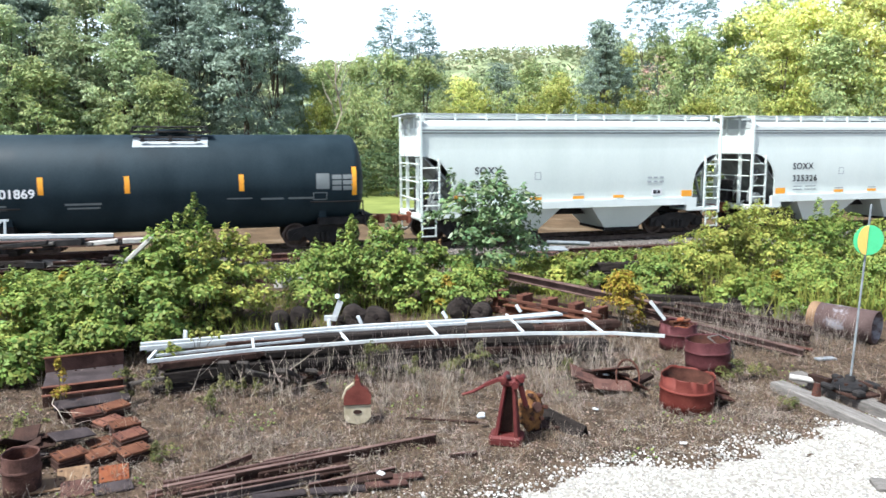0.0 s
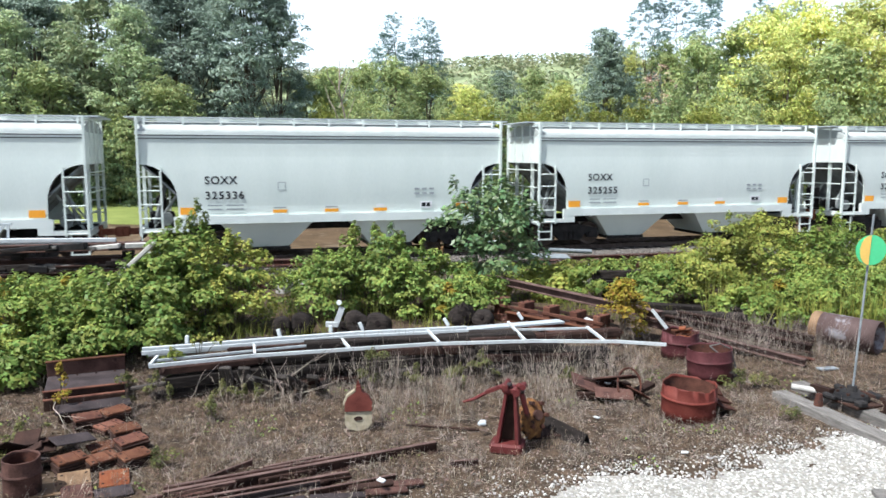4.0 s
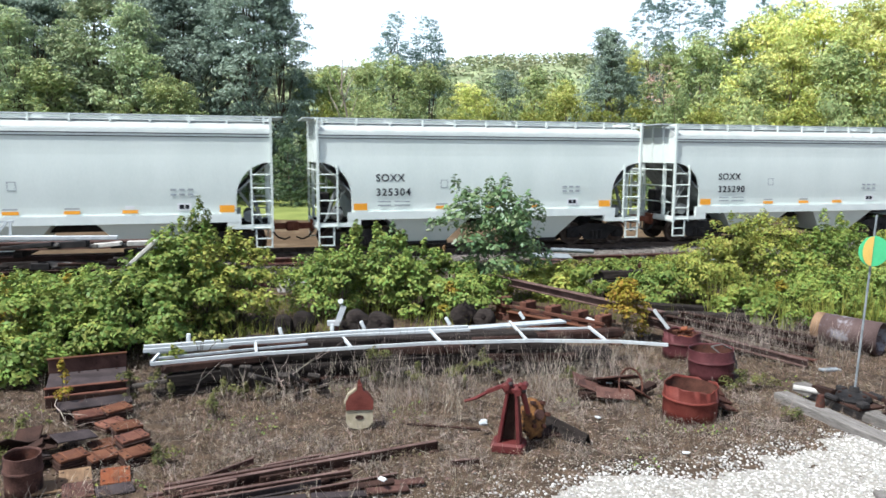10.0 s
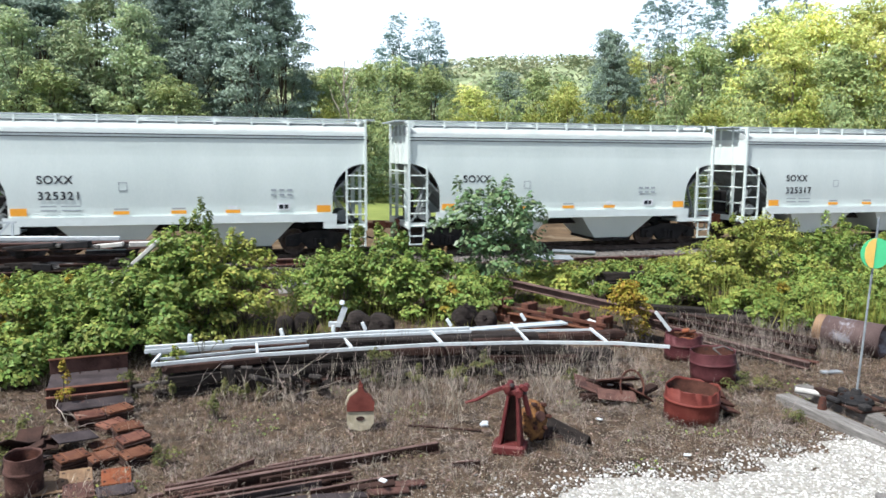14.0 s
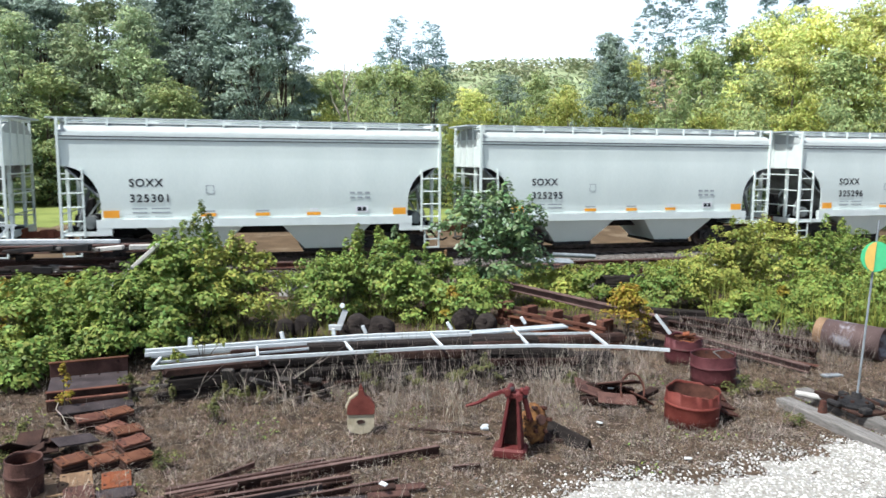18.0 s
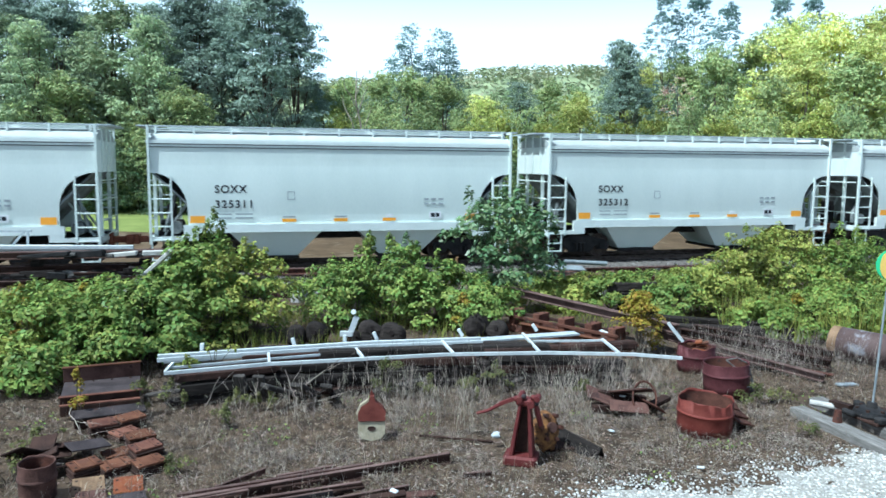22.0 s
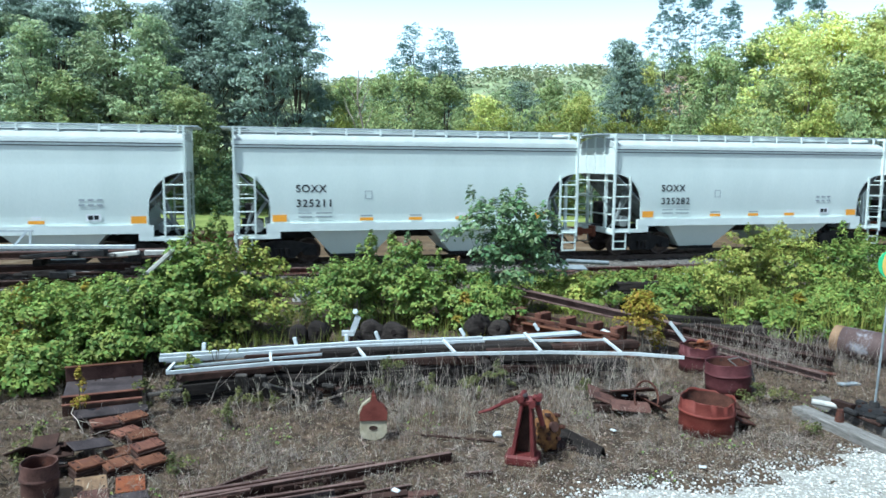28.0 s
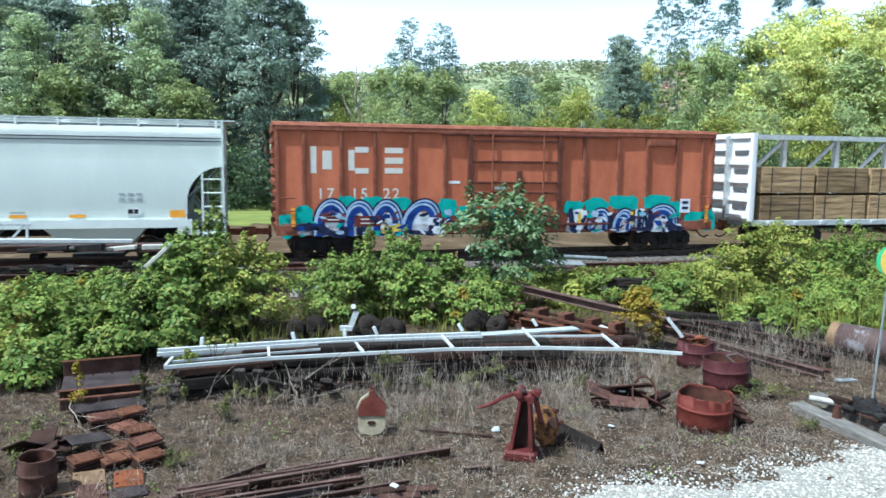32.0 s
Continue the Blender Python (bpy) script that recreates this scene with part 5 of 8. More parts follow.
copies(tree("tree", "tall airy tree with thin pale foliage", 18, 6.4, "leaf_pale", 15000, 0.115, 16, 0.3, 190, 0.075, 0.05, 0.4, 0.7, 4), [
    (18.7, 68, 13, 0.90, 1.05), (21.7, 69, 90, 1.00, 1.04), (24.0, 67, 167, 0.90, 0.97), (30.9, 66, 244, 0.80, 1.00), (27.2, 64, 300, 0.8, 0.97)])
copies(tree("shrub", "young light green tree in thick undergrowth", 4.6, 4.6, "leaf_lime", 7500, 0.12, 17, 0.0, 34, 0.17, 0.08), [
    (8.6, 52, 13, 0.90, 1.66), (6.4, 50, 90, 0.80, 1.40), (10.6, 50, 167, 0.80, 1.43), (3.1, 54, 244, 0.90, 1.56), (12.7, 48, 321, 0.80, 1.45), (1.4, 52, 38, 0.70, 1.36), (16.1, 45, 115, 0.90, 1.36), (20.3, 43, 192, 0.90, 1.42), (-8.3, 52, 269, 0.60, 1.45)])
copies(tree("shrub", "dark green undergrowth at the edge of the wood", 4.2, 5.0, "leaf_tree", 7500, 0.12, 18, 0.0, 34, 0.17, 0.08), [
    (-5.8, 53, 13, 0.90, 1.69), (-2.7, 55, 90, 1.00, 1.73), (0.2, 54, 167, 0.80, 1.56), (4.7, 53, 244, 0.90, 1.60), (14.6, 47, 321, 0.90, 1.68), (17.7, 43, 38, 0.80, 1.48), (22.4, 42, 115, 0.90, 1.54), (25.0, 42, 192, 0.90, 1.51), (-16.7, 48, 346, 0.90, 1.57), (-20.7, 48, 63, 0.90, 1.52), (-24.8, 48, 140, 0.90, 1.57), (-28.5, 48, 217, 0.90, 1.57)])
# added row of dark shrubs, imitating the shade under the wood
copies(tree("shrub", "low shrub added dark for the shade under the wood", 4.05, 5.0, "leaf_shade", 5200, 0.13, 20, 0.0, 36, 0.16, 0.06), [
    (x, y, 37 * i, 1.0, 0.92 + 0.08 * (i % 3)) for i, (x, y) in enumerate([(-38 + 4.1 * k, 46.2 - 0.05 * k) for k in range(8)] + [(-6.6 + 4.0 * k, 49.6 - 0.5 * k) for k in range(5)] + [(13.2 + 3.8 * k, 41.8 - 0.35 * k) for k in range(5)])])
set_at(tree("tree", "small tree in pale pink blossom", 4.2, 3.0, "blossom", 700, 0.09, 19, 0.3, 18, 0.12, 0.05), 17.2, 58, 0, 1.0, 1.0, 6.1)

snag_rng = np.random.default_rng(3)
snag = thing("dead_tree", "bare pale dead tree before the wood", "tree", pose(-7.0, 51.5, ground_z(-7.0, 51.5)))
bm = bmesh.new()
limb(bm, (0, 0, -0.1), (0.2, 0, 9.6), 0.10, 0.04, 0.12, snag_rng, 5, 6)
part("trunk", bm, "dead_stem", snag)
for z0, dx, dz in ((4.6, 1.1, 2.6), (5.4, -0.9, 2.4), (6.4, 0.9, 2.2), (7.2, -0.7, 1.8), (7.8, 0.6, 1.6)):
    bm = bmesh.new()
    limb(bm, (0.1, 0, z0), (0.1 + dx, snag_rng.normal() * 0.3, z0 + dz), 0.05, 0.02, 0.08, snag_rng, 3, 5)
    part("bare_limb", bm, "dead_stem", snag)

# far wooded ridge, its greens paled to hold the distance haze
rng = np.random.default_rng(5)
bm = bmesh.new()
def ridge(x, y):
    k = max(0, min(1, (y - 120) / 190))
    return 38.0 * k * k * (3 - 2 * k) * (0.92 + 0.12 * math.sin(x * 0.012 + 0.6) + 0.04 * math.sin(x * 0.05)) - 0.3
hx, hy = steps(-420, 520, 60), steps(118, 420, 20)
vs = [[bm.verts.new((x, y, ridge(x, y))) for x in hx] for y in hy]
for j in range(20):
    for i in range(60):
        bm.faces.new((vs[j][i], vs[j][i + 1], vs[j + 1][i + 1], vs[j + 1][i]))
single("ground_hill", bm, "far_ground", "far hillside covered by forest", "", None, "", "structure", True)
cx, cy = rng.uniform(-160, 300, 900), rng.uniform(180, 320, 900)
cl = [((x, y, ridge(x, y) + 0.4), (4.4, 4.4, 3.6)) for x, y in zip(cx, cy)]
single("far_forest", quads_mesh("far_forest", leaf_corners(rng, crown_points(rng, cl, 46000)[0], 0.95, 0.9), "leaf_hill_haze"), "leaf_hill_haze", "green forest canopy on a far ridge, paled for haze", "forest", None, "", "stuff")

# ---- bushes between the yard and the line
def leafy(label, h, w, mat, n, leaf, seed, stems=60, plume=0.12, flop=0.5):
    """A bush of stems that end in sprays of leaves: each spray is a small flat cushion with its leaves facing up and outwards."""
    rng = np.random.default_rng(seed + 300)
    ob = thing("bush", label, "bush")
    nc = max(6, n // 60)
    a = rng.uniform(0, 2 * math.pi, nc)
    rel = np.sqrt(rng.uniform(0, 1, nc))
    lobe = 1 + 0.2 * np.sin(a * 3 + seed) + 0.12 * np.sin(a * 5 + seed * 2.3)
    top = h * (1 - flop * rel ** 2) * (1 + 0.16 * np.sin(a * 2 + seed * 1.7) * rel)
    z = top * (1 - 0.8 * rng.uniform(0, 1, nc) ** 2.2) * rng.uniform(0.8, 1.0, nc)
    c = np.stack([w / 2 * rel * lobe * np.cos(a), w / 2 * rel * lobe * np.sin(a), z], 1)
    lift = rng.uniform(0, 1, nc) < 0.1
    c[lift, 2] = top[lift] * rng.uniform(0.95, 1.16, lift.sum())
    c[:2] = np.array([(0.02 * w, 0, h), (-0.07 * w, 0.03 * w, h * 0.94)])
    size = plume * rng.uniform(0.6, 1.75, nc)
    lift[:2] = True
    shape = np.where(lift[:, None], np.array((0.55, 0.55, 1.7)), np.array((1.25, 1.25, 0.8)))
    c[lift, 2] -= size[lift] * 1.2
    pick = rng.choice(nc, n, p=size ** 2 / (size ** 2).sum())
    d = unit(rng.normal(size=(n, 3)))
    d[:, 2] = np.where(rng.uniform(size=n) < 0.7, np.abs(d[:, 2]), d[:, 2])
    out = unit(c * np.array((1, 1, 0.4)))
    p = c[pick] + d * (size[pick] * (1 - 0.5 * rng.uniform(size=n) ** 2))[:, None] * shape[pick]
    ok = p[:, 2] > 0.02
    part("crown", quads_mesh("crown", leaf_corners(rng, p, leaf, 0.5, 1.0, d * 0.8 + out[pick] * 0.5)[np.repeat(ok, 4)], mat), mat, ob)
    bm = bmesh.new()
    for t in c[:: max(1, nc // stems)]:
        t = Vector(t)
        f = Vector((t.x * 0.3, t.y * 0.3, -0.02))
        mid = f + Vector(((t.x - f.x) * 0.38, (t.y - f.y) * 0.38, (t.z - f.z) * 0.5))
        rod(bm, f, mid, 0.007, 0.005, 4, False)
        rod(bm, mid, t, 0.005, 0.002, 4, False)
    part("trunk", bm, "bark", ob)
    return ob


def bush(x, y, w, h, mat="leaf_shrub", n=5200, leaf=0.05, seed=0, label="leafy green bush among the yard's scrap", stems=38):
    return set_at(leafy(label, h, w, mat, n, leaf, seed, stems), x, y, seed * 47)


for i, (x, y, w, h, mat, n) in enumerate((
        (-6.7, 11.7, 2.8, 1.2, "leaf_shrub", 6800), (-5.2, 12.2, 2.3, 1.35, "leaf_mid", 6800), (-8.2, 12.6, 2.8, 1.05, "leaf_lime", 6000), (-6.6, 13.6, 2.6, 1.1, "leaf_shrub", 5600),
        (-4.7, 13.4, 2.0, 1.9, "leaf_mid", 5600), (-3.95, 13.9, 1.5, 1.85, "leaf_lime", 3600), (-9.8, 14.2, 3.0, 0.80, "leaf_shrub", 4600), (-8.0, 14.8, 2.6, 0.95, "leaf_mid", 4600),
        (-5.9, 14.9, 1.5, 1.15, "leaf_shrub", 3600), (-2.5, 15.2, 1.8, 1.3, "leaf_mid", 4800), (-1.35, 15.6, 1.7, 1.8, "leaf_mid", 5200), (-0.3, 15.2, 1.8, 1.35, "leaf_mid", 4800),
        (0.6, 14.8, 1.5, 0.95, "leaf_mid", 3600), (6.0, 16.4, 2.1, 1.4, "leaf_lime", 4600), (7.4, 17.0, 2.5, 2.05, "leaf_lime", 6800), (9.2, 17.0, 2.8, 1.85, "leaf_shrub", 6400),
        (11.0, 17.4, 2.8, 1.6, "leaf_lime", 5000), (8.0, 15.3, 2.4, 1.0, "leaf_shrub", 4600), (9.8, 15.2, 2.4, 1.05, "leaf_mid", 4200), (2.6, 17.2, 1.6, 0.75, "leaf_lime", 2600),
        (3.9, 17.0, 1.8, 0.85, "leaf_shrub", 2800), (5.0, 16.2, 1.6, 0.95, "leaf_mid", 2800), (6.4, 14.6, 1.7, 0.65, "leaf_shrub", 2400), (-7.4, 10.6, 1.9, 0.9, "leaf_lime", 3800), (-5.6, 11.2, 1.3, 0.8, "leaf_shrub", 2600),
        (-6.3, 10.3, 1.2, 0.55, "leaf_shrub", 1700), (-5.5, 13.0, 0.9, 1.5, "leaf_shrub", 1600), (-7.8, 13.4, 0.8, 1.1, "leaf_shrub", 1300), (-4.2, 13.1, 0.7, 1.6, "leaf_lime", 1300), (-0.7, 14.6, 0.8, 1.35, "leaf_mid", 1500), (-2.0, 14.8, 0.7, 1.4, "leaf_mid", 1300), (6.7, 16.2, 0.8, 1.8, "leaf_lime", 1500), (8.4, 16.4, 0.8, 1.75, "leaf_shrub", 1500))):
    fine = 13 <= i <= 18
    bush(x, y, w * 1.04, h, mat, int(n * (2.0 if fine else 1.25)), 0.036 if fine else 0.05 if i % 3 else 0.043, i)
set_at(leafy("upright leafy shoots above the scrub", 2.2, 0.85, "leaf_mid", 3600, 0.046, 41, 16, 0.11, 0.5), -4.85, 14.4)
set_at(leafy("round dark green bush with large pale-backed leaves", 2.6, 2.35, "leaf_dark", 5000, 0.07, 42, 30, 0.18, 0.25), 1.2, 17.4)
set_at(leafy("grey-green thistle-like weed among the bushes", 1.85, 0.5, "leaf_dark", 900, 0.04, 46, 8, 0.09, 0.3), -1.05, 15.9)
set_at(leafy("small sapling with yellowed autumn leaves", 1.12, 0.72, "leaf_yellow", 2400, 0.034, 43, 16, 0.085, 0.3), 3.3, 12.75)
set_at(leafy("slender yellow-green weed by the rusty plates", 0.72, 0.16, "leaf_yellow", 330, 0.026, 44, 6, 0.05, 0.4), -4.72, 8.95)
for x, y, h in ((-7.9, 11.6, 0.9), (-6.6, 12.9, 1.1), (-7.4, 12.2, 1.1), (-8.6, 12.0, 1.0), (8.9, 15.6, 0.9), (7.0, 14.9, 0.8), (0.2, 14.3, 0.8)):
    set_at(leafy("yellowing shoot among green bushes", h, 0.5, "leaf_yellow", 320, 0.036, int(x * 10) + 200, 6, 0.08, 0.4), x, y)
for i, (x, y, w, h) in enumerate(((-0.93, 10.1, 0.45, 0.62), (-2.4, 9.6, 0.5, 0.3), (-3.75, 9.55, 0.4, 0.42), (-2.9, 9.6, 0.4, 0.26), (-0.3, 10.1, 0.35, 0.4), (0.62, 10.35, 0.45, 0.5), (0.3, 10.15, 0.4, 0.35), (-2.82, 8.85, 0.3, 0.3), (4.34, 10.16, 0.5, 0.3), (4.7, 10.3, 0.4, 0.22), (-4.0, 9.2, 0.4, 0.5), (-4.7, 8.0, 0.5, 0.3), (-3.0, 7.5, 0.35, 0.2), (-4.55, 7.3, 0.5, 0.28), (1.9, 10.2, 0.4, 0.3), (4.55, 9.0, 0.25, 0.18))):
    set_at(leafy("low olive-green weed in dead grass", h, w, "leaf_olive", int(160 + 420 * w * h * 4), 0.019, 90 + i, 8, 0.055, 0.4), x, y)
set_at(leafy("red-leaved young shoot in the scrub", 1.2, 0.45, "leaf_yellow", 420, 0.035, 47, 7, 0.07, 0.4), -7.2, 12.0)
set_at(leafy("withered orange weed between the bushes", 1.3, 0.6, "leaf_straw", 420, 0.03, 48, 12, 0.06, 0.4), -0.05, 16.9)

for i, (x, y, w, h) in enumerate(((3.0, 20.4, 1.5, 0.75), (4.6, 20.9, 1.6, 0.6), (6.3, 21.6, 1.8, 0.6), (8.4, 21.2, 2.0, 0.8), (1.0, 20.2, 1.4, 0.6), (-0.8, 19.8, 1.4, 0.55), (5.4, 19.4, 1.8, 0.8), (7.2, 19.6, 1.8, 0.9), (-6.0, 18.2, 1.3, 0.6), (-2.6, 18.3, 1.3, 0.6), (2.2, 21.6, 1.2, 0.5), (3.9, 21.9, 1.0, 0.5), (5.6, 22.2, 1.2, 0.6), (6.8, 22.4, 1.0, 0.5), (7.9, 22.6, 1.2, 0.6), (-5.0, 20.6, 0.9, 0.4), (-3.7, 20.9, 0.8, 0.4), (6.2, 20.4, 1.4, 0.85), (7.4, 20.9, 1.3, 0.9), (4.4, 20.2, 1.0, 0.7), (3.4, 19.6, 0.9, 0.65))):
    bush(x, y, w, h, "leaf_lime" if i % 2 else "leaf_shrub", 1500, 0.05, 60 + i, "low green weeds beside the main line", 30)
set_at(leafy("vine creeping over the white ladder", 0.3, 0.9, "leaf_lime", 260, 0.03, 51, 10, 0.05, 0.4), -3.35, 10.05, 20, 1.0, 1.0, 0.5)

# ---- dead grass, stalks and stones
def past_gravel(x, y):
    """How far a place lies on the dirt side of the white stone's edge."""
    return (y - 6.79) * 0.931 - (x - 0.99) * 0.365


def blades(rng, p, length, width, spread):
    n = len(p)
    a = rng.uniform(0, 2 * math.pi, n)
    tilt = np.abs(rng.normal(0, spread, n))
    L = length * rng.uniform(0.5, 1.4, n)
    d = np.stack([np.cos(a) * np.sin(tilt), np.sin(a) * np.sin(tilt), np.cos(tilt)], 1)
    side = np.cross(d, rng.normal(size=(n, 3)))
    side /= np.linalg.norm(side, axis=1, keepdims=True)
    w = width * rng.uniform(0.6, 1.4, (n, 1))
    return np.stack([p - side * w, p + side * w, p + d * L[:, None]], 1).reshape(-1, 3)


def scatter(rng, n, x0, x1, y0, y1, keep=None):
    p = np.stack([rng.uniform(x0, x1, n), rng.uniform(y0, y1, n)], 1)
    ok = [(keep is None or keep(x, y)) for x, y in p]
    p = p[ok]
    return np.array([(x, y, ground_z(x, y) - 0.005) for x, y in p])


def tufty(x, y):
    return past_gravel(x, y) > 0.25 and noise.noise((x * 1.3, y * 1.3, 7)) > -0.22 - 0.3 * noise.noise((x * 5, y * 5, 2))


def clear(x, y):
    """Not in front of the drums, the bent scrap or on the bare stony ground beside them."""
    return not (3.1 < x < 5.2 and 8.6 < y < 11.9) and not (1.8 < x < 3.1 and 8.9 < y < 9.9)


rng = np.random.default_rng(8)
def weeds(rng, feet, length, lay=0.3):
    """Dead branching weeds: a bent stem with thin side twigs, each a sliver."""
    out = []
    for f in feet:
        L = length * rng.uniform(0.45, 1.3)
        a, tilt = rng.uniform(0, 2 * math.pi), abs(rng.normal(0, lay))
        d = np.array((math.cos(a) * math.sin(tilt), math.sin(a) * math.sin(tilt), math.cos(tilt)))
        side = np.array((1.0, rng.normal() * 0.3, 0)) * 0.0028
        mid = f + d * L * 0.6
        d2 = d + rng.normal(size=3) * 0.22
        tip = mid + d2 * L * 0.4
        out += [f - side, f + side, mid, mid - side, mid + side, tip]
        for k in range(rng.integers(2, 6)):
            o = f + d * L * rng.uniform(0.25, 0.6)
            e = d * 0.7 + rng.normal(size=3) * 0.55
            out += [o - side * 0.8, o + side * 0.8, o + e * L * rng.uniform(0.15, 0.4)]
    return np.array(out)


def tufts(rng, feet, per, length, spread=0.75):
    """Tufts of dead grass: blades that splay from one foot and fall over at the tip, two slivers each."""
    n = len(feet) * per
    f = np.repeat(feet, per, 0) + rng.normal(size=(n, 3)) * np.array((0.03, 0.03, 0))
    big = np.repeat(rng.uniform(0.5, 1.4, len(feet)), per)
    a, tilt = rng.uniform(0, 2 * math.pi, n), np.abs(rng.normal(0, spread, n))
    d = np.stack([np.cos(a) * np.sin(tilt), np.sin(a) * np.sin(tilt), np.abs(np.cos(tilt))], 1)
    L = (length * big * rng.uniform(0.5, 1.2, n))[:, None]
    side = unit(np.cross(d, rng.normal(size=(n, 3)))) * 0.0025
    mid = f + d * L * 0.6
    tip = mid + (d * np.array((1.5, 1.5, 0.1)) + rng.normal(size=(n, 3)) * 0.25) * L * 0.45
    tip[:, 2] = np.maximum(tip[:, 2], feet[:, 2].min() + 0.01)
    return np.stack([f - side, f + side, mid, mid - side, mid + side, tip], 1).reshape(-1, 3)


single("dead_grass", quads_mesh("dead_grass", blades(rng, scatter(rng, 120000, -8, 8.5, 5.6, 14.5, tufty), 0.066, 0.0020, 1.25), "straw", 3), "straw",
       "short dry straw-coloured grass over the yard dirt", "grass", None, "", "stuff")
single("grass_tufts", quads_mesh("grass_tufts", tufts(rng, scatter(rng, 3600, -6.5, 7.5, 6.4, 12.6, lambda x, y: tufty(x, y) and noise.noise((x * 2.3, y * 2.3, 31)) > -0.12 + 0.45 * (past_gravel(x, y) < 1.0)), 22, 0.15), "straw", 3), "straw",
       "matted tufts of dead grass on the dirt", "grass", None, "", "stuff")
single("grey_tufts", quads_mesh("grey_tufts", tufts(rng, scatter(rng, 1500, -4.2, 4.6, 7.2, 11.4, lambda x, y: past_gravel(x, y) > 0.6 and noise.noise((x * 1.9, y * 1.9, 41)) > 0.05), 20, 0.22, 0.9), "stem_grey", 3), "stem_grey",
       "grey tangled tufts of weathered grass", "grass", None, "", "stuff")
single("dry_weed_stalks", quads_mesh("dry_weed_stalks", weeds(rng, scatter(rng, 1250, -3.6, 4.9, 9.0, 12.2, lambda x, y: noise.noise((x * 0.9, y * 0.9, 1)) > -0.08 + (y > 11) * 0.12 + (x < -0.8) * 0.22 and clear(x, y)), 0.56, 0.42), "dead_stem", 3), "dead_stem",
       "tall branching dead weeds before the ladder", "weeds", None, "", "stuff")
single("grey_weed_stalks", quads_mesh("grey_weed_stalks", weeds(rng, scatter(rng, 950, -1.9, 4.4, 9.2, 11.4, lambda x, y: noise.noise((x * 1.2, y * 1.2, 51)) > -0.1 and clear(x, y)), 0.62, 0.34), "stem_grey", 3), "stem_grey",
       "upright grey dead stalks before the sleeper stack", "weeds", None, "", "stuff")
single("low_dead_weeds", quads_mesh("low_dead_weeds", weeds(rng, scatter(rng, 2600, -6, 6.5, 6.2, 12.5, lambda x, y: tufty(x, y) and noise.noise((x * 1.7, y * 1.7, 12)) > 0.0 and clear(x, y)), 0.22, 0.8), "dead_stem", 3), "dead_stem",
       "low branching dead weeds on the dirt", "weeds", None, "", "stuff")
single("weeds_over_beams", quads_mesh("weeds_over_beams", weeds(rng, scatter(rng, 800, 4.2, 7.0, 11.5, 13.6), 0.46, 0.4), "stem_grey", 3), "stem_grey",
       "dead weeds grown through the rusty beams", "weeds", None, "", "stuff")
single("fallen_straw", quads_mesh("fallen_straw", blades(rng, scatter(rng, 15000, -7, 7, 6, 13, tufty), 0.2, 0.0024, 1.5) + np.array([0, 0, 0.02]), "stem_grey", 3), "stem_grey",
       "fallen dead stems lying over the dirt", "grass", None, "", "stuff")
# bleached branches fallen before the sleeper stack
for feet, tip in (((-2.42, 9.72, 0.02), (-1.55, 10.0, 0.62)), ((-2.1, 9.7, 0.02), (-2.32, 9.95, 0.46)), ((-2.2, 9.62, 0.03), (-1.5, 9.66, 0.2)), ((-4.55, 8.6, 0.04), (-4.15, 8.05, 0.14)), ((-4.75, 8.85, 0.25), (-4.3, 8.2, 0.16)), ((-3.35, 9.62, 0.02), (-3.15, 9.7, 0.42))):
    bm = bmesh.new()
    limb(bm, feet, tip, 0.007, 0.004, 0.02, rng, 4, 5)
    a, b = Vector(feet).lerp(Vector(tip), 0.55), Vector(tip) + Vector((0.22, 0.05, 0.1))
    limb(bm, a, b, 0.004, 0.002, 0.015, rng, 3, 4)
    single("dead_branch", bm, "stem_grey", "bleached forked dead branch among the weeds", "branch", None, "dead branches")
single("green_grass", quads_mesh("green_grass", blades(rng, scatter(rng, 14000, -5.5, 12, 12.5, 19.5, lambda x, y: (y > 14.4 or x < 0.6) and noise.noise((x * 0.6, y * 0.6, 4)) > -0.05), 0.34, 0.006, 0.45), "leaf_lime", 3), "leaf_lime",
       "long green grass between the bushes", "grass", None, "", "stuff")


litter_p = scatter(rng, 34000, -7, 7.5, 5.8, 13, lambda x, y: past_gravel(x, y) > 0.05)
single("leaf_litter", quads_mesh("leaf_litter", leaf_corners(rng, litter_p + np.array([0, 0, 0.012]), 0.021, 1.2), "litter"), "litter", "small dead leaves and bark crumbs over the dirt", "leaf litter", None, "", "stuff")
single("small_weeds", quads_mesh("small_weeds", leaf_corners(rng, scatter(rng, 11000, -6, 7, 6.2, 13, lambda x, y: past_gravel(x, y) > 0.15 and noise.noise((x * 1.1, y * 1.1, 21)) > 0.32) + rng.uniform(0, 0.1, (1, 1)) * np.array([0, 0, 1.0]), 0.022, 0.6), "leaf_mid"), "leaf_mid", "small green weeds creeping over the dirt", "weeds", None, "", "stuff")
single("tall_green_grass", quads_mesh("tall_green_grass", blades(rng, scatter(rng, 2000, 5.4, 9.8, 13.7, 15.2, lambda x, y: noise.noise((x * 1.6, y * 1.6, 9)) > 0.12), 0.8, 0.010, 0.25), "leaf_lime", 3), "leaf_lime", "tall green reedy grass before the bushes", "grass", None, "", "stuff")


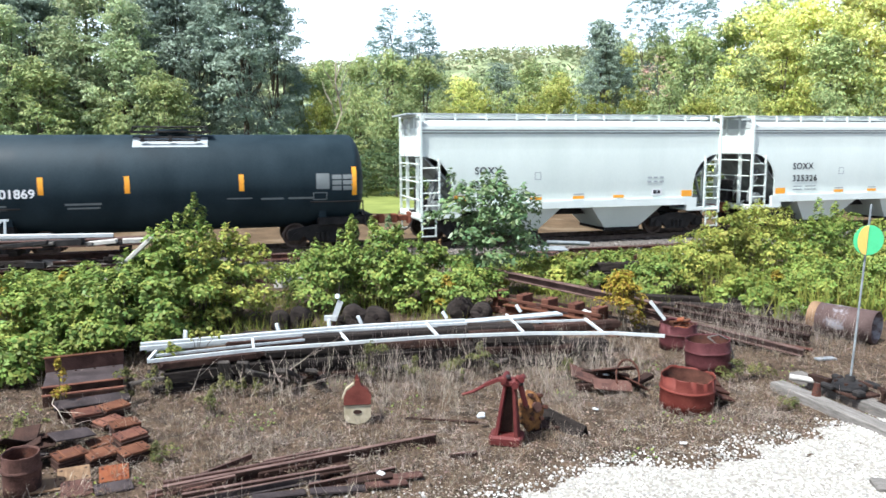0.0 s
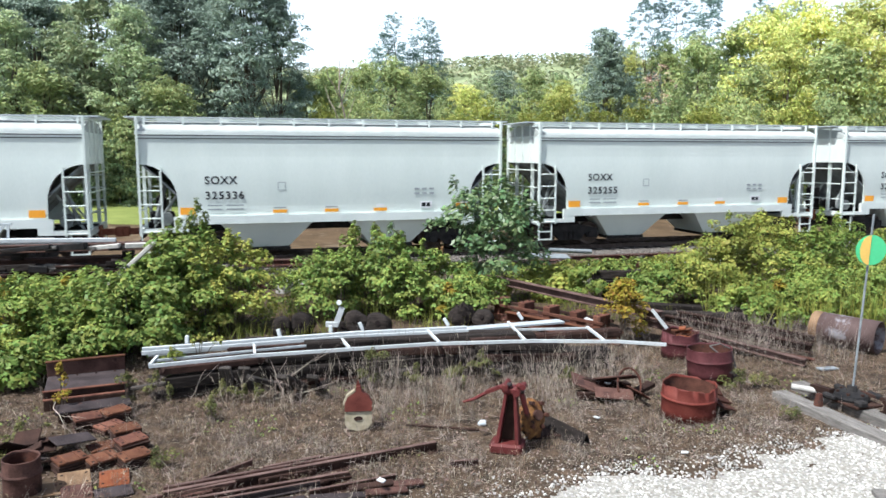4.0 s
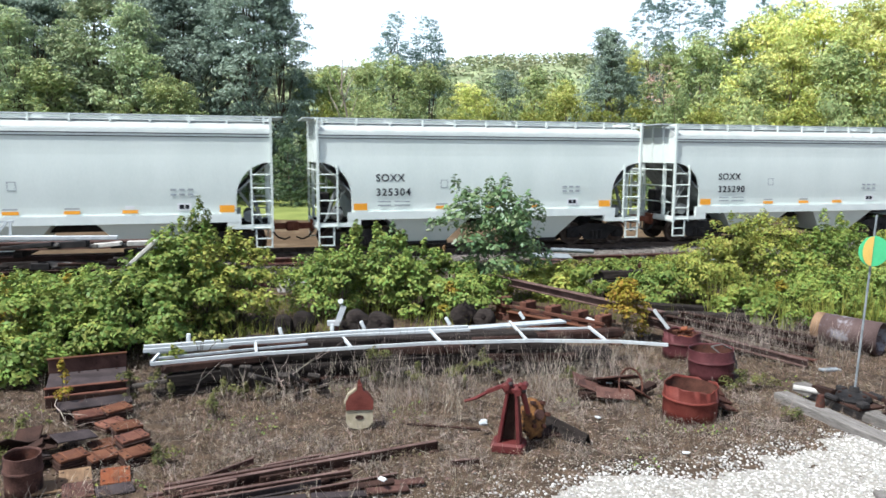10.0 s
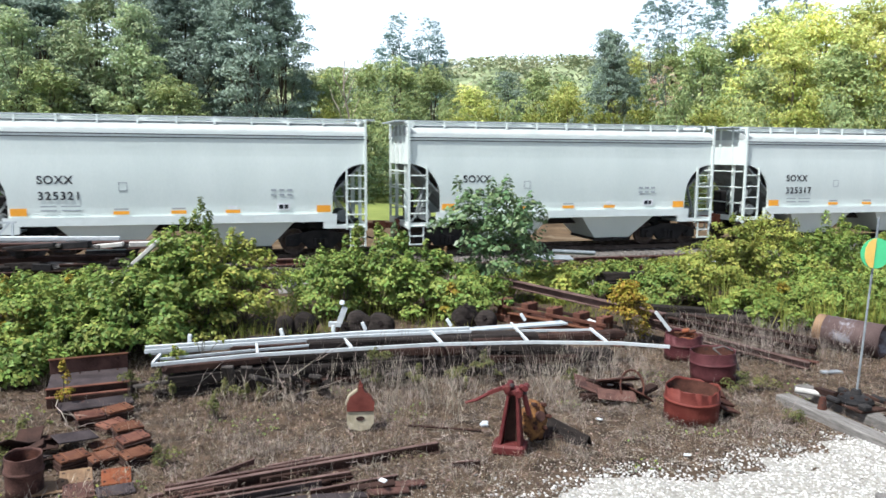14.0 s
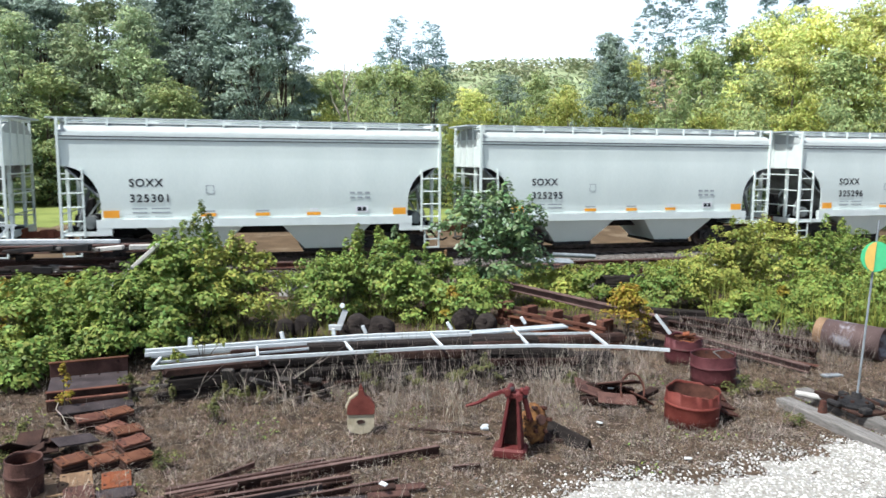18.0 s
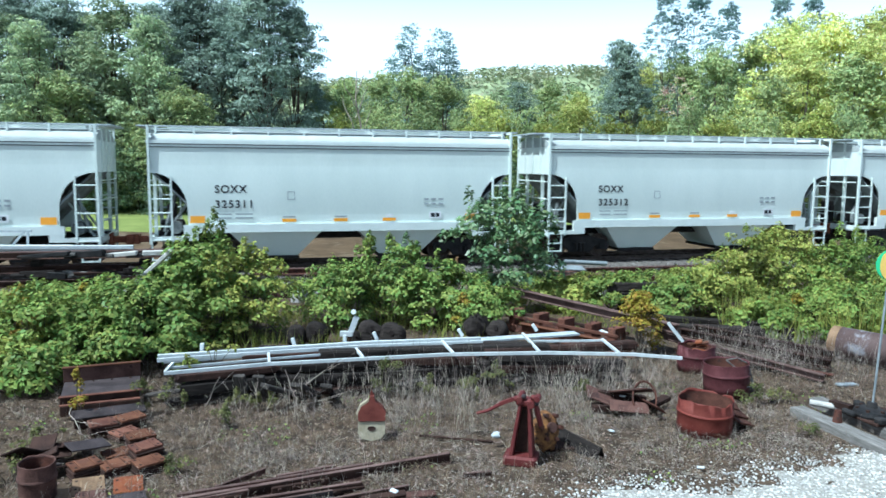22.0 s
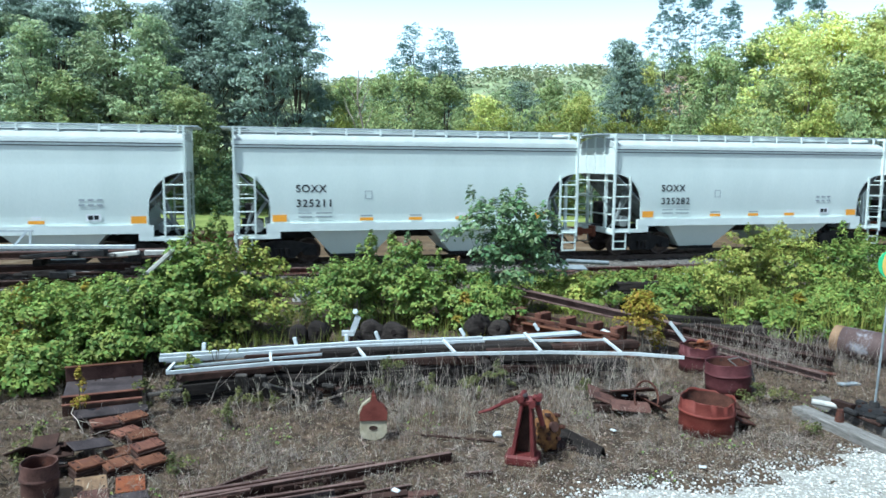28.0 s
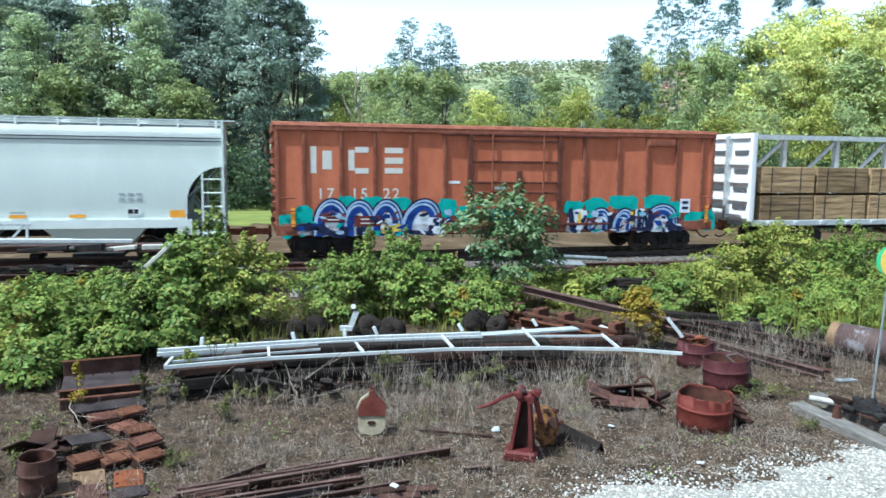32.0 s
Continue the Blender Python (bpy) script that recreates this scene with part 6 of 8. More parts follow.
def stones(name, mat, p, size, seed, label, sink=0.3):
    rng = np.random.default_rng(seed)
    n = len(p)
    base = np.array([(1, 0, 0), (-1, 0, 0), (0, 1, 0), (0, -1, 0), (0, 0, 1), (0, 0, -1)], float)
    tri = np.array([(0, 2, 4), (2, 1, 4), (1, 3, 4), (3, 0, 4), (2, 0, 5), (1, 2, 5), (3, 1, 5), (0, 3, 5)])
    v = base[None] * rng.uniform(0.55, 1.2, (n, 6, 1))
    q = rng.normal(size=(n, 3, 3))
    q = np.linalg.qr(q)[0]
    v = np.einsum("nij,nkj->nki", q, v) * (size * rng.uniform(0.5, 1.4, (n, 1, 1)))
    v[:, :, 2] *= 0.75
    v += p[:, None, :] + np.array([0, 0, size * sink])
    f = (tri[None] + (np.arange(n) * 6)[:, None, None]).reshape(-1, 3)
    me = bpy.data.meshes.new(name)
    me.from_pydata(v.reshape(-1, 3).tolist(), [], f.tolist())
    me.materials.append(M[mat])
    return single(name, me, mat, label, "stones", None, "", "stuff")


def stony(x, y):
    """How thick the white stone lies: 1 well inside, 0 out on the dirt, ragged between."""
    return min(1, max(0, 0.88 - (past_gravel(x, y) + 0.28 * noise.noise((x * 0.9, y * 0.9, 5)) + 0.2 * noise.noise((x * 3.1, y * 3.1, 6))) / 0.85))


grid("gravel", steps(-7, 13, 220), steps(-1.5, 11, 140), "gravel_bed", "bright white crushed limestone beside the near track",
     keep=lambda x, y: stony(x, y) > 0.9 and past_gravel(x, y) + 0.6 * noise.noise((x * 0.8, y * 0.8, 15)) > -4.2 and x > -5.5 + noise.noise((x, y, 3)), lift=0.010)
stones("gravel_stones", "pebble", scatter(rng, 50000, -0.9, 8.5, 5.4, 10.4, lambda x, y: rng.uniform() < stony(x, y) ** 3.2) + np.array([0, 0, 0.010]), 0.0175, 3, "loose white limestone pieces")
stones("scattered_stones", "stone_tan", scatter(rng, 46000, -2.4, 6.4, 6.2, 10.6, lambda x, y: past_gravel(x, y) > -0.3 and rng.uniform() < 0.9 * math.exp(-abs(past_gravel(x, y) - 0.25) / 0.6) + 0.03), 0.0125, 4, "pale stones strewn over the dirt")
stones("ballast_stones", "stone_dark", np.array([(*along(s, d).xy, -0.2 + s * 0.0035) for s, d in zip(rng.uniform(-16, 30, 6000), rng.uniform(AXIS - 2.9, AXIS - 0.6, 6000))]), 0.045, 6, "loose ballast stones beside the rail", 0.5)

# ---- scrap and gear in the yard
def ring_drum(x, y, r, h, tilt, turn, mat, label, dent=0.02, torn=1.0):
    """An open cut-down steel drum with wall thickness, rolling hoops and a ragged rim."""
    ob = thing("steel_drum", label, "drum", pose(x, y, ground_z(x, y), tilt, 0, turn), "cut-down steel drums")
    bm = bmesh.new()
    prof = [(r - 0.012, h * 0.94), (r - 0.012, h), (r, h), (r, h * 0.99), (r + 0.002, h * 0.66), (r + 0.01, h * 0.63), (r + 0.002, h * 0.60), (r, h * 0.3), (r, 0), (0.02, 0)]
    lathe(bm, prof, 40)
    rng = random.Random(int(x * 100))
    for v in bm.verts:
        a = math.atan2(v.co.y, v.co.x)
        if v.co.z > h * 0.8:
            v.co.z += torn * (h * 0.03 * math.sin(a * 3 + x) + h * 0.025 * math.sin(a * 7 + y) + rng.uniform(-0.014, 0.014))
        k = 1 + dent * math.sin(a * 2 + y * 3) + dent * 0.5 * math.sin(a * 5)
        v.co.x, v.co.y = v.co.x * k, v.co.y * k
    part("shell", bm, mat, ob, smooth=True)
    bm = bmesh.new()
    lathe(bm, [(0.001, 0.03), (r - 0.02, 0.03), (r - 0.014, h * 0.95)], 40)
    for v in bm.verts:
        a = math.atan2(v.co.y, v.co.x)
        k = 1 + dent * math.sin(a * 2 + y * 3) + dent * 0.5 * math.sin(a * 5)
        v.co.x, v.co.y = v.co.x * k, v.co.y * k
    part("lining", bm, "rust", ob, "rusted inner wall", smooth=True)
    for z in (h * 0.63,):
        bm = bmesh.new()
        lathe(bm, [(r + 0.001, z - 0.02), (r + 0.013, z - 0.008), (r + 0.013, z + 0.008), (r + 0.001, z + 0.02)], 40)
        for v in bm.verts:
            a = math.atan2(v.co.y, v.co.x)
            k = 1 + dent * math.sin(a * 2 + y * 3) + dent * 0.5 * math.sin(a * 5)
            v.co.x, v.co.y = v.co.x * k, v.co.y * k
        part("hoop", bm, mat, ob, smooth=True)
    return ob


ring_drum(3.2, 9.1, 0.33, 0.44, 2, 20, "drum_red", "cut-down red steel drum, open and rusting, on dry grass")
second = ring_drum(4.05, 10.65, 0.325, 0.46, -3, 70, "drum_maroon", "dull maroon steel drum with a loop of wire over it", 0.025, 0.4)
bm = bmesh.new()
pts = [(-0.30, -0.12, 0.1), (-0.1, -0.36, 0.16), (0.06, -0.35, 0.22), (0.12, -0.3, 0.42), (0.02, -0.15, 0.52), (-0.06, 0.0, 0.5), (0.0, -0.34, 0.2), (0.1, -0.37, 0.1)]
for a, b in zip(pts, pts[1:]):
    rod(bm, a, b, 0.011, seg=6)
part("wire_loop", bm, "timber_grey", second, "loop of grey wire")
third = ring_drum(4.0, 11.9, 0.30, 0.42, 0, 130, "drum_maroon", "rusty open drum filled with scrap iron")
for i in range(7):
    bm = boxm((0, 0, 0), (random.uniform(0.12, 0.3), random.uniform(0.06, 0.14), 0.03), None, 0.006)
    p = part("scrap_piece", bm, "rust_orange" if i % 3 == 0 else "rust_bright", third)
    p.matrix_basis = pose(random.uniform(-0.12, 0.12), random.uniform(-0.12, 0.12), 0.36 + 0.02 * i, random.uniform(-25, 25), random.uniform(-25, 25), random.uniform(0, 180))


def plate(x, y, z, w, d, t, rx, ry, rz, mat, label, name="steel_plate", group="scrap plates"):
    """A thick plate with a raised shoulder and spike holes."""
    ob = thing(name, label, "tie plate" if name == "tie_plate" else "scrap steel", pose(x, y, z, rx, ry, rz), group)
    bm = boxm((0, 0, 0), (w, d, t), None, t * 0.2)
    part("plate", bm, mat, ob)
    if name == "tie_plate":
        bm = bmesh.new()
        for s in (-1, 1):
            box(bm, (s * w * 0.24, 0, t * 0.56), (0.02, d * 0.96, t * 0.24))
        part("rail_shoulder", bm, mat, ob)
        for sx in (-0.38, 0.38):
            for sy in (-0.3, 0.3):
                part("spike_hole", boxm((w * sx, d * sy, t * 0.5), (0.026, 0.026, t * 0.12)), "hollow", ob)
    return ob


# heaps of tie plates, stacked in leaning columns
random.seed(4)
for (x, y, n, rz, z0) in ((-4.19, 8.50, 5, 34, 0.02), (-3.95, 8.72, 5, 46, 0.02), (-3.88, 8.40, 3, 62, 0.03), (-3.63, 8.24, 5, 42, 0.0), (-3.42, 7.90, 4, 46, 0.02), (-3.24, 7.57, 4, 45, 0.0), (-3.90, 7.45, 4, 46, 0.0), (-3.60, 7.56, 3, 45, 0.0), (-3.80, 8.02, 1, 40, 0.0)):
    # top plate in lighter rust, lower ones dark: sun and shade by colour
    for i in range(n):
        plate(x + random.uniform(-0.014, 0.014), y + random.uniform(-0.014, 0.014), ground_z(x, y) + 0.02 + z0 + i * 0.034, 0.31, 0.23, 0.030, random.uniform(-1, 1) + 4, random.uniform(-2, 2), rz + random.uniform(-4, 4),
              random.choice(("rust_frame", "rust_bright", "rust_bright")) if i == n - 1 else "rust_dark", "rusty brown steel tie plate in a heap", "tie_plate", "heap of tie plates")
for x, y, z, rx, ry, rz, mat in ((-4.02, 7.80, 0.19, 14, 10, 58, "slate_steel"), (-4.22, 7.86, 0.15, -12, 16, 70, "rust_dark"), (-4.42, 7.62, 0.12, 22, -8, 30, "rust_dark"), (-4.32, 7.45, 0.10, 5, 15, 80, "slate_steel")):
    plate(x, y, z, 0.46, 0.20, 0.018, rx, ry, rz, mat, "dark bent steel plate thrown on the heap")
for x, y, w, d, rz, mat in ((-3.68, 7.12, 0.30, 0.34, 28, "tan_rust"), (-3.28, 7.13, 0.28, 0.36, 24, "rust_orange"), (-3.50, 6.80, 0.28, 0.34, 27, "scrap_red"), (-3.82, 6.86, 0.3, 0.26, 22, "tan_rust"), (-3.14, 6.80, 0.34, 0.22, 30, "slate_steel")):
    plate(x, y, ground_z(x, y) + 0.03, w, d, 0.024, 3, 2, rz, mat, "bright rusty tie plate lying flat on the dirt", "tie_plate", "heap of tie plates")

# wide rusty girder pieces left of the ladder
g1 = thing("steel_girder", "wide rust-brown steel girder lying on its side in the brush", "girder", pose(-4.80, 9.76, 0.02, 0, 0, 24))
for name, c, s, mat in (("web", (0, 0.02, 0.20), (0.98, 0.80, 0.025), "slate_steel"), ("flange", (0, 0.43, 0.24), (1.0, 0.03, 0.34), "scrap_red"), ("flange_lip", (0, 0.41, 0.42), (1.02, 0.07, 0.02), "rust_bright"), ("flange", (0, -0.40, 0.15), (0.98, 0.03, 0.18), "rust_dark"), ("flange_lip", (0, -0.42, 0.245), (1.0, 0.06, 0.018), "rust_frame"),
                        ("flange_lip", (0.01, -0.53, 0.165), (1.0, 0.06, 0.018), "rust_frame"), ("flange", (0.01, -0.55, 0.09), (0.98, 0.025, 0.13), "rust_dark")):
    part(name, boxm(c, s, None, 0.005), mat, g1)
for x in (-0.36, -0.12, 0.12, 0.36):
    for y in (-0.32, 0.34):
        part("rivet", rodm((x, y, 0.212), (x, y, 0.228), 0.016, 0.010, 7), "rust_dark", g1)
single("steel_plate", boxm((0, 0, 0), (0.86, 0.26, 0.035), None, 0.008), "slate_steel", "dark slab of plate lying below the girder", "scrap steel", pose(-4.34, 8.98, 0.16, 6, 0, 27))
single("steel_plate", boxm((0, 0, 0), (0.82, 0.22, 0.12), None, 0.01), "rust_dark", "dark block of plates under the slab", "scrap steel", pose(-4.33, 8.98, 0.08, 0, 0, 27))

# old rusty can by the plates
ring_drum(-4.02, 6.80, 0.165, 0.42, 4, 40, "scrap_red", "small rust-red open can standing in weeds", 0.01, 0.2)
for i in range(6):
    bm = boxm((0, 0, 0), (random.uniform(0.2, 0.5), random.uniform(0.1, 0.25), 0.02), None, 0.005)
    single("scrap_iron", bm, "rust_dark", "dark broken piece of scrap iron", "scrap steel", pose(-4.35 + random.uniform(-0.35, 0.3), 7.5 + random.uniform(-0.25, 0.3), 0.1 + 0.03 * i, random.uniform(-30, 30), random.uniform(-30, 30), random.uniform(0, 180)), "loose scrap iron")


def rail_piece(p, q, mat, label, joint=None, k=1.0):
    p, q = Vector(p), Vector(q)
    d = q - p
    ob = thing("scrap_rail", label, "rail", Matrix.Translation(p) @ d.to_track_quat("X", "Z").to_matrix().to_4x4(), "scrap rails on the ground")
    bm = bmesh.new()
    prism(bm, [(u * k, v * k) for u, v in rail_outline(0.14, 0.17)], 0, d.length, "x")
    part("rail_bar", bm, mat, ob)
    # lighter brown strip paints the lit line along the head
    part("rail_head", boxm((d.length / 2, 0, 0.168 * k), (d.length * 0.995, 0.066 * k, 0.014), None, 0.004), "beam_brown", ob, "browner top of the rail, lightened as if lit")
    for j in joint or ():
        bm = boxm((j, -0.04, 0.085 * k), (0.6, 0.035, 0.09 * k), None, 0.01)
        part("joint_bar", bm, mat, ob)
        for i in range(4):
            part("bolt", rodm((j - 0.22 + i * 0.147, -0.05, 0.085 * k), (j - 0.22 + i * 0.147, -0.09, 0.085 * k), 0.022, seg=6), "rust_dark", ob)
    return ob


for p, q, mat, joint, k in (((-2.62, 6.66, 0.0), (-0.02, 7.92, 0.0), "rust_dark", (0.35, 1.2), 0.72), ((-2.66, 6.80, 0.0), (-0.85, 7.65, 0.0), "scrap_red", (0.5, 1.0, 1.6), 0.62), ((-2.36, 7.02, 0.03), (-1.96, 7.44, 0.05), "scrap_red", None, 0.35),
                         ((-2.40, 6.56, 0.0), (-0.91, 7.19, 0.0), "rust_dark", (0.5, 1.1), 0.55), ((-2.5, 6.42, 0.01), (-1.17, 6.97, 0.03), "slate_steel", None, 0.40), ((-1.25, 6.80, 0.0), (-0.42, 7.18, 0.0), "rust_dark", None, 0.42),
                         ((0.13, 7.50, 0.0), (0.43, 7.56, 0.0), "rust_dark", None, 0.40), ((-2.75, 6.60, 0.0), (-1.99, 6.92, 0.02), "scrap_red", (0.3,), 0.55), ((-1.80, 7.27, 0.02), (-1.25, 7.56, 0.02), "rust", None, 0.5)):
    rail_piece(p, q, mat, "length of dark rusted rail lying in dead grass", joint, k)
for i, (x, y, L, rz) in enumerate(((-0.95, 6.72, 0.55, 14), (-0.5, 6.84, 0.42, 16), (-0.66, 6.96, 0.45, 18), (-1.5, 6.62, 0.5, 22), (-0.3, 7.02, 0.3, 12), (-1.1, 7.12, 0.45, 26))):
    bm = boxm((0, 0, 0), (L, 0.10, 0.03), None, 0.008)
    single("joint_bar", bm, ("slate_steel", "scrap_red", "rust_dark")[i % 3], "loose rusty joint bar among the rails", "scrap steel", pose(x, y, 0.05, 4, random.uniform(-4, 4), rz), "loose joint bars")


# red track jack on a tapered stand
def track_jack(x, y):
    ob = thing("track_jack", "red-painted cast-iron stand with a hinged lever arm", "jack", pose(x, y, ground_z(x, y), 0, 0, -14) @ Matrix.Diagonal((1.04, 1.04, 0.93, 1)))
    part("base", boxm((0, 0, 0.06), (0.36, 0.28, 0.13), None, 0.025), "jack_red", ob)
    for x0, x1, u0, u1 in ((-0.12, -0.075, -0.035, 0.0), (0.095, 0.14, 0.06, 0.095)):
        bm = bmesh.new()
        vs = [bm.verts.new(p) for p in ((x0, -0.11, 0.12), (x1, -0.11, 0.12), (x1, 0.09, 0.12), (x0, 0.09, 0.12), (u0, -0.06, 0.73), (u1, -0.06, 0.73), (u1, 0.055, 0.73), (u0, 0.055, 0.73))]
        for f in ((0, 1, 5, 4), (1, 2, 6, 5), (2, 3, 7, 6), (3, 0, 4, 7), (4, 5, 6, 7), (3, 2, 1, 0)):
            bm.faces.new([vs[i] for i in f])
        bmesh.ops.bevel(bm, geom=bm.edges[:], offset=0.008, segments=1, affect="EDGES")
        part("column_flange", bm, "jack_red", ob)
    # web coloured darker than the flanges to deepen the recess's shadow
    bm = bmesh.new()
    prism(bm, [(-0.10, 0.12), (0.12, 0.12), (0.085, 0.72), (-0.025, 0.72)], 0.03, 0.05, "y")
    part("column_web", bm, "rust_dark", ob, "back of the hollow column, darkened for its shade")
    part("head", boxm((0.03, 0, 0.765), (0.19, 0.15, 0.10), None, 0.03), "jack_red", ob)
    for c, r in (((-0.06, -0.04, 0.80), 0.035), ((0.02, -0.06, 0.845), 0.03), ((0.12, -0.03, 0.83), 0.035), ((0.15, -0.02, 0.76), 0.03)):
        bm = bmesh.new()
        bmesh.ops.create_icosphere(bm, subdivisions=2, radius=r, matrix=Matrix.Translation(c))
        part("boss", bm, "jack_red" if r > 0.03 else "slate_steel", ob)
    bm = rodm((-0.02, -0.13, 0.82), (-0.02, 0.13, 0.82), 0.035, seg=12)
    rod(bm, (0.1, -0.12, 0.76), (0.1, 0.12, 0.76), 0.04, seg=10)
    part("pivot", bm, "jack_red", ob)
    bm = bmesh.new()
    bar(bm, (-0.02, -0.02, 0.83), (-0.24, -0.04, 0.72), 0.045, 0.04)
    rod(bm, (-0.22, -0.04, 0.725), (-0.36, -0.05, 0.63), 0.022, 0.02, 8)
    rod(bm, (-0.36, -0.05, 0.63), (-0.48, -0.06, 0.585), 0.02, 0.016, 8)
    part("lever", bm, "jack_red", ob)
    bm = bmesh.new()
    rod(bm, (0.14, 0, 0.74), (0.2, 0.02, 0.48), 0.03, seg=8)
    rod(bm, (0.16, -0.06, 0.82), (0.16, 0.06, 0.82), 0.035, seg=10)
    part("pawl", bm, "jack_red", ob)
    return ob


track_jack(0.78, 7.94)
gear = thing("cast_gear_case", "lumpy orange-rusted cast gear case leaning on the red stand", "gear case", pose(1.09, 8.26, 0.26, 74, 8, 25))
bm = bmesh.new()
bmesh.ops.create_icosphere(bm, subdivisions=4, radius=1)
for v in bm.verts:
    k = 1 + 0.14 * noise.noise(v.co * 2.2) + 0.10 * noise.noise(v.co * 5.5)
    v.co = Vector((v.co.x * 0.16, v.co.y * 0.23, v.co.z * 0.09)) * k
part("casting", bm, "cast_orange", gear, smooth=True)
part("hub", rodm((0.02, 0.05, -0.04), (0.02, 0.05, 0.12), 0.06, seg=14), "scrap_red", gear)
for i in range(6):
    a = i * math.pi / 3
    part("bolt", rodm((0.02 + 0.13 * math.cos(a), 0.05 + 0.15 * math.sin(a), 0.0), (0.02 + 0.13 * math.cos(a), 0.05 + 0.15 * math.sin(a), 0.11), 0.025, seg=6), "rust", gear)
bm = bmesh.new()
prism(bm, [(-0.13, 0.0), (-0.115, 0.0), (0.0, 0.20), (0.115, 0.0), (0.13, 0.0), (0.012, 0.225), (-0.012, 0.225)], -0.38, 0.38, "x")
single("bent_plate", bm, "timber", "dark steel plate bent to a ridge behind the red stand", "scrap steel", pose(1.44, 8.42, -0.05, 0, 7, -48))
single("steel_plate", boxm((0, 0, 0), (0.4, 0.25, 0.04), None, 0.006), "rust_dark", "dark plate on the ground behind the red stand", "scrap steel", pose(1.25, 8.38, 0.05, 4, 4, 15))
single("bright_tin", boxm((0, 0, 0), (0.10, 0.06, 0.04), None, 0.012), "galvanised", "crushed bright tin beside the red stand", "litter", pose(0.52, 8.42, 0.14, 10, 6, 20))
single("steel_bar", boxm((0, 0, 0), (0.9, 0.03, 0.025), None, 0.008), "rust_dark", "dark bar lying in dead grass behind the stand", "scrap steel", pose(0.05, 8.62, 0.02, 0, 1.5, -6))

# marker with a red peaked cap over a cream base
mk = thing("marker_housing", "small cream housing with a red peaked cap and round hole", "marker", pose(-0.97, 8.62, ground_z(-0.97, 8.62), -6, 0, 6) @ Matrix.Diagonal((0.95, 0.95, 0.9, 1)))
bm = bmesh.new()
prism(bm, [(-0.17, 0.26), (-0.17, 0.1), (-0.12, 0.03), (0, 0.0), (0.12, 0.03), (0.17, 0.1), (0.17, 0.26)], -0.08, 0.08, "y")
part("base", bm, "cream", mk)
bm = bmesh.new()
prism(bm, [(-0.17, 0.27), (0.17, 0.27), (0.18, 0.38), (0.14, 0.45), (0.05, 0.53), (0.03, 0.60), (-0.02, 0.60), (-0.03, 0.53), (-0.13, 0.46), (-0.17, 0.38)], -0.10, 0.06, "y")
part("cap", bm, "cap_red", mk, "faded red-brown peaked cap")
bm = bmesh.new()
sweep(bm, [(-0.185, -0.02, 0.36), (-0.14, -0.02, 0.47), (-0.04, -0.02, 0.545)], 0.13, 0.02)
part("cap_edge", bm, "cream", mk)
bm = bmesh.new()
lathe(bm, [(0.001, 0), (0.045, 0), (0.05, 0.006), (0.055, 0)], 20, pose(0, -0.085, 0.17, 90, 0, 0) @ Matrix.Diagonal((1, 0.55, 1, 1)))
part("port", bm, "rust_dark", mk)
bm = bmesh.new()
prism(bm, [(-0.03, 0.59), (0.03, 0.59), (0.0, 0.68)], -0.03, 0.01, "y")
part("finial", bm, "cap_red", mk)

# bent scrap with a hoop
sc = thing("bent_scrap", "crumpled rust-brown sheet steel with a bent hoop", "scrap steel", pose(2.42, 9.78, 0.02, 0, 0, -8) @ Matrix.Scale(1.18, 4))
for c, s, r in (((-0.28, 0.0, 0.13), (0.46, 0.28, 0.02), (14, 22, 10)), ((0.02, 0.06, 0.21), (0.46, 0.26, 0.02), (-20, -14, -22)), ((0.22, -0.08, 0.11), (0.16, 0.44, 0.02), (0, 36, 28)), ((-0.1, 0.16, 0.10), (0.62, 0.10, 0.10), (0, 8, 15)), ((-0.28, -0.1, 0.05), (0.32, 0.14, 0.08), (0, 0, 20)), ((0.32, 0.1, 0.08), (0.34, 0.12, 0.05), (0, -12, 40)), ((-0.02, -0.16, 0.09), (0.44, 0.16, 0.02), (32, 4, 6))):
    p = part("sheet", boxm((0, 0, 0), s, None, 0.005), "scrap_red" if s[2] < 0.025 and s[0] > 0.42 else "rust" if s[2] < 0.035 else "rust_dark", sc)
    p.matrix_basis = pose(*c, *r)
bm = bmesh.new()
sweep(bm, [(0.15 + 0.13 * math.cos(a), -0.1 + 0.1 * math.sin(a), 0.18 + 0.17 * math.sin(a)) for a in steps(-0.4, 3.6, 14)], 0.018, 0.018)
part("hoop", bm, "rust", sc)
for x, y, rz in ((3.68, 9.35, 20), (3.72, 9.22, 35), (3.62, 9.5, 5)):
    plate(x, y, 0.08 + (y - 9.2) * 0.5, 0.32, 0.2, 0.03, 14, 18, rz, "rust", "rusty plate leaning behind the red drum")
for x, y, z in ((2.75, 7.85, 0.03), (2.0, 8.95, 0.03), (2.35, 9.9, 0.18), (0.55, 8.75, 0.05), (-0.55, 6.82, 0.17)):
    single("litter_scrap", boxm((0, 0, 0), (0.08, 0.05, 0.02), None, 0.006), "white_paint", "small white scrap of litter on the dirt", "litter", pose(x, y, z, 8, 5, x * 60), "white litter")

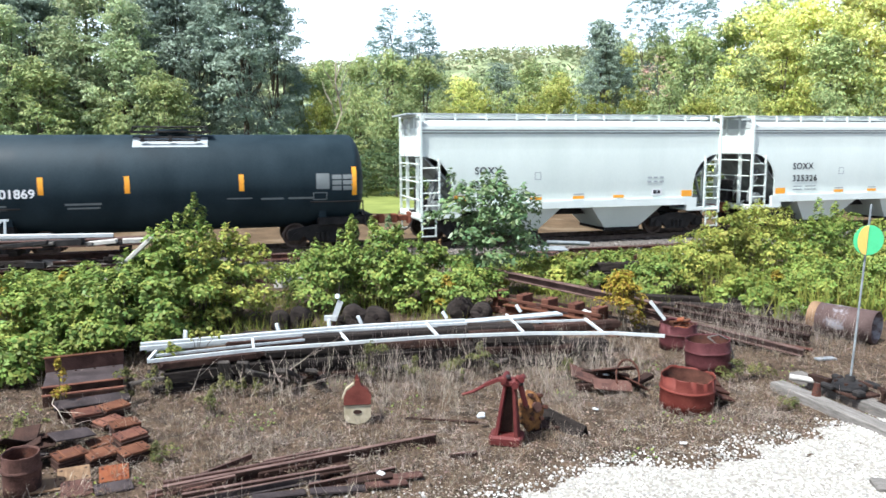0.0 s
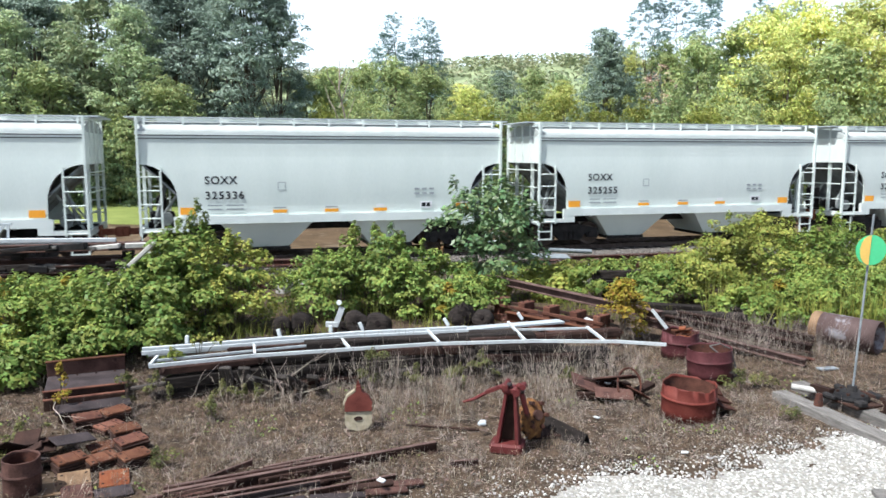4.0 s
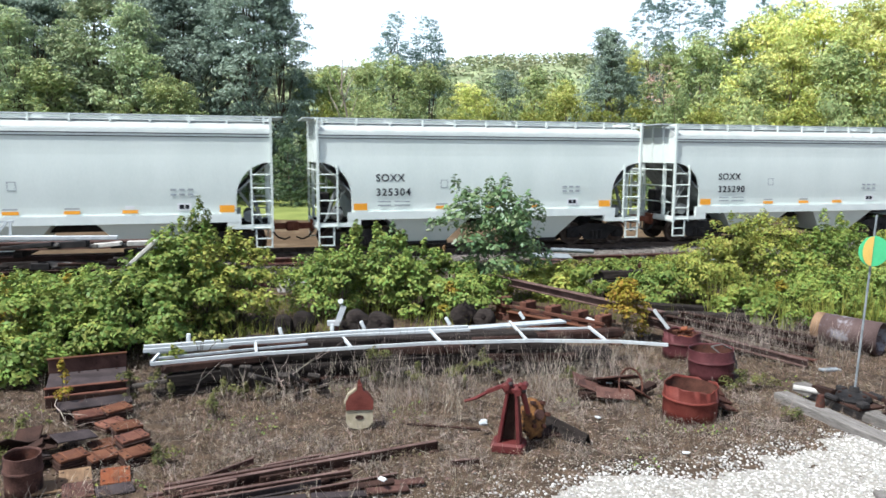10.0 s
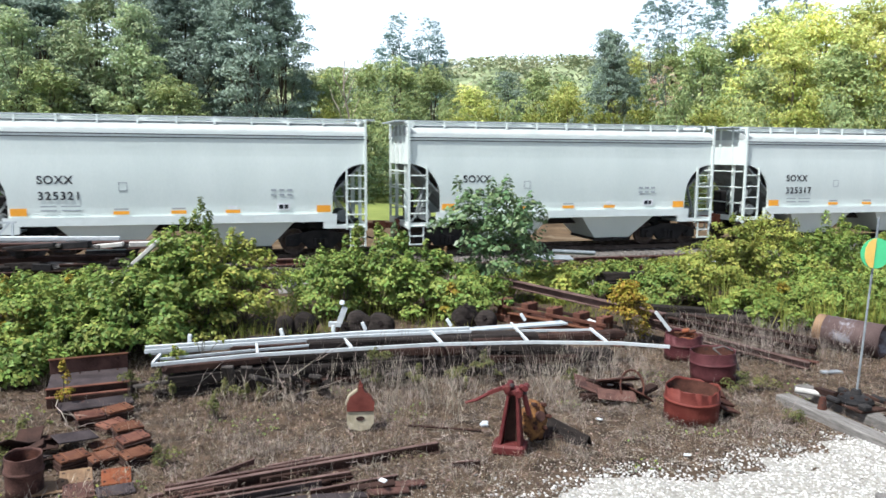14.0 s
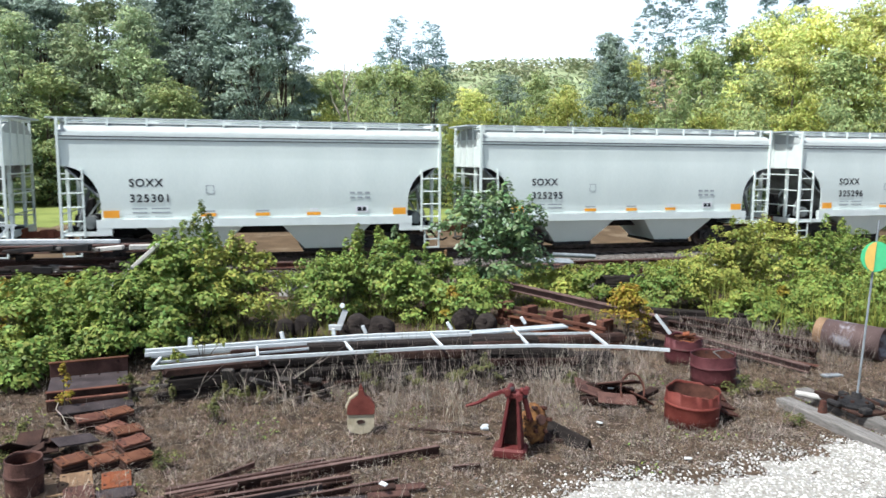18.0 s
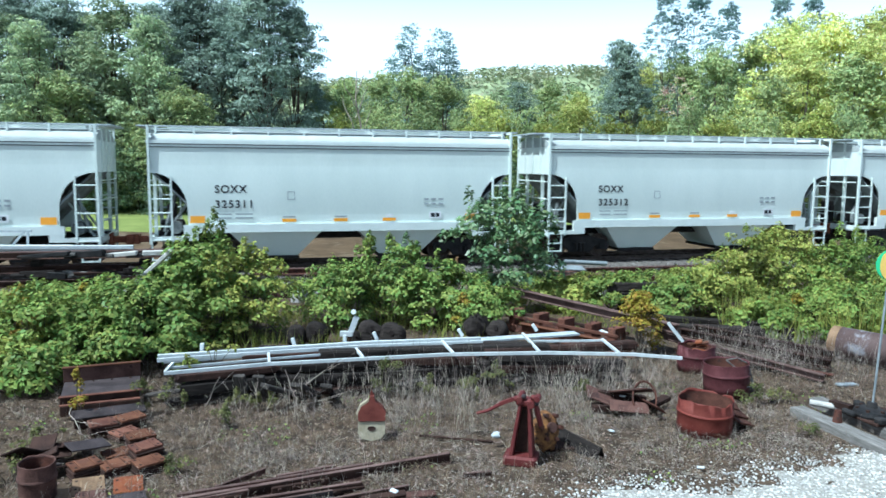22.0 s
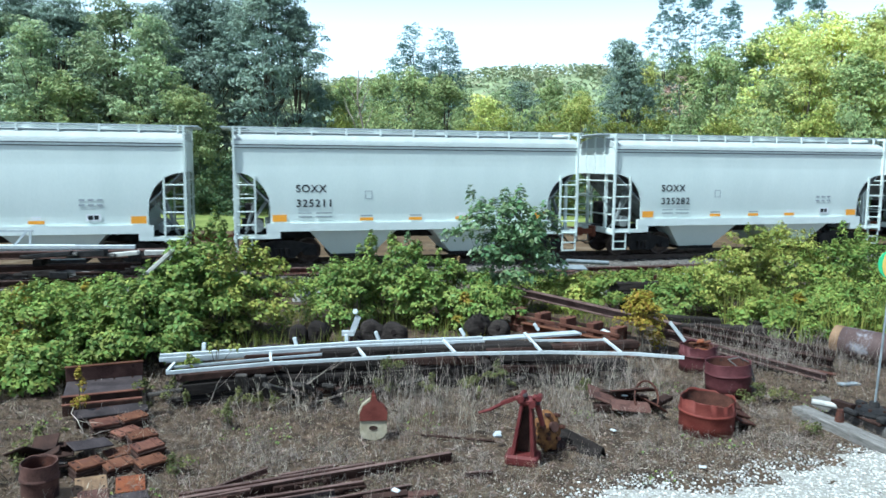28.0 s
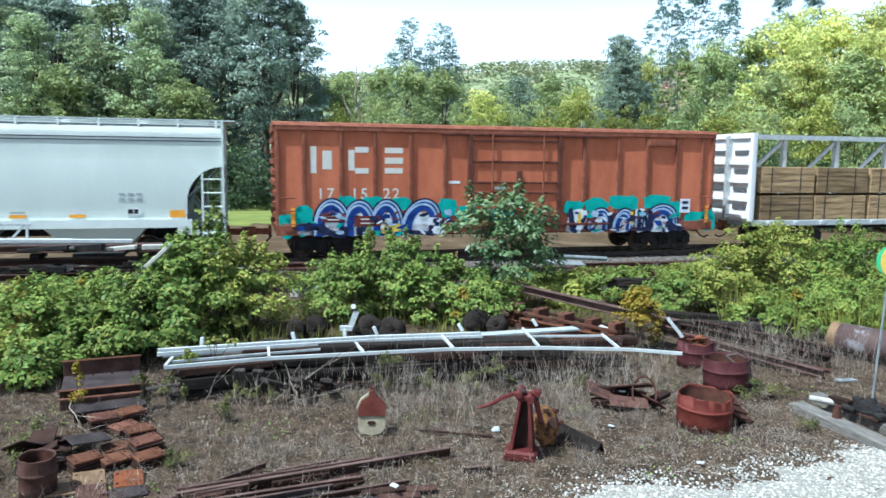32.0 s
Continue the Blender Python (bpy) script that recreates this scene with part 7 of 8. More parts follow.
# ---- long white ladder on a stack of old sleepers
random.seed(9)
for i in range(34):
    row, lay = divmod(i, 12)
    x = -3.0 + (i % 12) * 0.44 + random.uniform(-0.15, 0.15)
    y = 10.35 + (x + 4.2) * 0.17 + (row - 1) * 0.27 + random.uniform(-0.04, 0.04)
    L = random.uniform(1.4, 2.6)
    z = 0.10 + 0.19 * (i % 3 if row else (i % 2))
    bm = boxm((0, 0, 0), (L, 0.20, random.choice((0.16, 0.12, 0.09))), None, 0.015)
    for v in bm.verts:
        v.co += Vector((random.uniform(-0.02, 0.02), random.uniform(-0.01, 0.01), random.uniform(-0.01, 0.01)))
    single("old_sleeper", bm, random.choice(("timber", "timber", "timber", "rust_dark")), "black creosoted old sleeper in a rough stack", "sleeper", pose(x, y, z, random.uniform(-3, 3), random.uniform(-2, 2), 11 + random.uniform(-9, 9)), "stack of old sleepers")
for x, y, rx, ry, rz, L in ((-2.3, 9.75, 8, 24, 60, 0.8), (-2.0, 9.8, -5, 28, 75, 0.7), (-1.75, 9.95, 8, 20, 100, 0.7), (-2.9, 9.85, 0, 62, 90, 0.5), (-2.65, 9.85, 4, 66, 92, 0.45)):
    single("old_sleeper", boxm((0, 0, 0), (L, 0.16, 0.06), None, 0.01), "timber_mid", "split grey board fallen from the sleeper stack", "plank", pose(x, y, 0.22, rx, ry, rz), "split boards")


# long black sleepers laid along the front of the stack
for lay, z in enumerate((0.09, 0.26, 0.42)):
    for x, y, rz in ((-3.08, 9.84, 23), (-1.72, 10.30, 16), (-0.24, 10.66, 9), (1.26, 10.88, 3)):
        bm = boxm((0, 0, 0), (random.uniform(1.25, 1.5), 0.2, random.choice((0.14, 0.11, 0.08))), None, 0.015)
        for v in bm.verts:
            v.co += Vector((random.uniform(-0.05, 0.05), random.uniform(-0.012, 0.012), random.uniform(-0.012, 0.012)))
        single("old_sleeper", bm, ("timber", "timber", "rust_dark")[(lay + int(x)) % 3], "black creosoted old sleeper in a rough stack", "sleeper", pose(x + random.uniform(-0.1, 0.1), y + 0.04 * lay + random.uniform(-0.03, 0.03), z, random.uniform(-3, 3), random.uniform(-1.5, 1.5), rz + random.uniform(-3, 3)), "stack of old sleepers")


def ladder_white():
    ob = thing("white_ladder", "long white-painted metal ladder lying across old sleepers", "ladder")
    far = [(-4.15, 10.08, 0.58), (-2.36, 10.72, 0.58), (-1.23, 11.09, 0.58), (0.44, 11.50, 0.57)]
    board = [(-0.6, 11.28, 0.53), (0.44, 11.60, 0.53), (2.08, 12.19, 0.53)]
    near = [(-3.79, 9.38, 0.55), (-2.55, 9.91, 0.55), (-1.14, 10.30, 0.55), (-0.09, 10.58, 0.55), (1.43, 10.77, 0.55), (2.69, 10.75, 0.55), (3.38, 10.65, 0.53)]
    inner = [(-3.79, 9.65, 0.55), (-2.61, 10.17, 0.55), (-1.43, 10.65, 0.55)]
    right = [(1.26, 11.48, 0.55), (2.40, 11.60, 0.55)]
    lip = [(x + 0.03, y - 0.10, z - 0.02) for x, y, z in far]
    low = [(-4.1, 10.16, 0.50), (-2.3, 10.80, 0.50), (-1.1, 11.2, 0.50), (0.44, 11.62, 0.50)]
    for name, line, w, h, mat in (("stile", far, 0.06, 0.065, "white_paint"), ("stile", lip, 0.035, 0.05, "white_paint"), ("side_board", low, 0.16, 0.03, "galvanised"), ("side_board", board, 0.22, 0.03, "galvanised"), ("stile", near, 0.036, 0.045, "white_paint"), ("brace_rail", inner, 0.03, 0.03, "galvanised"), ("brace_rail", right, 0.03, 0.035, "white_paint")):
        bm = bmesh.new()
        sweep(bm, line, w, h)
        part(name, bm, mat, ob)
    for a, b in (((-3.83, 9.80, 0.57), (-3.77, 9.38, 0.57)), ((-2.67, 10.41, 0.57), (-2.53, 9.90, 0.57)), ((-1.45, 10.77, 0.57), (-1.28, 10.28, 0.57)), ((-0.19, 11.41, 0.57), (0.01, 10.58, 0.57)), ((1.15, 11.93, 0.57), (1.29, 10.74, 0.57)), ((2.39, 11.60, 0.57), (2.47, 10.76, 0.57))):
        bm = bmesh.new()
        bar(bm, a, b, 0.036, 0.036)
        part("rung", bm, "white_paint", ob)
    for (x, y), lean in zip(((-3.62, 10.36), (-2.37, 10.78), (-1.65, 11.02), (-1.19, 11.28), (0.15, 11.62), (1.39, 12.08)), (4, -14, 0, -24, -32, -34)):
        b = part("bracket", boxm((0, 0, 0.05), (0.055, 0.04, 0.14), None, 0.008), "white_paint", ob)
        b.matrix_basis = pose(x, y, 0.60, 0, lean, 0)
    loose = bmesh.new()
    bar(loose, (3.79, 12.83, 0.60), (4.07, 12.72, 0.24), 0.05, 0.05)
    single("white_bar", loose, "white_paint", "short white bar leaning against the rusty drum", "scrap", None)


ladder_white()
# white post fitting and dark lumps behind the ladder
wf = thing("post_fitting", "white bent metal fitting standing behind the ladder", "metal fitting", pose(-1.76, 12.6, 0.0) @ Matrix.Scale(0.82, 4))
bm = bmesh.new()
bar(bm, (-0.05, 0, 0.42), (0.10, 0, 0.82), 0.06, 0.12)
box(bm, (-0.12, 0, 0.45), (0.26, 0.1, 0.1))
part("arm", bm, "white_paint", wf)
bm = bmesh.new()
lathe(bm, [(0.001, -0.03), (0.05, -0.03), (0.06, 0), (0.05, 0.03), (0.001, 0.03)], 14, pose(0.04, -0.02, 0.92, 70, 0, 0))
part("cap", bm, "white_paint", wf)
part("foot", boxm((-0.05, 0, 0.2), (0.08, 0.08, 0.44), None, 0.01), "rust_dark", wf)
for x, y, r, turn, tip in ((-2.86, 13.2, 0.19, 10, 78), (-2.50, 13.25, 0.22, -18, 82), (-1.52, 13.2, 0.25, 20, 80), (-1.10, 13.15, 0.24, -8, 74), (-1.78, 13.1, 0.16, 30, 70), (0.45, 13.9, 0.25, 10, 80), (0.85, 13.8, 0.2, -25, 70)):
    wh = thing("iron_roller", "dark rusted iron roller lying behind the ladder", "scrap iron", pose(x, y, r * 0.94, tip, 0, turn), "scrap rollers")
    bm = bmesh.new()
    lathe(bm, [(0.02, 0.12), (r * 0.55, 0.14), (r * 0.88, 0.11), (r, 0.04), (r, -0.05), (r * 0.88, -0.12), (0.02, -0.14)], 26)
    for v in bm.verts:
        v.co *= 1 + 0.24 * noise.noise(v.co * 6 + Vector((x, y, 0)))
    part("drum", bm, "timber", wh, smooth=True)
    part("axle", rodm((0.02, 0.03, -0.16), (0.02, 0.03, 0.16), r * 0.2, seg=10), "hollow", wh)


# ---- rusty beams and frames
def i_beam(p, q, w, h, mat, label):
    p, q = Vector(p), Vector(q)
    d = q - p
    ob = thing("steel_beam", label, "steel beam", Matrix.Translation(p) @ d.to_track_quat("X", "Z").to_matrix().to_4x4(), "rusty steel beams")
    part("web", boxm((d.length / 2, 0, 0), (d.length, 0.015, h - 0.03)), mat, ob)
    for s in (-1, 1):
        part("flange", boxm((d.length / 2, 0, s * (h / 2 - 0.01)), (d.length, w, 0.02), None, 0.003), mat, ob)
    return ob


i_beam((0.98, 17.0, 0.50), (4.0, 12.95, 0.46), 0.16, 0.16, "beam_brown", "long rusty steel beam resting on scrap frames")
i_beam((3.7, 13.2, 0.32), (5.75, 11.2, 0.10), 0.10, 0.12, "beam_brown", "rusty steel beam sloping to the ground")
i_beam((4.3, 13.7, 0.25), (6.2, 11.9, 0.14), 0.14, 0.14, "rust_dark", "dark rusty beam among others in the weeds")
i_beam((4.7, 14.2, 0.22), (6.6, 12.6, 0.12), 0.12, 0.14, "rust_dark", "dark rusty beam among others in the weeds")
i_beam((4.0, 12.9, 0.12), (6.0, 11.4, 0.06), 0.10, 0.10, "rust", "bright rusty beam lying in dead grass")
i_beam((1.35, 14.3, 0.14), (3.2, 12.6, 0.12), 0.18, 0.22, "rust_bright", "orange rusty beam under the long one")
fr = thing("riveted_rack", "orange-rusted riveted steel frame under the beams", "steel frame", pose(2.12, 13.85, 0.0, 0, 0, -44))
for x in (-1.15, -0.55, 0.05, 0.65, 1.15):
    up = part("upright", boxm((x, 0, 0.26), (0.16, 0.34, 0.40), None, 0.012), "rust_frame", fr)
    for y in (-0.1, 0.1):
        part("rivet", rodm((x, y, 0.455), (x, y, 0.475), 0.022, 0.014, 7), "rust_dark", up)
for y, mat in ((-0.17, "rust_frame"), (0.17, "rust_dark")):
    part("side_bar", boxm((0, y, 0.09), (2.6, 0.05, 0.15), None, 0.01), mat, fr)
    part("side_bar", boxm((0, y, 0.33), (2.6, 0.04, 0.06), None, 0.008), mat, fr)
part("tray", boxm((0, 0, 0.12), (2.5, 0.30, 0.02), None, 0.004), "rust_dark", fr)
for x, z, rx, ry, rz in ((-0.3, 0.22, 8, 6, 20), (0.35, 0.24, -6, 10, -15), (0.9, 0.2, 5, -8, 40)):
    b = part("loose_plate", boxm((0, 0, 0), (0.42, 0.2, 0.03), None, 0.006), "rust", fr)
    b.matrix_basis = pose(x, 0, z, rx, ry, rz)
single("white_board", boxm((0, 0, 0), (0.55, 0.1, 0.03), None, 0.004), "white_paint", "short white board in the scrap frame", "plank", pose(2.75, 13.4, 0.3, 10, 14, -40))
bm = boxm((0, 0, 0), (1.1, 0.22, 0.2), None, 0.02)
single("old_timber", bm, "timber", "short black timber lying across another", "timber", pose(4.05, 16.6, 0.62, 0, -3, -8))
single("old_timber", boxm((0, 0, 0), (0.24, 0.24, 0.6), None, 0.02), "timber", "black timber block standing under another", "timber", pose(3.9, 16.6, 0.2, 0, 0, 10))
single("old_timber", boxm((0, 0, 0), (2.2, 0.24, 0.2), None, 0.02), "timber", "old black timber in the weeds", "timber", pose(5.2, 14.9, 0.16, 0, 2, -6))
single("old_timber", boxm((0, 0, 0), (2.4, 0.24, 0.2), None, 0.02), "timber", "old black timber in the weeds", "timber", pose(5.4, 14.3, 0.14, 0, -2, -16))

# large pipe
bm = bmesh.new()
lathe(bm, [(0.26, 0.0), (0.28, 0.0), (0.28, 1.05), (0.26, 1.05), (0.26, 0.0)], 36)
a, b = Vector((6.72, 12.85, 0.30)), Vector((7.38, 12.1, 0.29))
pipe = thing("steel_pipe", "short thick rusty steel pipe lying on the dirt", "pipe", Matrix.Translation(a) @ (b - a).to_track_quat("Z", "Y").to_matrix().to_4x4())
part("tube", bm, "pipe_rust", pipe, smooth=True)
bm = bmesh.new()
lathe(bm, [(0.255, -0.008), (0.284, -0.008), (0.284, 0.13), (0.281, 0.13)], 36)
part("cut_end", bm, "tan_rust", pipe, "orange-rusted cut end", smooth=False)
single("white_board", boxm((0, 0, 0), (0.36, 0.12, 0.03), None, 0.005), "mast_grey", "bluish sheet offcut lying by the pipe", "scrap", pose(6.05, 11.1, 0.04, 0, 3, 20))

# ---- switch stand on its two long ties
TIE_A = Vector((0.45, -1.55, 0)).normalized()
ang = math.degrees(math.atan2(TIE_A.y, TIE_A.x))
for x, y, mat in ((5.02, 8.72, "timber_grey"), (5.48, 9.15, "timber_grey")):
    bm = boxm((0, 0, 0), (2.3, 0.23, 0.18), None, 0.015)
    single("head_tie", bm, mat, "weathered grey wooden head tie under the switch stand", "sleeper", pose(x, y, 0.015, 0, 0, ang), "head ties")
sw = thing("switch_stand", "railway switch stand with a green and yellow round target", "switch stand", pose(5.44, 9.35, 0.105, 0, 0, ang))
part("base_plate", boxm((0, 0, 0.02), (0.6, 0.42, 0.04), None, 0.008), "rust_dark", sw)
bm = bmesh.new()
lathe(bm, [(0.21, 0.04), (0.22, 0.07), (0.20, 0.12), (0.14, 0.145), (0.07, 0.155), (0.055, 0.22), (0.001, 0.22)], 20)
case = part("gear_case", bm, "truck_black", sw)
for c, d in (((-0.28, 0.08, 0.09), (0.14, 0.10, 0.10)), ((0.18, 0.18, 0.13), (0.22, 0.08, 0.07)), ((0.27, -0.12, 0.07), (0.12, 0.14, 0.08)), ((-0.1, -0.26, 0.07), (0.20, 0.08, 0.07))):
    part("lug", boxm(c, d, None, 0.02), "truck_black", sw)
for k in range(6):
    a = k * math.pi / 3
    part("bolt", rodm((0.17 * math.cos(a), 0.17 * math.sin(a), 0.05), (0.17 * math.cos(a), 0.17 * math.sin(a), 0.15), 0.025, seg=6), "rust_dark", case)
bm = bmesh.new()
bar(bm, (0.05, 0.1, 0.14), (0.5, 0.26, 0.1), 0.05, 0.04)
box(bm, (0.5, 0.26, 0.1), (0.12, 0.1, 0.09))
part("throw_lever", bm, "rust_dark", sw)
bm = bmesh.new()
bar(bm, (-0.2, -0.12, 0.08), (-0.52, -0.14, 0.06), 0.1, 0.08)
part("connecting_rod", bm, "rust_dark", sw)
bm = rodm((0, 0, 0.16), (0, 0, 2.48), 0.014, seg=10)
m1 = part("mast", bm, "mast_grey", sw, "grey steel mast")
m1.matrix_basis = pose(0, 0, 0, 0, 0, -ang) @ pose(0, 0, 0, 0, 2.5, 0)
bm = bmesh.new()
lathe(bm, [(0.001, -0.004), (0.195, -0.004), (0.195, 0.004), (0.001, 0.004)], 40, pose(0, -0.03, 2.02, 90, 0, 0))
t1 = part("target", bm, "target_green", m1, "round green target")
bm = bmesh.new()
prism(bm, [(0.0 - 0.02, 2.02 + 0.19)] + [(-0.02 - 0.125 * math.sin(a), 2.02 + 0.19 * math.cos(a)) for a in steps(0.2, math.pi - 0.2, 14)] + [(-0.02, 2.02 - 0.19)], -0.045, -0.038, "y")
part("target", bm, "target_yellow", m1, "yellow half of the target")
single("spike_keg", rodm((0, 0, 0), (0, 0, 0.16), 0.06, 0.04, 12), "rust", "small rusty iron cap on the tie", "metal fitting", pose(4.93, 9.2, 0.1))
single("steel_tube", rodm((-0.28, 0, 0), (0.28, 0, 0), 0.042, seg=14), "concrete", "short pale tube lying behind the head tie", "pipe", pose(5.15, 9.75, 0.13, 0, 0, -35))
bm = bmesh.new()
prism(bm, rail_outline(0.14, 0.17), 0, 6, "x")
single("rail", bm, "rust_dark", "dark rail running off beside the switch stand", "rail", pose(5.6, 8.9, 0.1, 0, 0, 15.5), "near rails")
bm = bmesh.new()
prism(bm, rail_outline(0.14, 0.17), 0, 7, "x")
single("rail", bm, "rust_dark", "dark rail of the near siding", "rail", pose(5.5, 7.75, 0.1, 0, 0, 15.5), "near rails")
single("siding_tie", boxm((0, 0, 0), (0.7, 0.24, 0.16), None, 0.015), "timber_grey", "grey weathered siding tie half buried in white stone", "sleeper", pose(4.62, 6.75, -0.03, 0, 0, -12))

# ---- stores of rail and timber near the main line
def stack_rails(x, y, n, L, z0, mat, label):
    for i in range(n):
        rail_piece((x - L / 2 * DIR.x + random.uniform(-0.3, 0.3), y - L / 2 * DIR.y + i * 0.16, z0), (x + L / 2 * DIR.x + random.uniform(-0.3, 0.3), y + L / 2 * DIR.y + i * 0.16, z0), mat, label)


for lay in range(4):
    stack_rails(-10.0, 17.3, 3, 5.6, -0.05 + lay * 0.34, "rust_dark", "dark rail stacked in a store beside the line")
    if lay < 3:
        for s in (-2.4, 0, 2.4):
            single("bearer", boxm((0, 0, 0), (0.2, 0.8, 0.15), None, 0.012), "timber", "black timber bearer between stacked rails", "timber", pose(-10.0 + s * DIR.x, 17.5 + s * DIR.y, 0.21 + lay * 0.34, 0, 0, 15.5), "bearers")
for i, (dx, dz) in enumerate(((-0.6, 1.19), (0.2, 1.23), (-1.4, 1.20))):
    bm = boxm((-0.1, 0, 0), (4.6, 0.12, 0.10), None, 0.012)
    single("white_pole", bm, "white_paint", "long white pole on the rail store", "pole", pose(-10.3 + dx, 17.4 + i * 0.14, dz, 0, 1, 15.5 + i), "white poles")
random.seed(31)
for i in range(16):
    L = random.uniform(0.3, 1.1)
    mat = random.choice(("timber", "truck_black", "rust_dark", "timber_grey", "concrete", "timber"))
    single("store_scrap", boxm((0, 0, 0), (L, random.uniform(0.12, 0.3), random.uniform(0.06, 0.16)), None, 0.012), mat, {"timber": "black timber offcut on the rail store", "truck_black": "black casting on the rail store", "rust_dark": "dark rusted bar on the rail store", "timber_grey": "grey timber offcut on the rail store", "concrete": "pale block on the rail store"}[mat], "scrap",
           pose(-10.2 + i * 0.20, 16.95 + i * 0.055, 0.62 + 0.42 * (i % 2) + random.uniform(0, 0.08), random.uniform(-6, 6), random.uniform(-6, 6), 15 + random.uniform(-14, 14)), "scrap on the rail store")
xf = thing("white_trestle", "white metal trestle on the rail store", "trestle", pose(-10.6, 17.6, 1.25, 0, 0, 15))
bm = bmesh.new()
bar(bm, (-0.6, 0, 0.36), (0.35, 0, 0.36), 0.05, 0.05)
bar(bm, (-0.1, 0, 0), (0.2, 0, 0.36), 0.05, 0.05)
bar(bm, (0.25, 0, 0), (0.27, 0, 0.36), 0.05, 0.05)
part("frame", bm, "galvanised", xf)
single("leaning_plank", boxm((-0.12, 0, 0), (2.0, 0.18, 0.07), None, 0.01), "concrete", "pale plank leaning over the bushes", "plank", pose(-5.66, 12.9, 1.17, 0, -42, 4))
for i in range(9):
    x, y = -6.2 + i * 0.5 + random.uniform(-0.1, 0.1), 20.2 + i * 0.14
    single("store_timber", boxm((0, 0, 0), (2.0, 0.24, 0.18), None, 0.015), "timber_grey" if i % 3 else "timber", "weathered sleeper stored beside the line", "sleeper", pose(x, y, -0.28 + 0.18 * (i % 2), 0, 0, 15.5 + random.uniform(-4, 4)), "sleepers beside the line")
for i in range(10):
    x, y = 4.6 + i * 0.45, 20.6 + i * 0.11 + random.uniform(-0.3, 0.3)
    single("store_scrap", boxm((0, 0, 0), (random.uniform(0.5, 1.5), 0.25, 0.14), None, 0.015), random.choice(("concrete", "galvanised", "rust_dark", "rust")), "scrap stored beside the line", "scrap", pose(x, y, 0.0 + 0.1 * (i % 3), random.uniform(-8, 8), random.uniform(-8, 8), random.uniform(-10, 40)), "scrap beside the line")
bm = bmesh.new()
rod(bm, (-0.6, 0, 0), (0.6, 0, 0), 0.06, seg=12)
single("blue_tube", bm, "mast_grey", "pale blue-grey tube on scrap beside the line", "pipe", pose(3.6, 20.0, 0.72, 0, 3, 8))
for x, y, w in ((-4.0, 18.9, 0.45), (-3.6, 19.3, 0.35), (4.2, 20.2, 0.5), (5.0, 20.6, 0.4)):
    single("concrete_block", boxm((0, 0, 0), (w, 0.3, 0.3), None, 0.03), "concrete", "broken pale concrete block", "block", pose(x, y, -0.12, 6, 4, x * 30), "concrete blocks")

for x, y, n, L, z, mat in ((6.2, 21.2, 3, 5.0, -0.22, "rust_dark"), (6.5, 21.5, 2, 4.2, -0.04, "rust"), (9.8, 22.2, 3, 4.0, -0.2, "rust_dark"), (-4.6, 20.0, 3, 4.4, -0.24, "rust_dark"), (-4.2, 20.2, 2, 3.4, -0.06, "rust"), (1.6, 20.9, 3, 4.0, -0.24, "rust_dark")):
    stack_rails(x, y + 2.3, n, L, z, mat, "rusted rail stored low beside the main line")
for i, (x, y, L, rz, mat) in enumerate(((4.3, 19.9, 1.8, 12, "timber"), (5.2, 20.3, 2.2, 18, "timber"), (7.6, 20.7, 1.6, 8, "timber_mid"), (8.6, 21.2, 2.2, 17, "timber"), (6.7, 20.4, 1.2, 32, "timber_mid"), (2.9, 19.8, 1.5, 14, "timber"), (-3.4, 19.3, 2.0, 16, "timber"), (-5.4, 19.0, 1.8, 10, "timber_mid"), (-2.2, 19.6, 1.6, 22, "timber"))):
    single("store_timber", boxm((0, 0, 0), (L, 0.25, 0.22), None, 0.02), mat, "dark rotten sleeper dumped beside the line", "sleeper", pose(x, y + 2.6, ground_z(x, y + 2.6) + 0.14 + 0.12 * (i % 3), 2, 3 - i % 5, rz), "sleepers beside the line")
single("blue_sheet", boxm((0, 0, 0), (1.3, 0.4, 0.04), None, 0.008), "mast_grey", "pale blue-grey sheet metal lying over scrap", "sheet metal", pose(3.4, 22.6, 0.22, 12, 3, 12))
rng = np.random.default_rng(77)
single("dry_trackside_weeds", quads_mesh("dry_trackside_weeds", weeds(rng, scatter(rng, 1500, -6, 10, 20.2, 23.8, lambda x, y: noise.noise((x * 0.8, y * 0.8, 61)) > 0.02), 0.6, 0.3), "dead_stem", 3), "dead_stem", "tall tan dead weeds among trackside scrap", "weeds", None, "", "stuff")

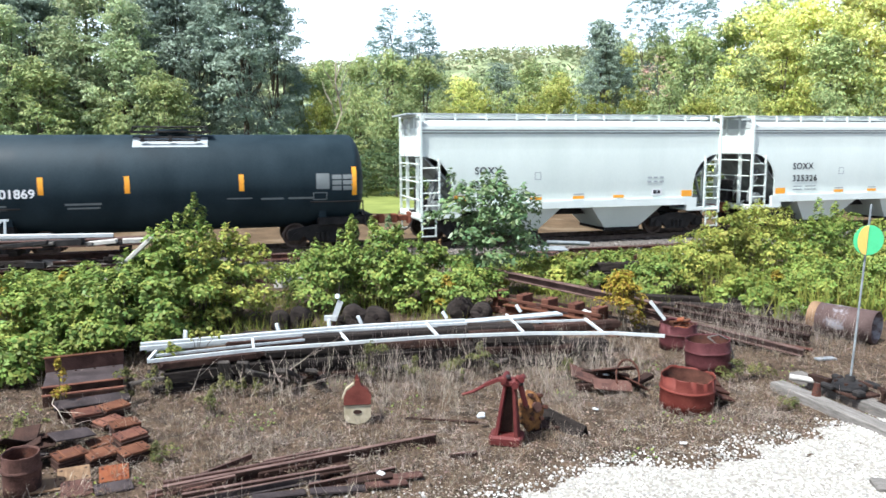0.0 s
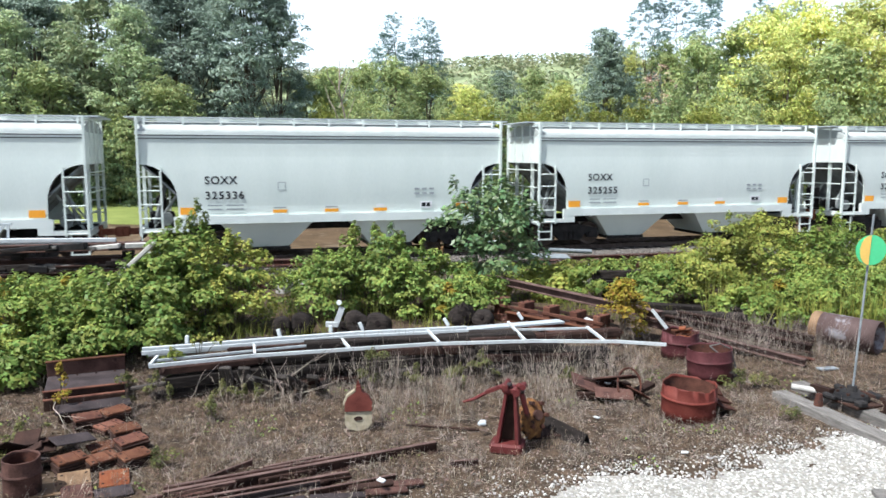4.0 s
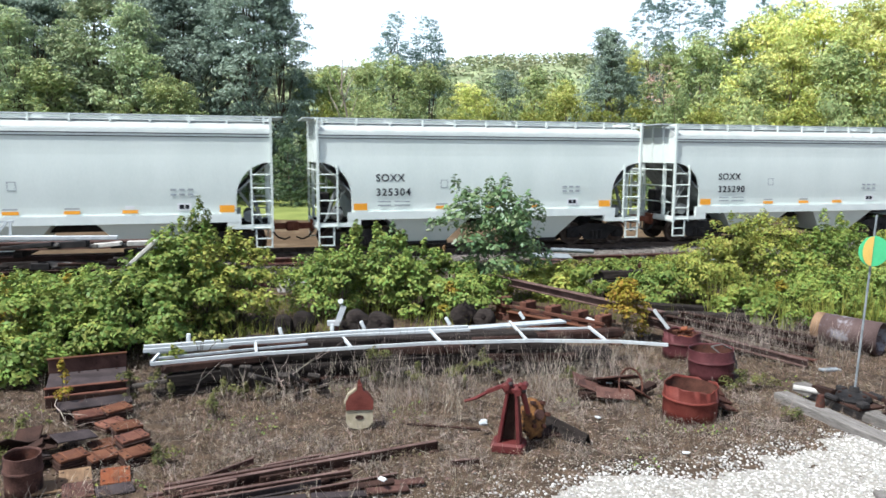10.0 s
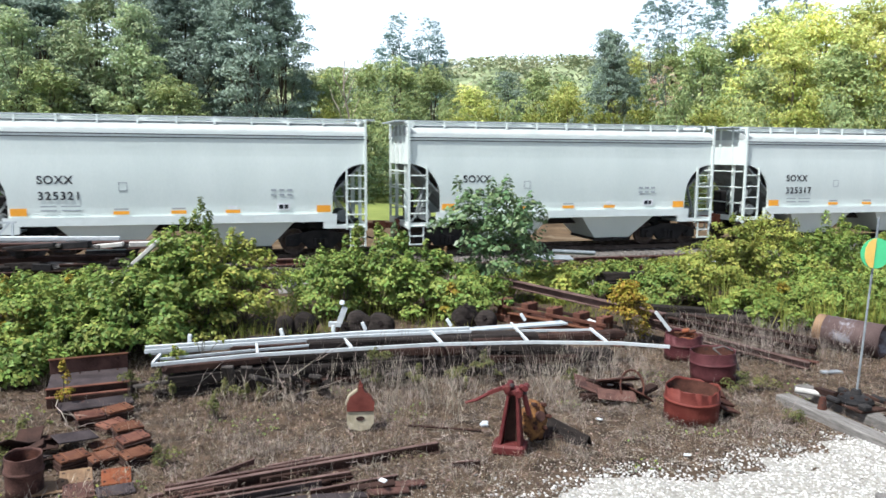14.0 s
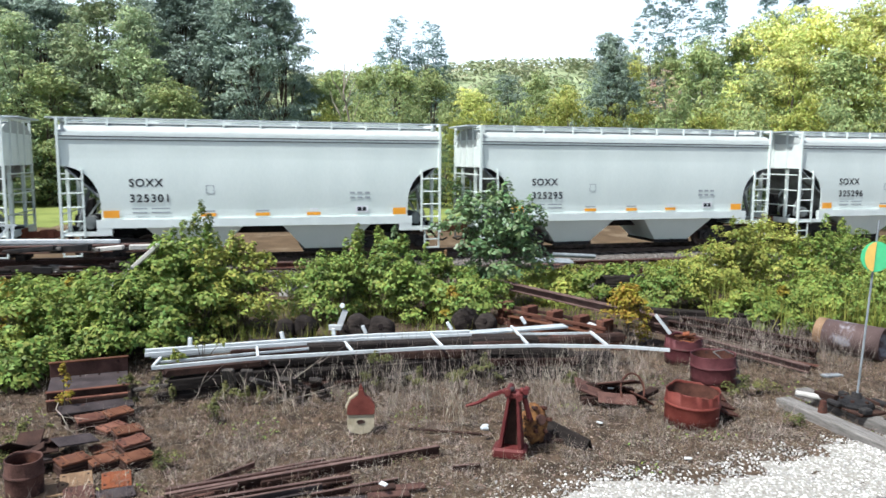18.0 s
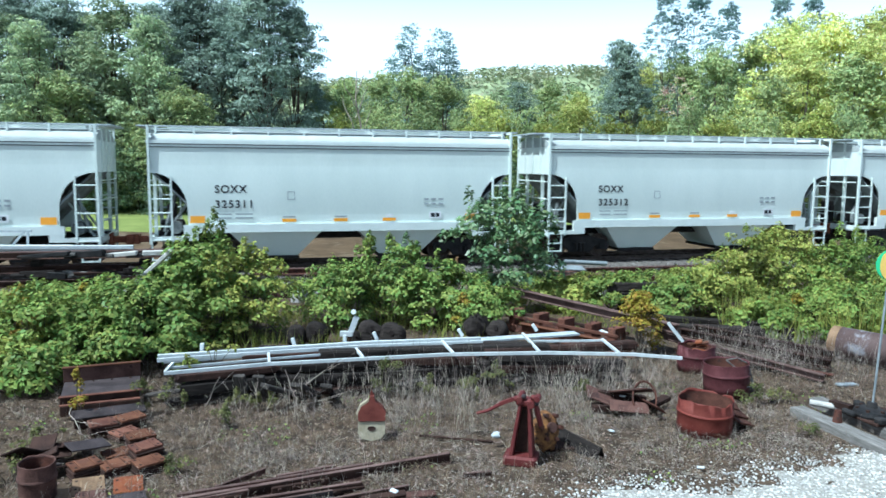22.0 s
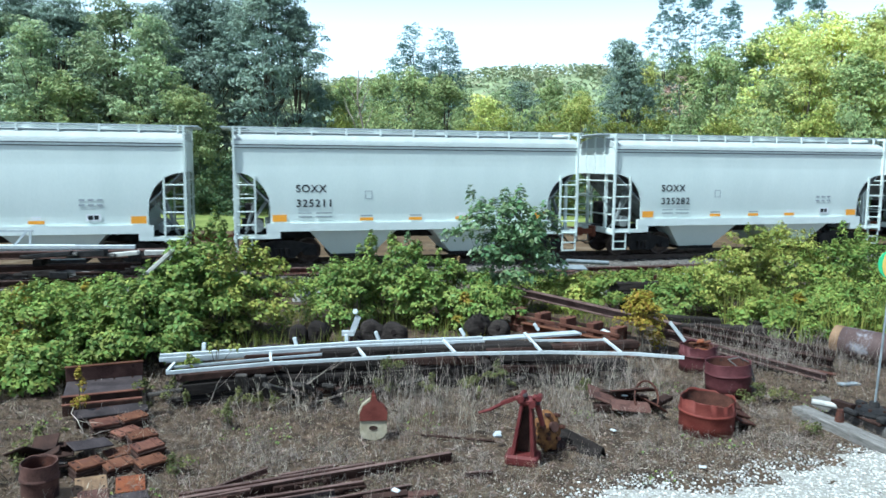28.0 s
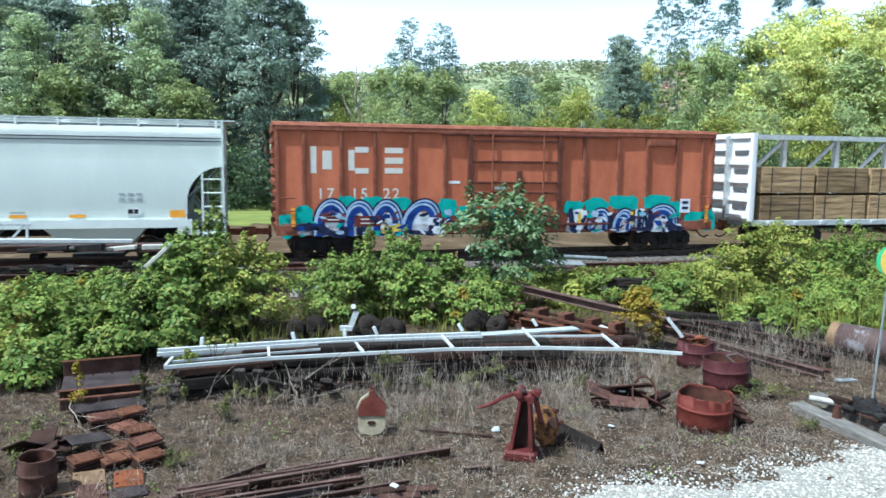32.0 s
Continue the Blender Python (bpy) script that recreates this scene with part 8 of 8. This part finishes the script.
# loose boards, pipes and broken stone in the weeds before the main line
random.seed(21)
for i in range(64):
    x = random.uniform(2.4, 8.0) if i % 3 else random.uniform(-6.6, -3.4)
    y = 20.4 + (x + 6) * 0.19 + random.uniform(-0.9, 1.3)
    L = random.uniform(0.4, 1.5)
    mat = random.choice(("timber_grey", "timber", "rust_dark", "scrap_red", "timber", "galvanised"))
    single("loose_board", boxm((0, 0, 0), (L, random.uniform(0.08, 0.22), random.uniform(0.03, 0.12)), None, 0.008), mat, {"timber_grey": "grey weathered board in trackside weeds", "timber": "black rotten board in trackside weeds", "rust_dark": "dark rusted bar in trackside weeds", "scrap_red": "red-brown rusted bar in trackside weeds", "galvanised": "pale blue-grey sheet offcut in trackside weeds"}[mat],
           "scrap", pose(x, y, ground_z(x, y) + 0.06 + 0.07 * (i % 6), random.uniform(-10, 10), random.uniform(-6, 6), random.uniform(-10, 45)), "clutter beside the line")
# split boards and broken ends along the foot of the sleeper stack
for i in range(16):
    x = -4.0 + i * 0.42 + random.uniform(-0.15, 0.15)
    single("split_board", boxm((0, 0, 0), (random.uniform(0.35, 0.9), random.uniform(0.06, 0.14), 0.05), None, 0.008), "timber_mid" if i % 4 == 0 else "timber", "splintered board at the foot of the stack", "plank",
           pose(x, 9.95 + (x + 4.2) * 0.14 + random.uniform(-0.15, 0.1), 0.14, random.uniform(-15, 15), random.uniform(5, 38) * (1 if i % 2 else -1), random.uniform(-30, 80)), "split boards")


# ---- movement of the train
def motions():
    ticks = [i * 0.5 for i in range(65)]
    for car, offset, centre, axle in TRAIN:
        walk(car, [(t, ROAD @ pose(progress(t) + offset, AXIS, 0)) for t in ticks])
        # wheels turn while their car is before the camera
        shown = [i / FPS for i in range(32 * FPS + 1) if -24 < progress(i / FPS) + offset < 36]
        if not shown:
            continue
        start = progress(shown[0])
        for w in [o for o in car.children_recursive if o.name.startswith("wheelset")]:
            x = w.location.x
            rows = [(t, pose(x, 0, 0.43, 0, math.degrees((progress(t) - start) / 0.43), 0)) for t in shown]
            if shown[0] > 0:
                rows.insert(0, (0, rows[0][1]))
            if shown[-1] < 32:
                rows.append((32, rows[-1][1]))
            walk(w, rows)


motions()
